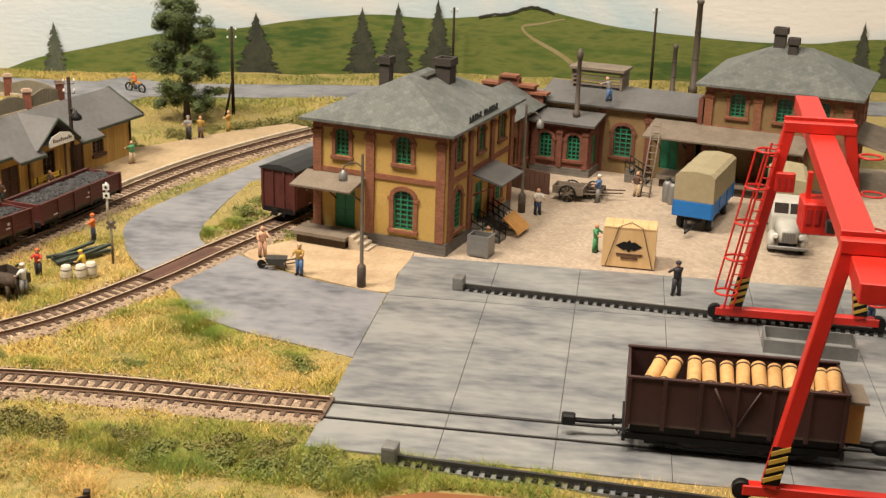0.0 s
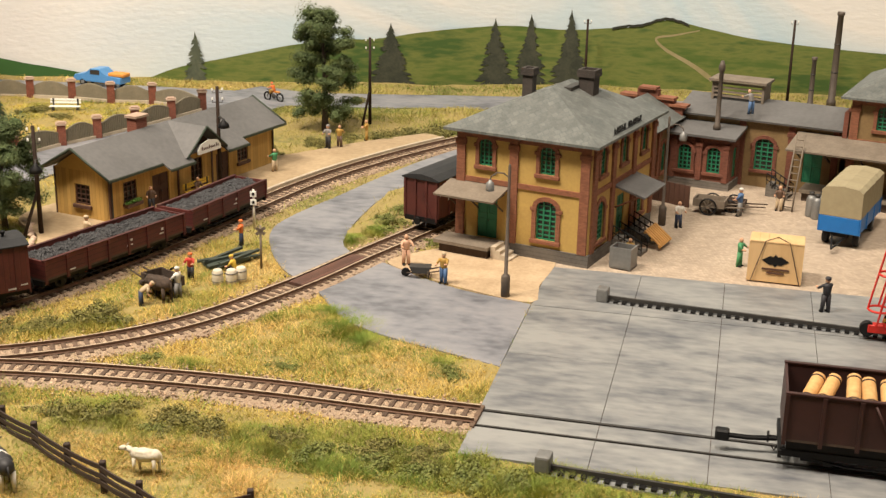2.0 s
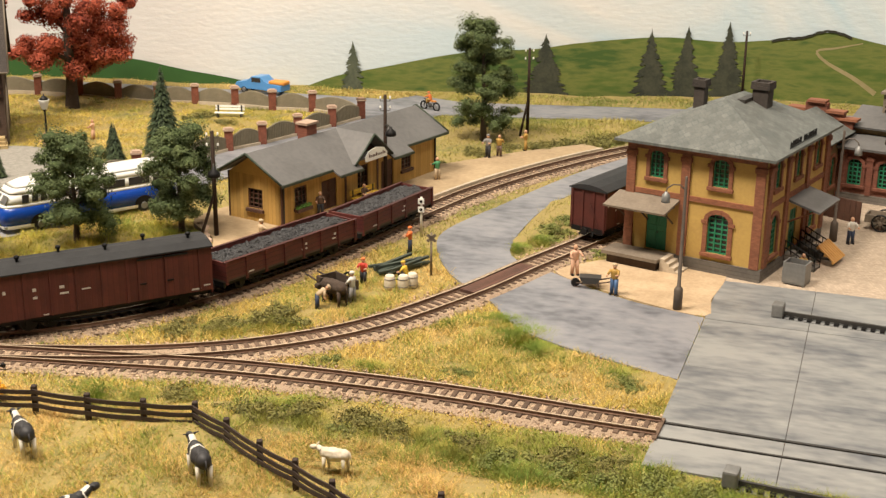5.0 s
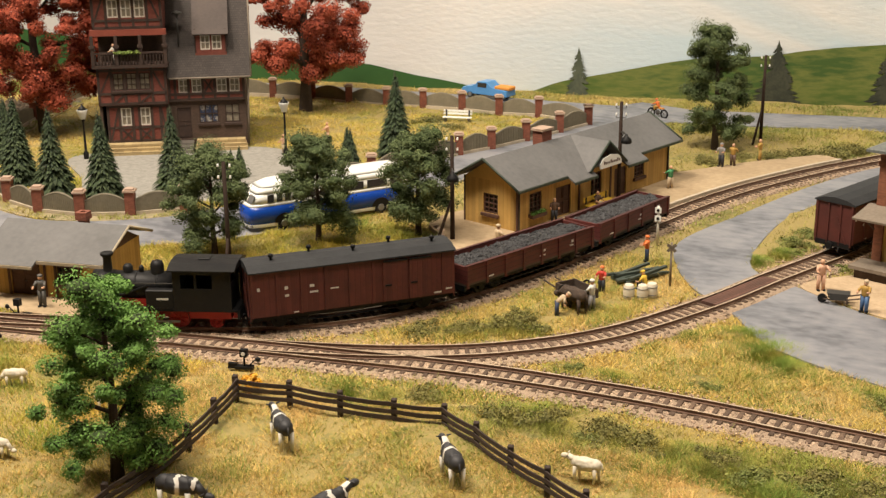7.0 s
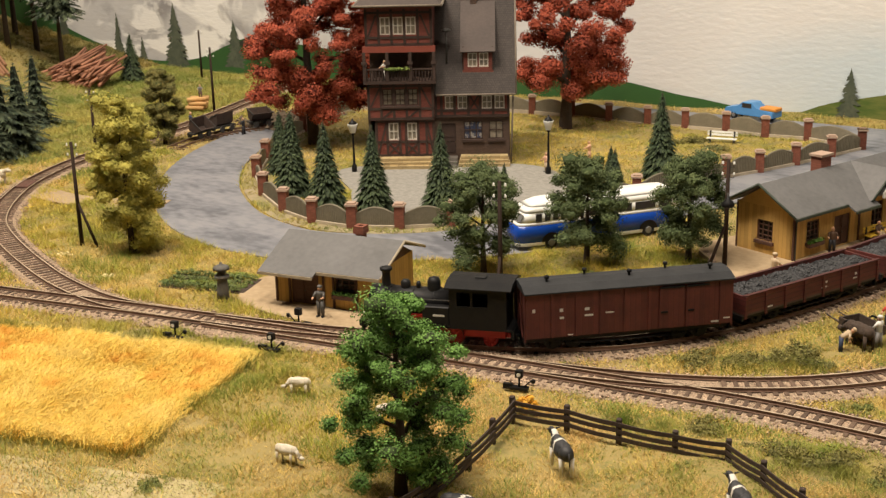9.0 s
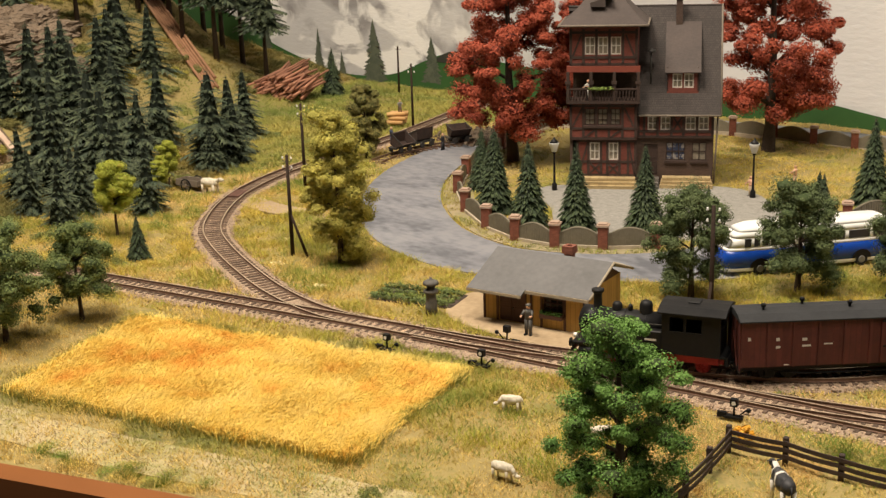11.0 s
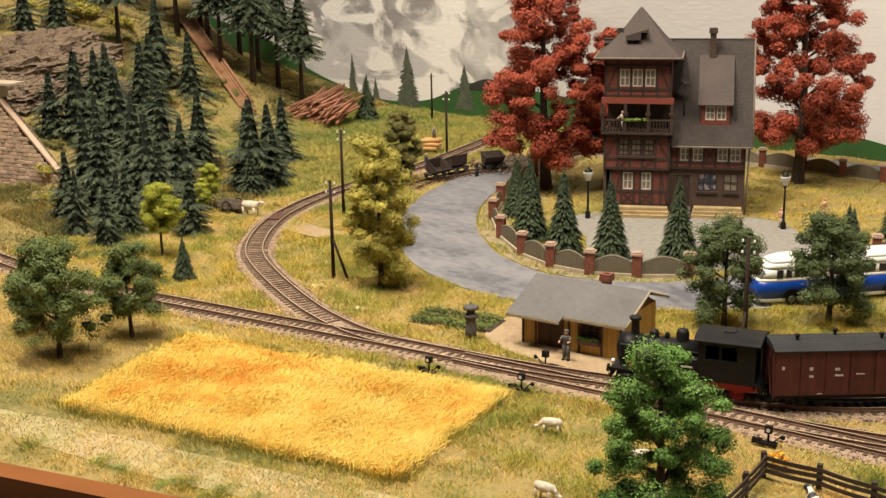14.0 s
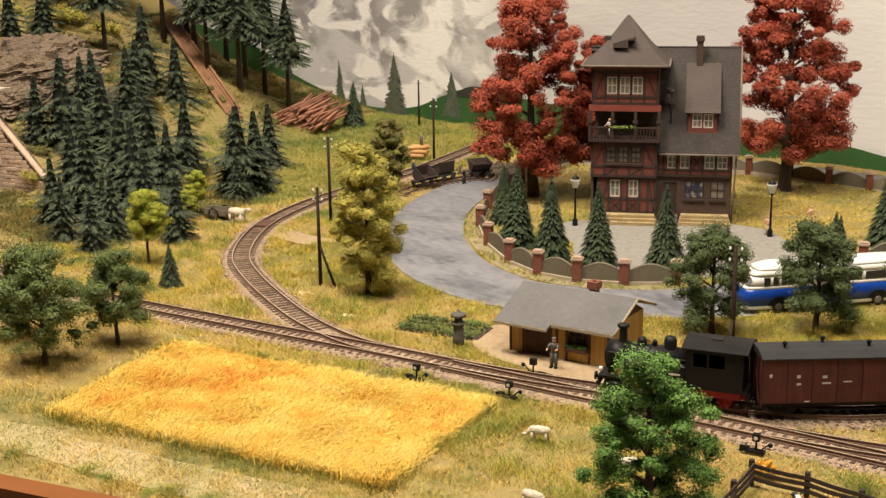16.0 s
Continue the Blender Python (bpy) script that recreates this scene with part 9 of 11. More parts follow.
bm = B()
tube(bm, [(0.85, 0, 0.42), (0.6, 0, 1.1), (-0.2, 0, 0.95), (-0.85, 0, 0.42), (0.1, 0, 0.4), (0.6, 0, 1.1)], 0.06, 5)
blob(bm, (0.0, 0, 0.5), 0.28, (1, 0.6, 1), 0.1, 2)
tube(bm, [(0.55, -0.35, 1.2), (0.6, 0, 1.12), (0.55, 0.35, 1.2)], 0.04, 5)
part("frame", bm, M["dark_metal"], moto)
bm = B()
blob(bm, (0.25, 0, 1.02), 0.3, (1.2, 0.6, 0.6), 0.0, 2)
box(bm, -0.75, -0.05, -0.14, 0.14, 0.92, 1.05)
part("tank_and_seat", bm, paint("orange_paint", (0.75, 0.30, 0.05)), moto, "orange tank and seat")

# ---- small figures, each one plain mesh ----
def figure(name, x, y, rz, coat, legs, hat, label, h=2.05, z=0.0, arm=0.0, bend=0.0, seated=False, group="painted figures"):
    bm = B()
    k = h / 2.05
    lift = -0.55 if seated else 0.0
    for s_ in (-1, 1):
        if seated:
            cyl(bm, (0, s_ * 0.15, 0.48), (0.45, s_ * 0.17, 0.5), 0.13, 0.12, 7, 1)
            cyl(bm, (0.45, s_ * 0.17, 0.5), (0.45, s_ * 0.17, 0.05), 0.12, 0.09, 7, 1)
        else:
            cyl(bm, (0.06 * s_, s_ * 0.16, 0.0), (0, s_ * 0.12, 0.98), 0.10, 0.15, 7, 1)
        blob(bm, (0.1 + 0.45 * seated, s_ * 0.17, 0.05), 0.13, (1.4, 0.8, 0.5), 0, 1, 3)
    t = Matrix.Translation((0, 0, 0.95 + lift)) @ Matrix.Rotation(radians(bend), 4, "Y")
    def put(verts):
        for v in verts:
            v.co = t @ v.co

    n = 9
    prev = None
    for r_, z_ in ((0.18, 0.0), (0.22, 0.1), (0.25, 0.45), (0.27, 0.58), (0.12, 0.68)):
        ring = [bm.verts.new((0.75 * r_ * math.cos(6.2832 * i / n), r_ * math.sin(6.2832 * i / n), z_)) for i in range(n)]
        put(ring)
        if prev:
            for i in range(n):
                bm.faces.new((prev[i], prev[(i + 1) % n], ring[(i + 1) % n], ring[i]))
        else:
            bm.faces.new(ring[::-1])
        prev = ring
    bm.faces.new(prev)
    for s_ in (-1, 1):
        a = radians(18 + arm * (1 if s_ > 0 else 0.4))
        e = Vector((0.12 + 0.25 * math.sin(a), s_ * (0.3 + 0.05), 0.58 - 0.32 * math.cos(a)))
        for ring in cyl(bm, (0, s_ * 0.24, 0.58), e, 0.085, 0.075, 6, 0):
            put(ring)
        for ring in cyl(bm, e, e + Vector((0.26, -0.05 * s_, -0.12 + 0.2 * math.sin(a))), 0.07, 0.055, 6, 2):
            put(ring)
    put(blob(bm, (0.02, 0, 0.84), 0.15, (1, 0.9, 1.15), 0, 2, 2))
    if hat:
        put(blob(bm, (0.0, 0, 0.93), 0.165, (1.05, 1.0, 0.7), 0, 2, 4))
    bmesh.ops.scale(bm, vec=(k, k, k), verts=bm.verts)
    ob = part(name, bm, [coat, legs, M["skin"], M["black_paint"], hat or M["skin"]], None, label, True)
    ob.matrix_basis = at(x, y, z, rz)
    return tagged(ob, label, "figurine", group)


P = paint
orange, red, yellow = P("orange_vest_paint", (0.75, 0.18, 0.04)), P("red_shirt_paint", (0.55, 0.05, 0.03)), P("yellow_shirt_paint", (0.75, 0.50, 0.05))
white, navy, brown = P("white_shirt_paint", (0.70, 0.68, 0.62)), P("navy_paint", (0.03, 0.045, 0.09)), P("brown_cloth_paint", (0.12, 0.07, 0.045))
beige, green, blue = P("beige_cloth_paint", (0.55, 0.42, 0.27)), P("green_cloth_paint", (0.07, 0.28, 0.12)), P("blue_cloth_paint", (0.08, 0.16, 0.32))
grey, dark, pink = P("grey_cloth_paint", (0.25, 0.24, 0.23)), P("dark_cloth_paint", (0.025, 0.025, 0.03)), P("flesh_paint", (0.70, 0.42, 0.28))
dark_grey = P("dark_grey_cloth_paint", (0.10, 0.095, 0.085))
olive, ochre = P("olive_cloth_paint", (0.20, 0.17, 0.08)), P("ochre_cloth_paint", (0.45, 0.27, 0.06))
for row in (
    (-36.0, 76.6, 60, beige, grey, beige, "beige-coated figurine on the platform", 2.2, 0.34),
    (-35.6, 85.4, -60, brown, dark, None, "brown-coated figurine before the station", 1.95, 0.34),
    (-31.0, 98.6, 150, green, beige, None, "green-shirted figurine at the platform end", 2.0, 0.34),
    (-29.4, 107.6, -100, grey, dark, grey, "grey-coated figurine on the platform", 2.2, 0.34),
    (-28.6, 108.4, 90, ochre, brown, None, "orange-brown clad figurine on the platform", 2.05, 0.34),
    (-27.0, 111.4, 200, ochre, ochre, None, "ochre-clad figurine by the platform bushes", 2.0, 0.34),
    (-26.6, 80.5, 200, orange, navy, orange, "track worker figurine in an orange vest", 1.95, 0.0),
    (-27.0, 73.1, -90, red, dark, orange, "worker figurine in a red shirt", 1.9, 0.0),
    (-26.4, 69.9, 170, white, grey, white, "worker figurine in a white shirt", 2.1, 0.0),
    (-11.5, 76.8, -100, ochre, blue, beige, "yard worker figurine beside a wheelbarrow", 2.15, 0.1),
    (-14.7, 79.6, -60, pink, pink, None, "flesh-coloured unpainted figurine beside the track", 2.2, 0.1),
    (6.6, 85.8, -20, green, green, None, "figurine in a green coat beside the crate", 2.1, 0.05),
) + (
    (2.1, 93.5, -60, white, navy, None, "figurine in a white shirt in the yard", 2.1, 0.05),
    (6.4, 97.8, 170, blue, grey, white, "figurine in blue pulling the hand cart", 2.3, 0.05),
    (9.3, 100.2, -100, brown, beige, None, "figurine in brown by the ladder", 2.1, 0.05),
    (11.8, 78.4, 120, dark, dark, dark, "figurine in a dark uniform on the slab", 2.35, 0.08),
    (22.9, 75.9, 100, blue, navy, None, "figurine in blue behind the crane", 2.1, 0.08),
    (-39.8, 67.8, 80, navy, dark, navy, "railway guard figurine in navy uniform", 2.15, 0.3),
    (-38.1, 71.2, 20, yellow, yellow, None, "figurine in yellow beside the platform", 1.95, 0.3),
    (-57.0, 54.9, -70, dark_grey, dark_grey, dark_grey, "dark grey statue-like figurine before the hut", 2.2, 0.08),
    (-76.8, 94.6, -60, green, dark, None, "figurine in green at the villa door", 2.3, 0.0),
    (-66.5, 101.9, 200, pink, pink, None, "small flesh-coloured figurine in the garden", 2.0, 0.0),
    (-67.2, 95.6, 250, pink, beige, None, "figurine beside the garden lantern", 2.0, 0.0),
    (-111.6, 91.0, 60, navy, navy, None, "quarry worker figurine in navy", 2.1, 0.0),
):
    figure("figurine", *row, 12.0 * (int(abs(row[0]) * 10) % 4))
figure("figurine", -27.9, 68.0, 30, beige, navy, beige, "stooping worker figurine in beige", 1.95, 0.0, 40, 55)
figure("figurine", -24.4, 74.0, 180, yellow, dark, yellow, "seated worker figurine in yellow", 1.9, 0.35, 20, 15, True)
figure("figurine", -0.7, 85.3, -60, ochre, blue, None, "seated figurine on the goods house steps", 2.0, 0.2, 10, 10, True)
figure("figurine", -34.0, 89.9, -20, brown, beige, None, "seated figurine on the station bench", 2.0, 0.5, 10, 5, True)
figure("figurine", -41.6, 126.5, 160, orange, ochre, orange, "orange-clad figurine riding the motorcycle", 1.9, 0.75, 60, 20, True)
figure("figurine", -81.0, 89.3, -100, white, white, None, "figurine in white leaning on the balcony", 2.0, 8.37, 50, 10)
figure("figurine", 6.6, 106.4, 140, grey, blue, None, "roofer figurine in blue on the goods wing", 2.1, 6.15, 60, 20)


# ---- model animals, each one plain mesh ----
def animal(name, x, y, rz, s, mat, label, head_down=0.0, horns=False, group="model animals", category="animal figurine"):
    bm = B()
    blob(bm, (0, 0, 1.15), 0.5, (1.75, 0.82, 0.92), 0.12, 4, 0, 1)
    blob(bm, (-0.6, 0, 1.18), 0.42, (1, 0.85, 0.95), 0.1, 3, 0, 2)
    blob(bm, (0.65, 0, 1.2), 0.38, (1, 0.8, 1), 0.1, 3, 0, 3)
    hz_ = 1.55 - 0.9 * head_down
    cyl(bm, (0.75, 0, 1.3), (1.2, 0, hz_), 0.24, 0.17, 8)
    blob(bm, (1.38, 0, hz_ - 0.05), 0.22, (1.35, 0.8, 0.85), 0, 2)
    for s_ in (-1, 1):
        cyl(bm, (1.22, s_ * 0.14, hz_ + 0.1), (1.18, s_ * 0.36, hz_ + 0.16), 0.06, 0.02, 5)
        for x_ in (-0.68, 0.6):
            cyl(bm, (x_ + 0.06 * s_, s_ * 0.24, 1.0), (x_ + 0.1 * s_, s_ * 0.24, 0.0), 0.14, 0.075, 7)
    cyl(bm, (-1.0, 0, 1.35), (-1.1, 0, 0.7), 0.05, 0.03, 5)
    bmesh.ops.scale(bm, vec=(s, s, s), verts=bm.verts)
    ob = part(name, bm, mat, None, label, True)
    if isinstance(mat, tuple):
        for f in ob.data.polygons:
            c = f.center / (U * s)
            white = c.z < 0.72 or abs(c.x - 0.12 - 0.08 * math.sin(c.y * 9)) < 0.11 or (abs(c.x - 0.82) < 0.08 and c.z > 1.15)
            f.material_index = 1 if white else 0
    ob.matrix_basis = at(x, y, 0.05, rz)
    return tagged(ob, label, category, group)


hide = (M["cow_black"], M["cow_white"])
animal("cow_figurine", -32.6, 45.9, 143, 1.0, hide, "black and white model cow in the pasture")
animal("cow_figurine", -23.7, 46.4, 136, 1.02, hide, "black and white model cow near the fence")
animal("cow_figurine", -33.0, 38.8, 12, 1.02, hide, "black and white model cow grazing", 0.8)
animal("cow_figurine", -26.5, 40.5, 70, 1.02, hide, "black and white model cow in the pasture")
animal("goat_figurine", -18.4, 49.2, 184, 0.72, M["wool"], "cream model goat outside the fence")
animal("sheep_figurine", -49.3, 45.2, 212, 0.62, M["wool"], "cream model sheep in the grass", 0.9)
animal("sheep_figurine", -43.8, 38.8, 10, 0.62, M["wool"], "cream model sheep in the grass", 0.9)
animal("sheep_figurine", -43.1, 45.4, 60, 0.6, M["wool"], "cream model sheep beside the tree", 0.6)
animal("dog_figurine", -36.6, 79.0, 100, 0.35, M["wool"], "small pale model dog on the platform")
# stands for the white cart horse, in the shared animal shape
animal("ox_figurine", -106.9, 63.6, 20, 1.0, M["wool"], "pale model horse drawing a cart")
animal("donkey_figurine", -27.2, 69.0, 160, 1.0, M["bark"], "dark brown model pony with the work cart", 0.7)


# ---- posts, poles and lamps ----
def telegraph_pole(x, y, h, z=0.0, strut=None, arms=2, label="dark wooden telegraph pole with white insulators"):
    t = thing("telegraph_pole", x, y, z, 25, label, "pole", "telegraph poles")
    bm = B()
    cyl(bm, (0, 0, -0.4), (0, 0, h), 0.17, 0.125, 8)
    part("pole", bm, M["pole"], t)
    if strut:
        bm = B()
        cyl(bm, (strut[0], strut[1], -0.3), (0, 0, h * 0.42), 0.13, 0.1, 7)
        part("strut", bm, M["pole"], t)
    for k in range(arms):
        z_ = h - 0.35 - 0.75 * k
        for s_ in (-1, 1):
            bm = B()
            tube(bm, [(0, 0, z_ - 0.15), (s_ * 0.38, 0, z_ - 0.15), (s_ * 0.38, 0, z_ + 0.05)], 0.03, 4)
            br = part("bracket", bm, M["dark_metal"], t)
            bm = B()
            turned(bm, [(0.07, 0), (0.09, 0.06), (0.06, 0.1), (0.07, 0.17), (0.03, 0.21)], 8, 0, (s_ * 0.38, 0, z_ + 0.03))
            part("insulator", bm, M["porcelain"], br, "white insulator")
    return t


def arm_lamp(t, h, ang=0.0):
    """A bracket and a bell-shaped shade near the top of a post."""
    bm = B()
    tube(bm, [(0, 0, h), (0.4, 0, h + 0.12), (0.85, 0, h)], 0.07, 5)
    tube(bm, [(0.0, 0, h - 0.5), (0.5, 0, h + 0.05)], 0.035, 4)
    br = part("lamp_arm", bm, M["dark_metal"], t)
    bm = B()
    turned(bm, [(0.09, 0.05), (0.14, -0.12), (0.40, -0.34), (0.45, -0.62), (0.36, -0.68)], 12, 0, (0.9, 0, h))
    part("lamp_shade", bm, M["black_paint"], br, "dark bell lamp shade")
    br.matrix_basis = Matrix.Rotation(radians(ang), 4, "Z")


for x, y, h, st, lamp in ((-33.2, 92.5, 8.2, None, -40), (-40.4, 78.2, 7.7, (-1.2, -0.5), -60), (-28.9, 118.8, 8.5, (-0.9, -0.6), None), (-49.0, 63.5, 8.3, (-0.2, -1.0), None), (-84.2, 56.4, 8.1, (1.5, -0.2), None), (-100.6, 70.3, 8.6, None, None), (-116.8, 99.0, 7.8, None, None)):
    t = telegraph_pole(x, y, h, 0.2 if lamp else 0.0, st)
    if lamp:
        arm_lamp(t, h - 2.4, lamp - 25)
for x, y, h in ((10.6, 143.4, 8.9), (-11.4, 144.0, 7.8)):
    telegraph_pole(x, y, h, 0, None, 1, "dark wooden telegraph pole before the painted hills")
for x, y, h, r in ((12.9, 141.6, 5.4, 0.28), (15.2, 144.0, 9.9, 0.38)):
    t = thing("works_chimney", x, y, 0, 0, "slim dark works chimney behind the goods wing", "chimney", "works chimneys")
    bm = B()
    turned(bm, [(r * 1.3, -0.2), (r * 1.3, 0.5), (r, 0.6), (r * 0.8, h - 0.4), (r * 1.05, h - 0.35), (r * 1.05, h)], 12)
    part("shaft", bm, M["lamp_mast"], t)
    for f in (0.35, 0.65):
        bm = B()
        turned(bm, [(r * 1.0, h * f), (r * 1.0, h * f + 0.12)], 12)
        part("band", bm, M["dark_metal"], t)


def yard_lamp(x, y, h, rz, label):
    t = thing("yard_lamp", x, y, 0.08, rz, label, "street lamp", "yard lamps")
    bm = B()
    turned(bm, [(0.28, -0.2), (0.28, 1.3), (0.22, 1.4), (0.12, 1.5), (0.085, h), (0.04, h + 0.1)], 10)
    part("mast", bm, M["lamp_mast"], t)
    bm = B()
    tube(bm, [(0, 0, h - 0.75), (0.35, 0, h - 0.45), (0.75, 0, h - 0.42), (1.1, 0, h - 0.65), (1.15, 0, h - 0.9)], 0.045, 6)
    ar = part("lamp_arm", bm, M["lamp_mast"], t)
    bm = B()
    turned(bm, [(0.08, 0), (0.12, -0.1), (0.24, -0.2), (0.27, -0.5), (0.27, -0.66), (0.16, -0.7)], 12, 0, (1.15, 0, h - 0.85))
    part("lamp_head", bm, M["metal"], ar, "brown-grey lamp head")


yard_lamp(-7.3, 75.6, 8.3, 200, "tall brownish yard lamp on the sandy patch")
yard_lamp(0.9, 93.8, 8.0, -20, "tall brownish yard lamp beside the goods house")


def lantern(x, y, h, label):
    t = thing("garden_lantern", x, y, 0, 0, label, "lantern", "garden lanterns")
    bm = B()
    turned(bm, [(0.25, -0.2), (0.25, 0.6), (0.12, 0.8), (0.08, h - 1.5), (0.16, h - 1.4), (0.05, h - 1.2)], 10)
    part("post", bm, M["black_paint"], t)
    bm = B()
    turned(bm, [(0.26, h - 1.25), (0.52, h - 0.45), (0.52, h - 0.4)], 6)
    part("glass", bm, M["lamp_glass"], t, "milky lantern glass")
    bm = B()
    turned(bm, [(0.5, h - 0.45), (0.3, h - 0.2), (0.1, h - 0.05), (0.05, h + 0.12)], 6)
    part("cap", bm, M["black_paint"], t)


lantern(-82.5, 86.0, 5.0, "black garden lantern before the villa")
lantern(-66.7, 95.2, 5.4, "black garden lantern beside the gravel court")

# ---- garden wall: brick posts with arched panels ----
gw_front = [(-104, 110), (-102.5, 103.5), (-100, 97), (-97, 90.9), (-93.2, 84.8), (-88.7, 79.3), (-83.2, 74.9), (-77.6, 71.9), (-73.3, 70.9), (-69.5, 71.5), (-66.2, 73.5), (-63.2, 76.4)]
gw_side = [(-57.3, 86.5), (-55.4, 91.8), (-54.0, 97.3), (-52.5, 102.5), (-50.9, 106.0), (-49.4, 110.5), (-48.0, 115.4), (-46.8, 120.0)]
gw_back = [(-46.8, 120.0), (-53.0, 121.6), (-57.2, 120.7), (-61.7, 120.9), (-66.2, 120.4), (-70.2, 119.4), (-74.8, 119.0), (-79.8, 119.2), (-84.9, 118.8), (-90, 117.6), (-95.5, 115.6), (-100.5, 113.2), (-104, 110)]
post0 = None


def garden_wall(pts, label):
    global post0
    o = pts[len(pts) // 2]
    t = thing("garden_wall", *o, 0, 0, label, "garden wall", "garden walls")
    for k, (x, y) in enumerate(pts):
        if post0 is None:
            bm = B()
            box(bm, -0.38, 0.38, -0.38, 0.38, -0.3, 1.9)
            post0 = part("brick_post", bm, M["fence_brick"], t)
            post0.matrix_basis = at(x - o[0], y - o[1], 0, 30)
            bm = B()
            box(bm, -0.48, 0.48, -0.48, 0.48, 1.9, 2.05)
            box(bm, -0.34, 0.34, -0.34, 0.34, 2.05, 2.17)
            cap0 = part("post_cap", bm, M["fence_cap"], post0, "worn reddish coping")
            garden_wall.cap = cap0
        else:
            ob = share(post0, "brick_post", t, at(x - o[0], y - o[1], 0, 30))
            share(garden_wall.cap, "post_cap", ob, Matrix.Identity(4))
    for a, b in zip(pts, pts[1:]):
        ln = math.hypot(b[0] - a[0], b[1] - a[1])
        bm = B()
        n = 9
        top = [(0.3 + (ln - 0.6) * i / n, 1.15 + 0.6 * math.sin(math.pi * i / n)) for i in range(n + 1)]
        upright(bm, [(0.3, 0.3)] + top + [(ln - 0.3, 0.3)], -0.07, 0.07)
        pn = part("panel", bm, M["fence_panel"], t, "grey-olive arched panel")
        pn.matrix_basis = at(a[0] - o[0], a[1] - o[1], 0, math.degrees(math.atan2(b[1] - a[1], b[0] - a[0])))
        bm = B()
        tube(bm, [(x, -0.02, z) for x, z in top], 0.09, 5)
        for i in range(2 * n):
            x = 0.4 + (ln - 0.8) * i / (2 * n - 1)
            box(bm, x - 0.04, x + 0.04, -0.12, -0.07, 0.34, 1.05 + 0.6 * math.sin(math.pi * (x - 0.3) / (ln - 0.6)))
        part("panel_rail", bm, M["fence_panel"], pn)
        bm = B()
        box(bm, 0.38, ln - 0.38, -0.24, 0.24, -0.3, 0.32)
        part("plinth", bm, M["kerb"], pn, "pale plinth")


garden_wall(gw_front, "garden wall with red brick posts along the street")
garden_wall(gw_side, "garden wall with red brick posts behind the station")
garden_wall(gw_back, "garden wall with red brick posts at the back road")
gate = thing("garden_gate", -57.4, 86.0, 0, -150, "open grey iron garden gate", "gate")
bm = B()
for k in range(12):
    box(bm, 0.25 * k, 0.25 * k + 0.08, -0.04, 0.04, 0.15, 1.9 - 0.08 * k)
for z in (0.25, 0.9):
    box(bm, 0, 2.9, -0.05, 0.05, z, z + 0.12)
part("gate_leaf", bm, M["metal"], gate)

# ---- pasture fence ----
pasture = [(-35.4, 33.5), (-35.8, 37.3), (-35.9, 40.4), (-36.4, 43.6), (-37.1, 46.5), (-37.9, 49.3), (-35.0, 50.0), (-32.0, 50.1), (-29.1, 50.5), (-26.6, 51.1), (-24.3, 50.0), (-21.8, 48.5), (-19.5, 47.4), (-17.2, 46.2), (-15.0, 45.0), (-12.5, 46.8)]
fence = thing("pasture_fence", *pasture[5], 0, 0, "dark brown three-rail pasture fence", "fence")
o = pasture[5]
p0 = None
for x, y in pasture:
    if p0 is None:
        bm = B()
        box(bm, -0.14, 0.14, -0.14, 0.14, -0.3, 1.35)
        soften(bm, 0.04)
        p0 = part("post", bm, M["fence_dark"], fence)
        p0.matrix_basis = at(x - o[0], y - o[1], 0, 20)
    else:
        share(p0, "post", fence, at(x - o[0], y - o[1], 0, 20))
fr = random.Random(9)
for a, b in zip(pasture, pasture[1:]):
    ln, ang = math.hypot(b[0] - a[0], b[1] - a[1]), math.degrees(math.atan2(b[1] - a[1], b[0] - a[0]))
    for z in (0.35, 0.72, 1.08):
        bm = B()
        d = fr.uniform(-0.06, 0.06)
        n = 6
        for i in range(n):
            x0, x1 = ln * i / n, ln * (i + 1) / n
            sag = lambda f: z + d * f - 0.06 * math.sin(math.pi * f)  # noqa: E731
            vs = box(bm, x0, x1, -0.19, -0.12, -0.11, 0.11)
            for v in vs:
                v.co.z += sag(v.co.x / ln)
        bmesh.ops.remove_doubles(bm, verts=bm.verts, dist=1e-4)
        part("rail", bm, M["fence_dark"], fence).matrix_basis = at(a[0] - o[0], a[1] - o[1], 0, ang)
tagged(bush("flower_clump", 0.6, 0.9, P("orange_blossom", (0.80, 0.42, 0.03)), 97, "orange flowering clump at the fence corner", 0.1, 60, 6), category="flowers").matrix_basis = at(-37.9, 50.5, 0.35)

# ---- goods yard things ----
crate = thing("packing_crate", 7.1, 82.9, 0.06, -3, "large pale wooden packing crate bound with rope", "crate")
bm = B()
box(bm, 0, 3.4, 0, 1.9, 0.1, 2.7)
body = part("body", bm, M["pale_wood"], crate)
for k in range(6):
    bm = B()
    box(bm, 0.04 + 0.56 * k, 0.58 + 0.56 * k, -0.02, 1.92, 2.71, 2.79)
    part("lid_board", bm, M["pale_wood"], crate)
bm = B()
upright(bm, [(0.85, 1.55), (1.35, 1.85), (1.55, 1.8), (1.7, 1.98), (1.85, 1.8), (2.05, 1.85), (2.55, 1.55), (2.05, 1.25), (1.85, 1.3), (1.7, 1.12), (1.55, 1.3), (1.35, 1.25)], -0.03, -0.012)
part("stencil_mark", bm, M["black_paint"], body, "black stencilled emblem")
bars(body, Matrix.Translation((0, -0.02, 0)), M["brown_wood"], "stencil_lettering", [(0.9, 2.6, 0.92, 1.04), (1.2, 2.3, 0.68, 0.78)])
bm = B()
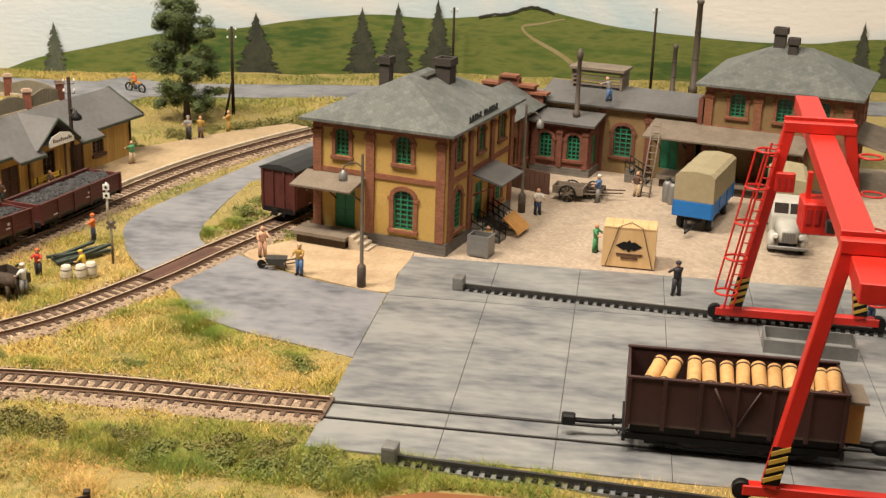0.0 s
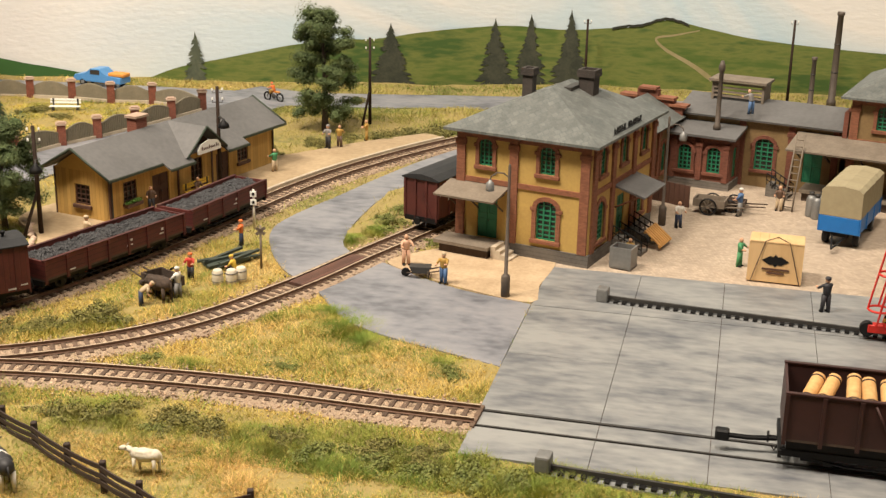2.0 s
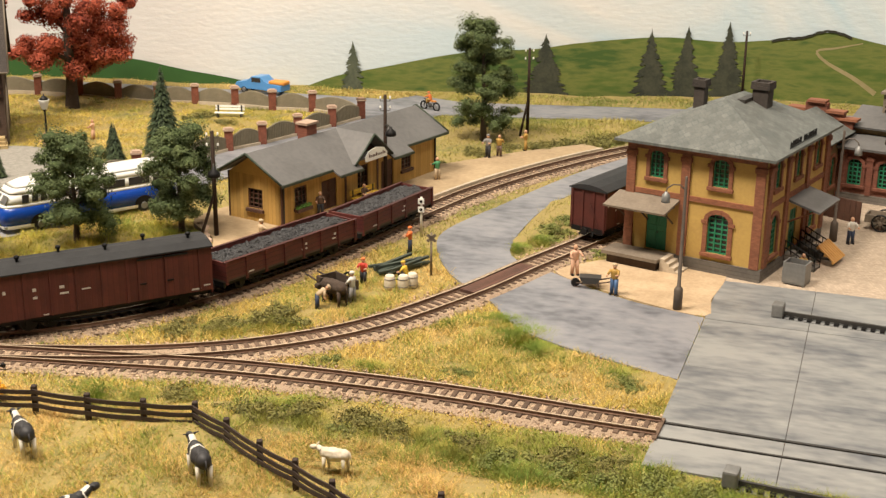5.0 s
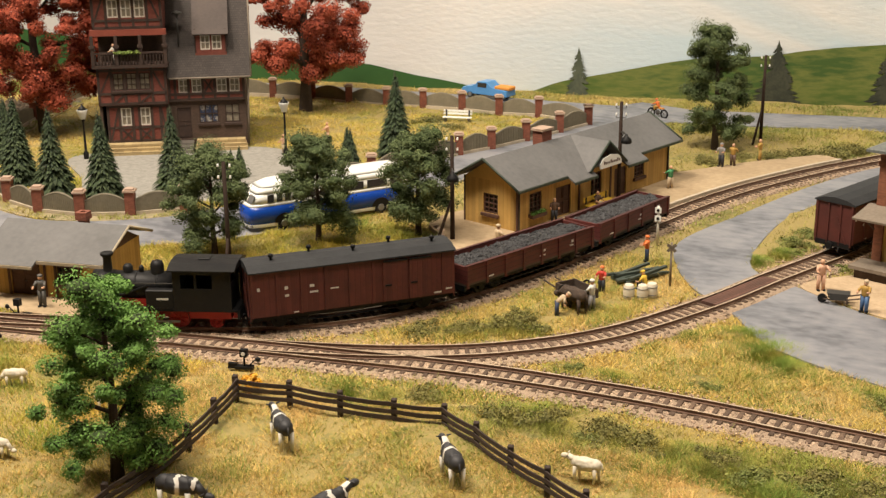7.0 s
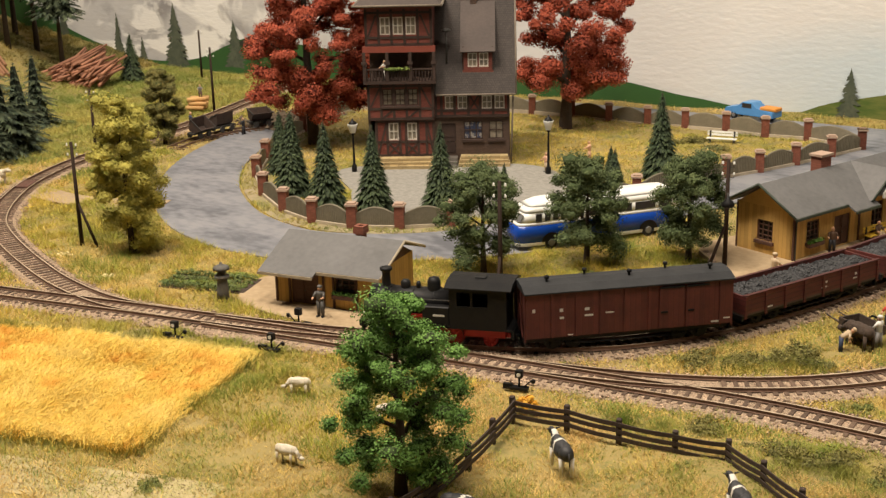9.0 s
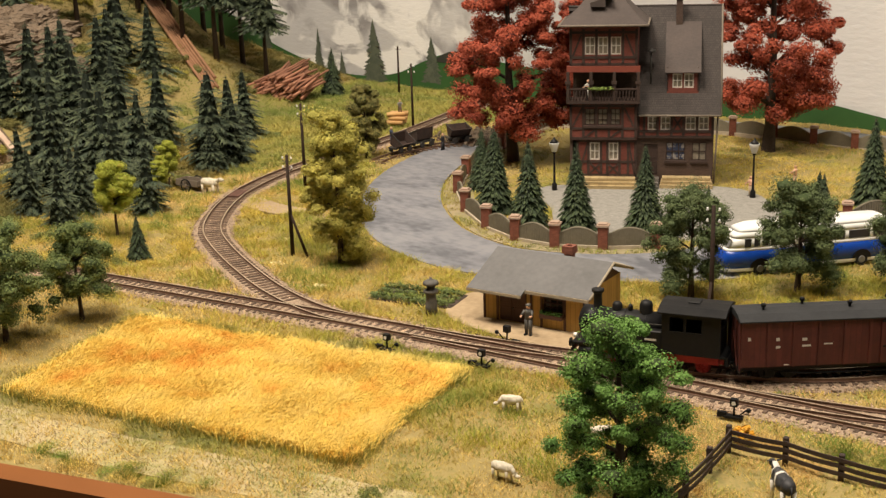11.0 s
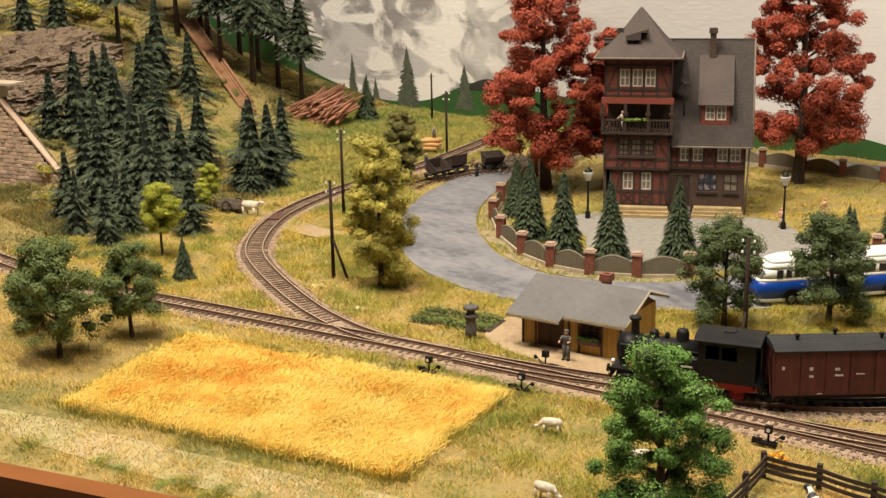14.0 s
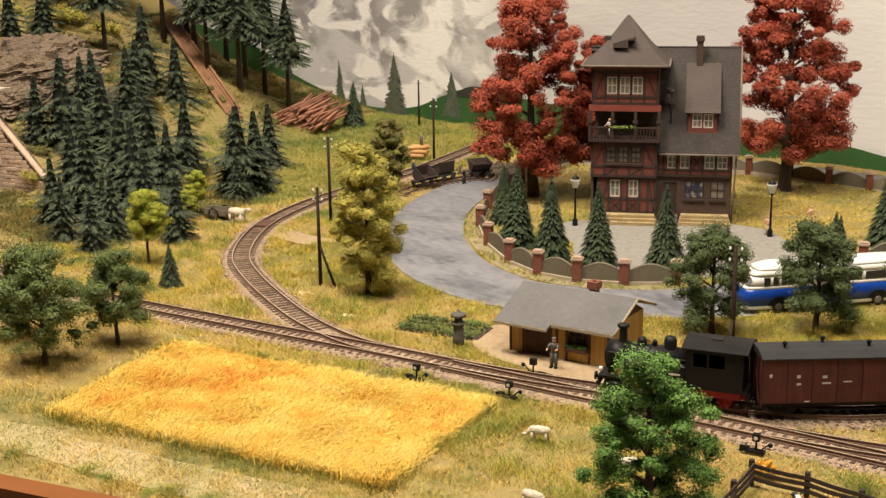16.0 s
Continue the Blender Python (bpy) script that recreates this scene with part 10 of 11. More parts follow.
tube(bm, [(0.25, -0.12, 0.1), (1.0, -0.05, 2.83), (1.75, 0.95, 2.86), (2.5, -0.05, 2.83), (3.3, -0.12, 0.1)], 0.028, 5)
part("rope", bm, M["dark_wood"], crate)

bin_ = thing("metal_skip", -1.75, 82.9, 0.05, -15, "open grey metal bin beside the goods house", "bin")
bm = B()
for x0, x1, y0, y1 in ((0, 1.5, 0, 0.1), (0, 1.5, 1.1, 1.2), (0, 0.1, 0.1, 1.1), (1.4, 1.5, 0.1, 1.1)):
    box(bm, x0, x1, y0, y1, 0.15, 1.5)
box(bm, 0, 1.5, 0, 1.2, 0.1, 0.2)
for x in (0.1, 1.3):
    for y in (0.05, 1.0):
        box(bm, x, x + 0.15, y, y + 0.15, 0, 0.12)
part("body", bm, M["metal"], bin_)

pal = thing("pallet", 0.9, 89.2, 0.05, -15, "orange wooden pallet leaning on the steps", "pallet")
for k in range(7):
    bm = B()
    box(bm, -0.8, 0.8, -1.1 + 0.33 * k, -0.88 + 0.33 * k, 0.12, 0.22)
    part("slat", bm, M["orange_wood"], pal)
for x in (-0.7, 0.0, 0.7):
    bm = B()
    box(bm, x - 0.09, x + 0.09, -1.1, 1.1, 0, 0.12)
    part("bearer", bm, M["orange_wood"], pal)
pal.matrix_basis = at(0.9, 88.6, 0.75, -15, 0, 38)

barrow = thing("wheelbarrow", -13.2, 77.6, 0.1, 190, "dark wheelbarrow on the sandy patch", "wheelbarrow")
bm = B()
upright(bm, [(-0.7, 0.75), (0.7, 0.75), (0.45, 0.35), (-0.4, 0.35)], -0.4, 0.4)
part("tray", bm, M["dark_metal"], barrow)
bm = B()
for s_ in (-1, 1):
    tube(bm, [(0.9, s_ * 0.15, 0.28), (-0.4, s_ * 0.35, 0.38), (-1.5, s_ * 0.4, 0.62)], 0.05, 5)
    cyl(bm, (-0.5, s_ * 0.35, 0.38), (-0.55, s_ * 0.35, 0), 0.05, 0.05, 5)
part("handle_frame", bm, M["dark_wood"], barrow)
bm = B()
cyl(bm, (0.95, -0.07, 0.28), (0.95, 0.07, 0.28), 0.28, 0.28, 12)
part("wheel", bm, M["black_paint"], barrow)


def hand_cart(name, x, y, rz, label, wheels_r=0.75, ln=2.6, deep=0.6, mat=None):
    t = thing(name, x, y, 0.05, rz, label, "cart")
    bm = B()
    mat = mat or M["dark_wood"]
    for y0, y1 in ((-0.75, -0.65), (0.65, 0.75)):
        box(bm, -ln / 2, ln / 2, y0, y1, wheels_r, wheels_r + deep)
    for x0 in (-ln / 2, ln / 2 - 0.1):
        box(bm, x0, x0 + 0.1, -0.65, 0.65, wheels_r, wheels_r + deep)
    box(bm, -ln / 2, ln / 2, -0.75, 0.75, wheels_r - 0.08, wheels_r)
    part("cart_body", bm, mat, t)
    for s_ in (-1, 1):
        bm = B()
        tube(bm, [(wheels_r * 0.93 * math.cos(6.283 * j / 16), s_ * 0.9, wheels_r + wheels_r * 0.93 * math.sin(6.283 * j / 16)) for j in range(17)], 0.07, 5)
        w = part("wheel", bm, M["black_paint"], t)
        bm = B()
        for j in range(8):
            a = 6.283 * j / 8
            cyl(bm, (0, s_ * 0.9, wheels_r), (wheels_r * 0.9 * math.cos(a), s_ * 0.9, wheels_r + wheels_r * 0.9 * math.sin(a)), 0.04, 0.04, 4)
        cyl(bm, (0, s_ * 0.8, wheels_r), (0, s_ * 1.0, wheels_r), 0.14, 0.14, 8)
        part("spokes", bm, mat, w)
    bm = B()
    cyl(bm, (0, -0.9, wheels_r), (0, 0.9, wheels_r), 0.06, 0.06, 6)
    for s_ in (-1, 1):
        cyl(bm, (ln / 2, s_ * 0.5, wheels_r), (ln / 2 + 1.6, s_ * 0.45, wheels_r + 0.15), 0.06, 0.05, 6)
    part("shafts", bm, mat, t)
    return t


hand_cart("hand_cart", 4.2, 98.2, -10, "weathered grey two-wheeled hand cart in the yard", 0.66, 2.4, 0.5, M["grey_wood"])
hand_cart("hand_cart", 5.8, 99.4, -10, "low dark hand truck behind the cart", 0.5, 2.0, 0.3)
hand_cart("work_cart", -27.6, 70.4, 150, "dark work cart beside the track gang", 0.7, 2.4, 0.5, M["bark"])
hand_cart("ox_cart", -109.8, 63.4, 15, "pale wooden horse cart on the hill path", 0.65, 2.8, 0.5, M["grey_wood"])

ladder = thing("ladder", 10.25, 101.3, 0.05, 75.3, "pale wooden ladder leaning on the canopy", "ladder")
for s_ in (-0.35, 0.35):
    bm = B()
    cyl(bm, (-1.2, s_, 0), (1.0, s_ * 0.9, 5.6), 0.07, 0.06, 5)
    part("stile", bm, M["grey_wood"], ladder)
for k in range(11):
    f = (k + 0.7) / 11.5
    bm = B()
    cyl(bm, (-1.2 + 2.2 * f, -0.35, 5.6 * f), (-1.2 + 2.2 * f, 0.35, 5.6 * f), 0.05, 0.05, 5)
    part("rung", bm, M["grey_wood"], ladder)

scr = thing("yard_screen", -0.6, 100.6, 0.05, 62, "brown boarded screen beside the annexe", "fence")
for k in range(8):
    bm = B()
    box(bm, 0, 0.1, -0.45 * k - 0.42, -0.45 * k, 0, 1.7)
    part("board", bm, M["brown_wood"], scr)
for k, (x, y) in enumerate(((11.6, 99.4), (12.4, 99.6), (12.0, 98.8))):
    can = thing("metal_canister", x, y, 0.05, 40 * k, "tall grey metal canister beside the loading dock", "canister", "canisters")
    bm = B()
    turned(bm, [(0.36, 0), (0.38, 0.08), (0.38, 1.35), (0.30, 1.55), (0.16, 1.68)], 14)
    part("body", bm, M["metal"], can)
    bm = B()
    turned(bm, [(0.16, 1.68), (0.20, 1.72), (0.20, 1.9), (0.08, 1.95)], 12)
    part("cap", bm, M["dark_metal"], can)
tray = thing("steel_tray", 18.9, 71.4, 0.09, -3, "shallow grey steel tray on the slab", "tray")
bm = B()
for x0, x1, y0, y1 in ((-2.5, 2.5, -1.1, -1.0), (-2.5, 2.5, 1.0, 1.1), (-2.5, -2.4, -1.0, 1.0), (2.4, 2.5, -1.0, 1.0)):
    box(bm, x0, x1, y0, y1, 0, 0.75)
part("rim", bm, M["metal"], tray)
bm = B()
box(bm, -2.4, 2.4, -1.0, 1.0, 0.0, 0.1)
part("bottom", bm, M["slab"], tray)

# ---- trackside things ----
cross = thing("level_crossing", -19.0, 76.6, 0, 71, "brown plank level crossing over the siding", "level crossing")
for k in range(7):
    bm = B()
    box(bm, -3.3, 3.3, -0.62 + 0.18 * k, -0.46 + 0.18 * k, 0.05, 0.36)
    part("plank", bm, material("rust_brown_plank", (0.13, 0.06, 0.04), (0.09, 0.045, 0.032), 80, 0.8, 0.4, 6, spread=0.2) if k == 0 else bpy.data.materials["rust_brown_plank"], cross)
cross2 = thing("level_crossing", -104.2, 64.9, 0, 124, "brown plank crossing on the branch line", "level crossing")
for k in range(7):
    bm = B()
    box(bm, -1.3, 1.3, -0.62 + 0.18 * k, -0.46 + 0.18 * k, 0.05, 0.37)
    part("plank", bm, bpy.data.materials["rust_brown_plank"], cross2)


def switch_stand(x, y, rz):
    t = thing("switch_stand", x, y, 0.1, rz, "small black switch stand with a lantern", "switch stand", "switch stands")
    bm = B()
    box(bm, -0.5, 0.5, -0.2, 0.2, 0, 0.15)
    box(bm, -0.9, -0.4, -0.12, 0.12, 0.0, 0.3)
    part("base", bm, M["black_paint"], t)
    bm = B()
    cyl(bm, (0, 0, 0.1), (0, 0, 0.7), 0.06, 0.06, 6)
    box(bm, -0.2, 0.2, -0.16, 0.16, 0.7, 1.12)
    part("lantern", bm, M["black_paint"], t)
    bm = B()
    cyl(bm, (0, -0.17, 0.9), (0, -0.19, 0.9), 0.12, 0.12, 8)
    part("lens", bm, M["lamp_glass"], t)
    bm = B()
    cyl(bm, (0.3, 0, 0.2), (0.75, 0, 0.65), 0.04, 0.04, 5)
    blob(bm, (0.78, 0, 0.55), 0.17, (1, 0.6, 1), 0, 1)
    part("weight_lever", bm, M["black_paint"], t)


for x, y, rz in ((-61.6, 46.8, 10), (-55.2, 48.8, 15), (-39.8, 52.6, 20), (-57.0, 52.9, 190)):
    switch_stand(x, y, rz)

xs_ = thing("crossing_sign", -23.6, 76.5, 0, 20, "weathered grey crossing sign on a post", "sign")
bm = B()
cyl(bm, (0, 0, -0.2), (0, 0, 2.9), 0.09, 0.07, 7)
part("post", bm, M["grey_wood"], xs_)
for a in (40, -40):
    bm = B()
    box(bm, -0.36, 0.36, -0.1, -0.05, -0.1, 0.1, 0, Matrix.Translation((0, 0, 2.55)) @ Matrix.Rotation(radians(a), 4, "Y"))
    part("arm", bm, M["grey_wood"], xs_)
sg_ = thing("track_signal", -27.2, 84.4, 0, 10, "slim white and black marker post beside the track", "signal")
bm = B()
cyl(bm, (0, 0, -0.2), (0, 0, 2.9), 0.1, 0.08, 8)
part("post", bm, M["white_paint"], sg_)
for z in (2.0, 2.6):
    bm = B()
    box(bm, -0.22, 0.22, -0.16, -0.08, z - 0.2, z + 0.2)
    bd = part("plate", bm, M["cream"], sg_)
    bm = B()
    cyl(bm, (0, -0.165, z), (0, -0.18, z), 0.11, 0.11, 8)
    part("mark", bm, M["black_paint"], bd)
for x, y in ((-25.1, 72.9), (-23.9, 73.8), (-24.3, 73.2)):
    t = thing("milk_churn", x, y, 0, 0, "pale grey barrel beside the track gang", "barrel", "pale barrels")
    bm = B()
    turned(bm, [(0.32, 0), (0.35, 0.1), (0.37, 0.4), (0.35, 0.7), (0.3, 0.9), (0.27, 0.95)], 12)
    part("body", bm, M["wool"], t)
    for z in (0.2, 0.7):
        bm = B()
        turned(bm, [(0.37, z), (0.37, z + 0.05)], 12)
        part("hoop", bm, M["metal"], t)
lg = random.Random(21)
heap = thing("timber_heap", -26.0, 77.2, 0, 60, "heap of dark green-grey timbers beside the track", "timber")
for k in range(9):
    bm = B()
    x, z = lg.uniform(-1, 1), 0.12 + 0.16 * (k // 3)
    box(bm, -1.9, 1.9, -0.12, 0.12, -0.08, 0.08, 0, Matrix.Translation((lg.uniform(-0.4, 0.4), -0.7 + 0.55 * (k % 3), z)) @ Matrix.Rotation(radians(lg.uniform(-14, 14)), 4, "Z"))
    part("timber", bm, P("tarred_green_timber", (0.05, 0.065, 0.05)), heap)
kerb = thing("stone_border", -38.6, 74.6, 0.1, 0, "border of rough stones round the platform lawn", "stones")
for k in range(34):
    f = k / 33
    x, y = -42.8 + 4.2 * math.sin(f * 2.4) + 0.2 * lg.uniform(-1, 1), 80.5 - 14.5 * f + 0.2 * lg.uniform(-1, 1)
    bm = B()
    blob(bm, (0, 0, 0.12), 0.32, (1, 0.8, 0.6), 0.5, 1, 0, k)
    part("stone", bm, M["wall_stone"], kerb).matrix_basis = at(x + 38.6, y - 74.6, 0.1, 40 * k)

bench_ = thing("station_bench", -34.2, 90.4, 0.34, 76, "yellow slatted bench before the station", "bench")
for k in range(3):
    bm = B()
    box(bm, -1.6, 1.6, -0.55 + 0.2 * k, -0.38 + 0.2 * k, 0.5, 0.56)
    part("seat_slat", bm, yellow, bench_)
for k in range(2):
    bm = B()
    box(bm, -1.6, 1.6, 0.08, 0.14, 0.7 + 0.22 * k, 0.86 + 0.22 * k)
    part("back_slat", bm, yellow, bench_)
for x in (-1.3, 1.3):
    bm = B()
    box(bm, x - 0.06, x + 0.06, -0.5, 0.1, 0, 0.5)
    box(bm, x - 0.06, x + 0.06, 0.02, 0.1, 0.5, 1.1)
    part("leg", bm, M["dark_metal"], bench_)


def garden_bench(x, y, rz):
    t = thing("garden_bench", x, y, 0, rz, "white slatted garden bench on the lawn", "bench", "white benches")
    for k in range(3):
        bm = B()
        box(bm, -1.5, 1.5, -0.55 + 0.22 * k, -0.37 + 0.22 * k, 0.55, 0.62)
        part("seat_slat", bm, M["cream"], t)
    for k in range(2):
        bm = B()
        box(bm, -1.5, 1.5, 0.12, 0.18, 0.8 + 0.28 * k, 1.0 + 0.28 * k)
        part("back_slat", bm, M["cream"], t)
    for x_ in (-1.2, 1.2):
        bm = B()
        box(bm, x_ - 0.08, x_ + 0.08, -0.5, 0.12, -0.05, 0.55)
        box(bm, x_ - 0.08, x_ + 0.08, 0.04, 0.12, 0.55, 1.3)
        part("leg", bm, M["dark_metal"], t)


garden_bench(-59.3, 115.3, 15)
mon = thing("stone_monument", -64.8, 53.6, 0.05, 20, "weathered dark grey stone wayside shrine", "monument")
bm = B()
turned(bm, [(0.42, -0.1), (0.40, 0.6), (0.34, 1.45), (0.34, 1.5)], 12)
part("pillar", bm, M["old_stone"], mon)
bm = B()
turned(bm, [(0.34, 1.5), (0.5, 1.55), (0.5, 1.72), (0.28, 1.78), (0.28, 2.1)], 12)
part("collar", bm, M["old_stone"], mon)
bm = B()
turned(bm, [(0.3, 2.1), (0.56, 2.14), (0.52, 2.32), (0.3, 2.42), (0.12, 2.46), (0.1, 2.6), (0.03, 2.64)], 12)
part("cap", bm, M["old_stone"], mon)

# vegetable patch beside the hut
veg = thing("vegetable_patch", -68.2, 55.4, 0.05, 22, "small kitchen garden bed with low green rows", "garden bed")
bm = B()
box(bm, -3.3, 3.3, -1.5, 1.5, -0.1, 0.06)
soften(bm, 0.04)
part("soil", bm, M["bark"], veg, "dark garden soil")
rr_ = np.random.RandomState(3)
for y, hgt, mat in ((-1.25, 0.45, M["leaf_mid"]), (-0.45, 0.22, M["weed"]), (0.35, 0.22, M["leaf_mid"]), (1.15, 0.4, M["leaf_mid"])):
    cs = [(x + rr_.uniform(-0.1, 0.1), y + rr_.uniform(-0.08, 0.08), 0.05 + hgt * rr_.uniform(0.3, 0.7)) for x in np.arange(-3.1, 3.1, 0.26)]
    v, f = flakes(cs, [0.16 + hgt * 0.3] * len(cs), 60, 0.06, rr_, 0.8)
    mesh_np("vegetable_bed", v, f, mat, veg, "row of low green plants")

# flowers in the boxes
for parent, x0, x1, z in ((station, 1.4, 3.0, 1.1), (hut, 4.5, 5.9, 1.15)):
    cs = [(x, -0.3, z) for x in np.arange(x0, x1, 0.16)]
    v, f = flakes(cs, [0.16] * len(cs), 26, 0.07, rr_, 0.9)
    tagged(mesh_np("box_plants", v, f, M["leaf_bright"], parent), "green plants in the flower box", kind="stuff")
cs = [(x, -0.75, 9.5) for x in np.arange(2.0, 4.2, 0.2)]
v, f = flakes(cs, [0.2] * len(cs), 26, 0.09, rr_, 0.7)
tagged(mesh_np("balcony_plants", v, f, M["weed"], villa), "green plants on the balcony", kind="stuff")

# ---- quarry corner and wooded slope ----
DARK_RUST = material("dark_rust", (0.075, 0.045, 0.034), (0.035, 0.025, 0.021), 90, 0.85, 0.4, 5)


def skip_wagon(x, y, rz, tip, label):
    t = thing("tip_wagon", x, y, 0.42, rz, label, "tip wagon", "tip wagons")
    bm = B()
    upright(bm, [(-0.95, 1.75), (-0.85, 1.75), (-0.28, 0.8), (0.28, 0.8), (0.85, 1.75), (0.95, 1.75), (0.35, 0.7), (-0.35, 0.7)], -1.1, 1.1)
    for y0 in (-1.16, 1.08):
        upright(bm, [(-0.95, 1.75), (0.95, 1.75), (0.35, 0.7), (-0.35, 0.7)], y0, y0 + 0.08)
    tub = part("tub", bm, DARK_RUST, t, "rusty steel tub")
    tub.matrix_basis = at(0, 0, 0.9, 0) @ Matrix.Rotation(radians(tip), 4, "Y") @ at(0, 0, -0.9, 0)
    bm = B()
    for y0 in (-1.2, 1.12):
        box(bm, -1.0, 1.0, y0, y0 + 0.08, 1.68, 1.8)
    part("rim", bm, M["dark_metal"], tub)
    bm = B()
    box(bm, -0.5, 0.5, -1.4, 1.4, 0.45, 0.65)
    part("underframe", bm, M["dark_metal"], t)
    for y0 in (-0.7, 0.7):
        for s_ in (-1, 1):
            bm = B()
            cyl(bm, (s_ * 0.62, y0, 0.32), (s_ * 0.78, y0, 0.32), 0.32, 0.32, 12)
            part("wheel", bm, M["dark_metal"], t)


for x, y, rz, tip in ((-106.25, 87.6, 8, 38), (-106.6, 91.2, 0, -24), (-105.2, 95.4, -22, 12)):
    skip_wagon(x, y, rz, tip, "tipped dark rusty tip wagon on the quarry siding" if abs(tip) > 20 else "dark rusty tip wagon on the quarry siding")
q = thing("quarry_siding", -105.5, 90, 0.02, 0, "short quarry siding with old sleepers", "railway track")
line = spline([(-105.0, 83.0), (-106.2, 87.0), (-106.5, 91.5), (-105.0, 96), (-102.6, 100)], 0.5)
for s_ in (-1, 1):
    bm = B()
    sweep(bm, left_of(line - (-105.5, 90), s_ * 0.7), [(-0.06, 0.15), (-0.06, 0.36), (0.06, 0.36), (0.06, 0.15)])
    part("rail", bm, M["rail"], q)
for a, b in zip(resample(line, 0.8), resample(line, 0.8)[1:]):
    share(sleeper_mesh, "sleeper", q, at(a[0] + 105.5, a[1] - 90, 0.0, math.degrees(math.atan2(*(b - a)[::-1]))))
rb = np.random.RandomState(8)
pts = np.column_stack([rb.normal(-106.2, 1.8, 700), rb.normal(100, 2.6, 700), rb.uniform(0, 0.5, 700)])
loose_stones("rubble", pts, 0.28, M["rock"], "grey quarry rubble beside the siding", "rubble")

pile = thing("log_pile", -146.5, 102.5, ground_at(-146.5, 102.5), 15, "pile of reddish bare logs below the pines", "log pile")
pr = random.Random(2)
for k in range(84):
    bm = B()
    layer = k // 17
    r = pr.uniform(0.13, 0.22)
    x = -4.4 + 0.50 * (k % 17) + layer * 0.25
    ln = pr.uniform(4.6, 7.2)
    cyl(bm, (0, -ln / 2, 0), (0, ln / 2, 0), r, r * 0.8, 8)
    part("log", bm, M["red_log"], pile).matrix_basis = at(x, pr.uniform(-1.0, 1.0), 1.1 + (0.75 - 0.12 * abs(x)) * layer + 0.2 * math.sin(k), pr.uniform(-20, 16)) @ Matrix.Rotation(radians(pr.uniform(4, 22)), 4, "X")
pile2 = thing("log_pile", -119.5, 98.9, ground_at(-119.5, 98.9), 35, "small stack of orange logs beside the branch line", "log pile")
for k in range(9):
    bm = B()
    cyl(bm, (-1.1, 0, 0), (1.1, 0, 0), 0.27, 0.24, 9)
    part("log", bm, M["log"], pile2).matrix_basis = at(pr.uniform(-0.25, 0.25), -0.8 + 0.55 * (k % 3) + 0.2 * (k // 3), 0.55 + 0.48 * (k // 3), pr.uniform(-14, 14))
figure("figurine", -119.3, 99.2, -40, grey, brown, None, "grey-clad woodcutter figurine on the logs", 1.7, ground_at(-119.5, 98.9) + 1.6, 30)
figure("figurine", -104.4, 92.2, 200, dark, dark, None, "dark-clad quarryman figurine beside the tip wagons", 1.9, 0.1)
telegraph_pole(-138.5, 116.0, 6.6, ground_at(-138.5, 116.0), None, 1, "dark wooden telegraph pole before the painted hills")
slide = thing("log_slide", -160.0, 92.5, 0, 0, "timber log slide running down the wooded slope", "log slide")
a, b = Vector((-180, 101.0, ground_at(-180, 101.0) + 0.8)), Vector((-148.5, 91.2, ground_at(-148.5, 91.2) + 0.5))
for off, rise, r in ((-1.0, 0.55, 0.24), (-0.75, 0.15, 0.22), (-0.35, 0.0, 0.24), (0.05, 0.0, 0.22), (0.45, 0.0, 0.24), (0.8, 0.2, 0.22), (1.05, 0.6, 0.24)):
    bm = B()
    s_ = Vector((0.3, 0.95, 0)) * off + Vector((160, -92.5, rise - 0.3))
    cyl(bm, a + s_, b + s_ + (b - a).normalized() * pr.uniform(-1.5, 1.5), r, r * 0.85, 8)
    part("log", bm, M["slide_log"], slide)

# retaining wall of coursed sandstone at the tunnel mouth
rw = thing("retaining_wall", -139.8, 52.8, 0, 21.7, "coursed sandstone wing wall at the tunnel mouth", "wall", kind="structure")
TOP_L, TOP_R, LONG = 10.0, 2.2, 7.85


def wall_top(x):
    return TOP_L if x < 0.3 else TOP_L + (TOP_R - TOP_L) * (x - 0.3) / (LONG - 0.3)


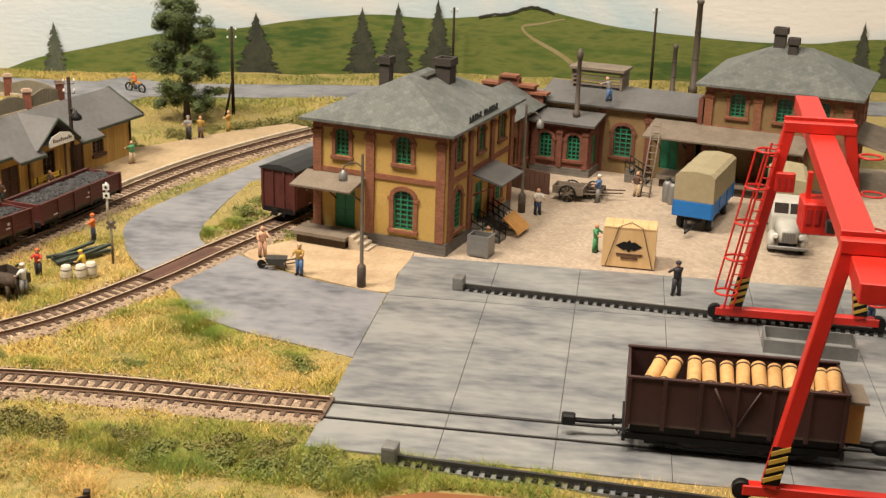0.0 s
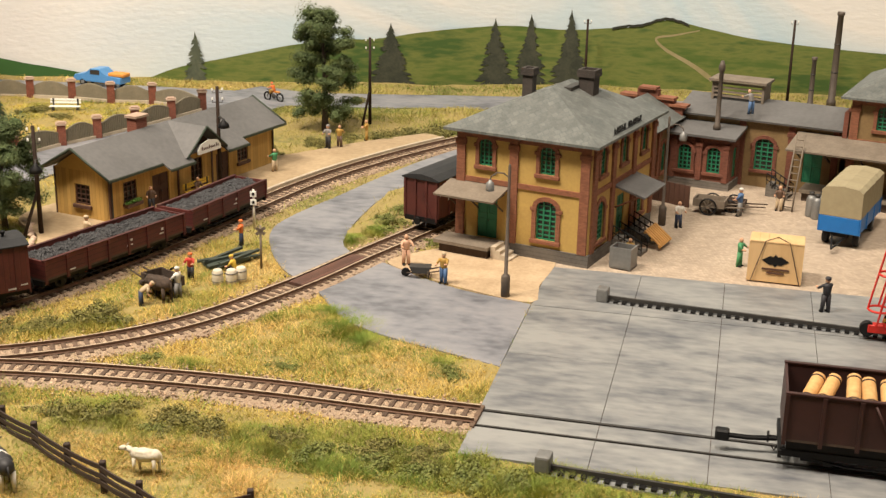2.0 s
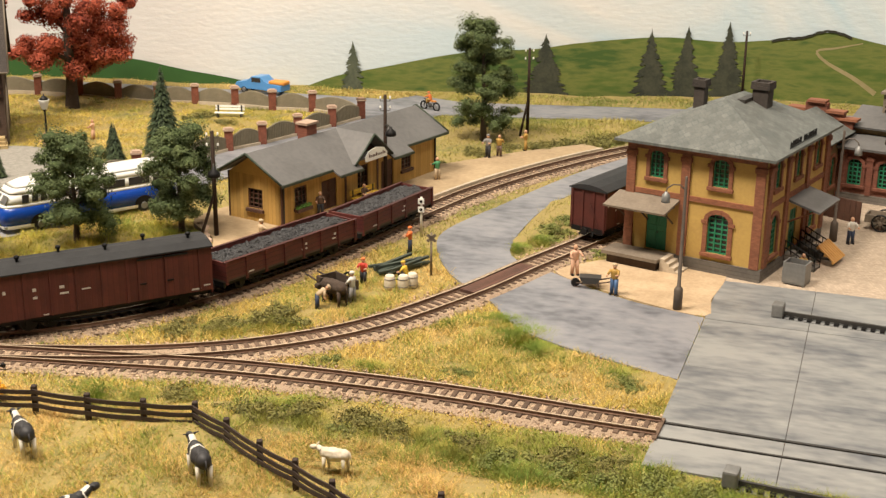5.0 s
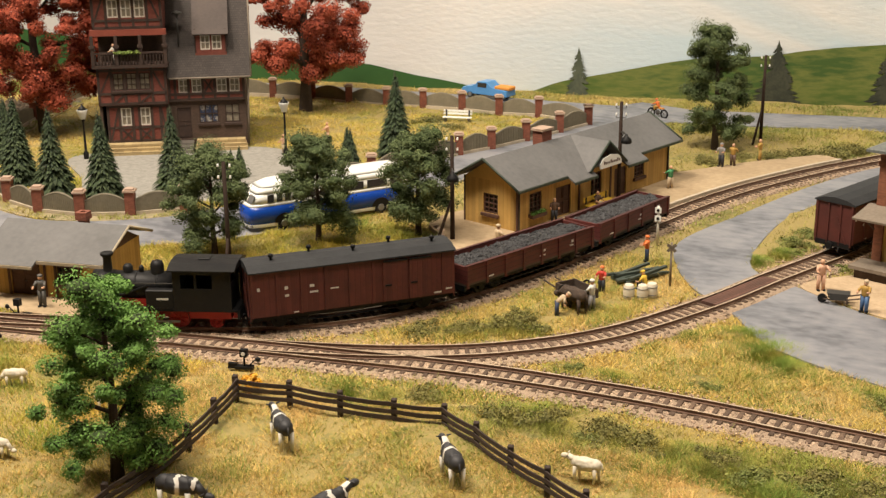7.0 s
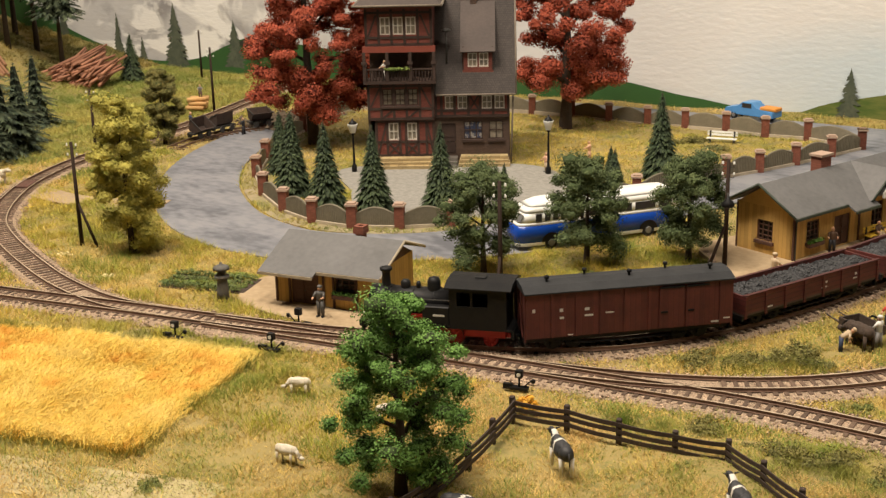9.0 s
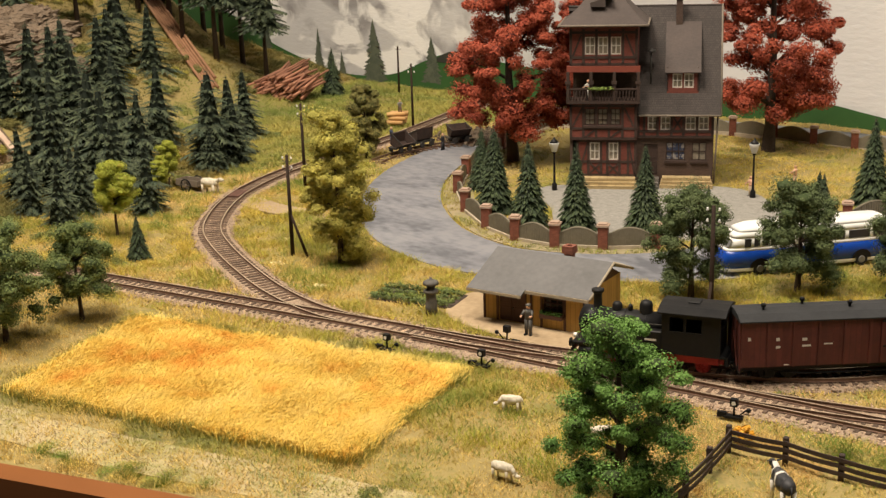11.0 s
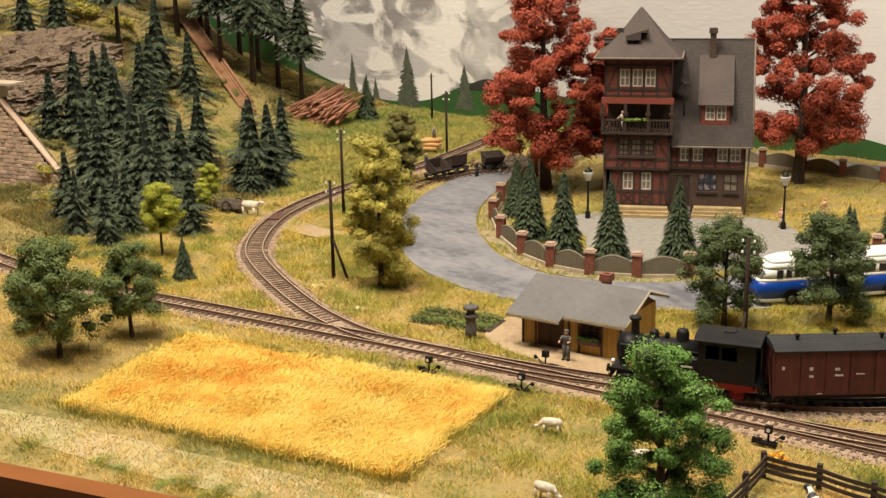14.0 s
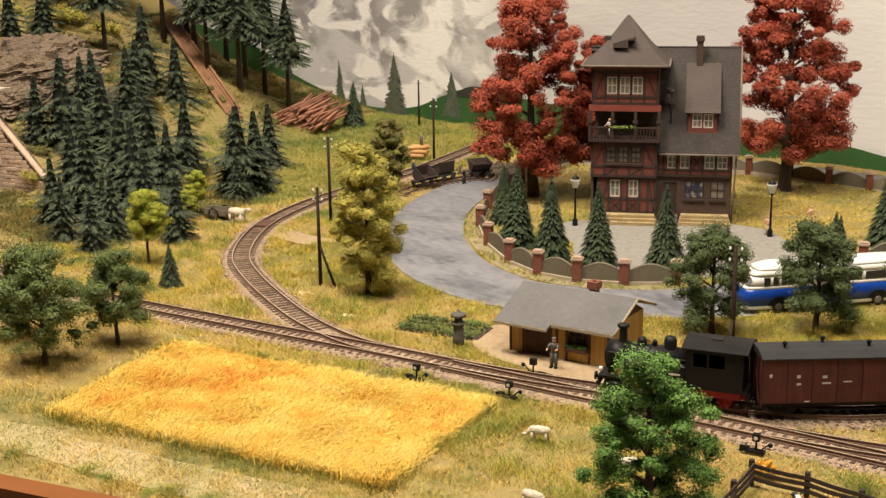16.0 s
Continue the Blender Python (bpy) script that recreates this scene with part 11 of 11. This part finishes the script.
bm = B()
upright(bm, [(-7, -0.5), (LONG, -0.5), (LONG, TOP_R - 0.1), (0.3, TOP_L - 0.1), (-7, TOP_L - 0.1)], 0.12, 1.2)
part("core", bm, M["rock"], rw)
sr = random.Random(6)
z, row = -0.4, 0
blocks = {}
while z < TOP_L - 0.2:
    x = -7.0 + (0.35 if row % 2 else 0)
    while x < LONG:
        w = sr.choice((0.62, 0.78, 0.92))
        if z + 0.42 <= wall_top(x + w):
            if w not in blocks:
                bm = B()
                box(bm, 0.02, w - 0.02, -0.05, 0.16, 0.02, 0.42)
                soften(bm, 0.05)
                blocks[w] = part("stone_block", bm, M["wall_stone"], rw)
                blocks[w].matrix_basis = at(x, 0, z)
            else:
                share(blocks[w], "stone_block", rw, at(x, sr.uniform(-0.05, 0.03), z))
        x += w
    z += 0.44
    row += 1
bm = B()
slope(bm, [(0.2, -0.12, TOP_L + 0.2), (0.2, 0.6, TOP_L + 0.2), (LONG + 0.2, 0.6, TOP_R + 0.1), (LONG + 0.2, -0.12, TOP_R + 0.1)], 0.2)
part("coping", bm, M["wall_stone"], rw, "sandstone coping")
bm = B()
box(bm, -9, 3.0, -0.7, 1.6, TOP_L + 1.4, TOP_L + 1.65)
box(bm, -9, 0.6, -0.3, 1.4, TOP_L - 0.1, TOP_L + 1.4)
part("portal_cornice", bm, M["kerb"], rw, "pale sandstone cornice over the portal")


def outcrop(x, y, r, h, seed, label):
    """A craggy outcrop in tilted layers."""
    bm = B()
    got = bmesh.ops.create_icosphere(bm, subdivisions=5, radius=1.0)
    for v in got["verts"]:
        d = v.co.normalized()
        k = 1 + 0.25 * noise.noise(d * 2 + Vector((seed, 0, 0))) + 0.16 * noise.noise(d * 6 + Vector((0, seed, 0))) + 0.10 * noise.noise(d * 15 + Vector((0, 0, seed)))
        lay = d.z * 9 + 1.5 * noise.noise(d * 2.5)
        ledge = lay - math.floor(lay)
        k *= 1 + 0.13 * (0.5 - ledge)
        v.co = Vector((d.x * r * k, d.y * r * 0.7 * k, (d.z + 0.10 * noise.noise(d * 9)) * h * k))
    ob = part("rock_outcrop", bm, M["rock"], None, label)
    ob.matrix_basis = at(x, y, ground_at(x, y), 40 * seed, 8, -6)
    return tagged(ob, label, "rock", "rock outcrops")


outcrop(-155.5, 65.0, 9.5, 3.2, 1, "layered grey-brown rock outcrop above the tunnel")
outcrop(-161.5, 69.5, 8.0, 3.0, 2, "layered grey-brown rock outcrop on the slope")
outcrop(-149.5, 61.0, 6.0, 2.2, 3, "layered grey-brown rock outcrop above the wall")
outcrop(-152, 72, 5.0, 1.8, 4, "layered grey-brown rock outcrop among firs")
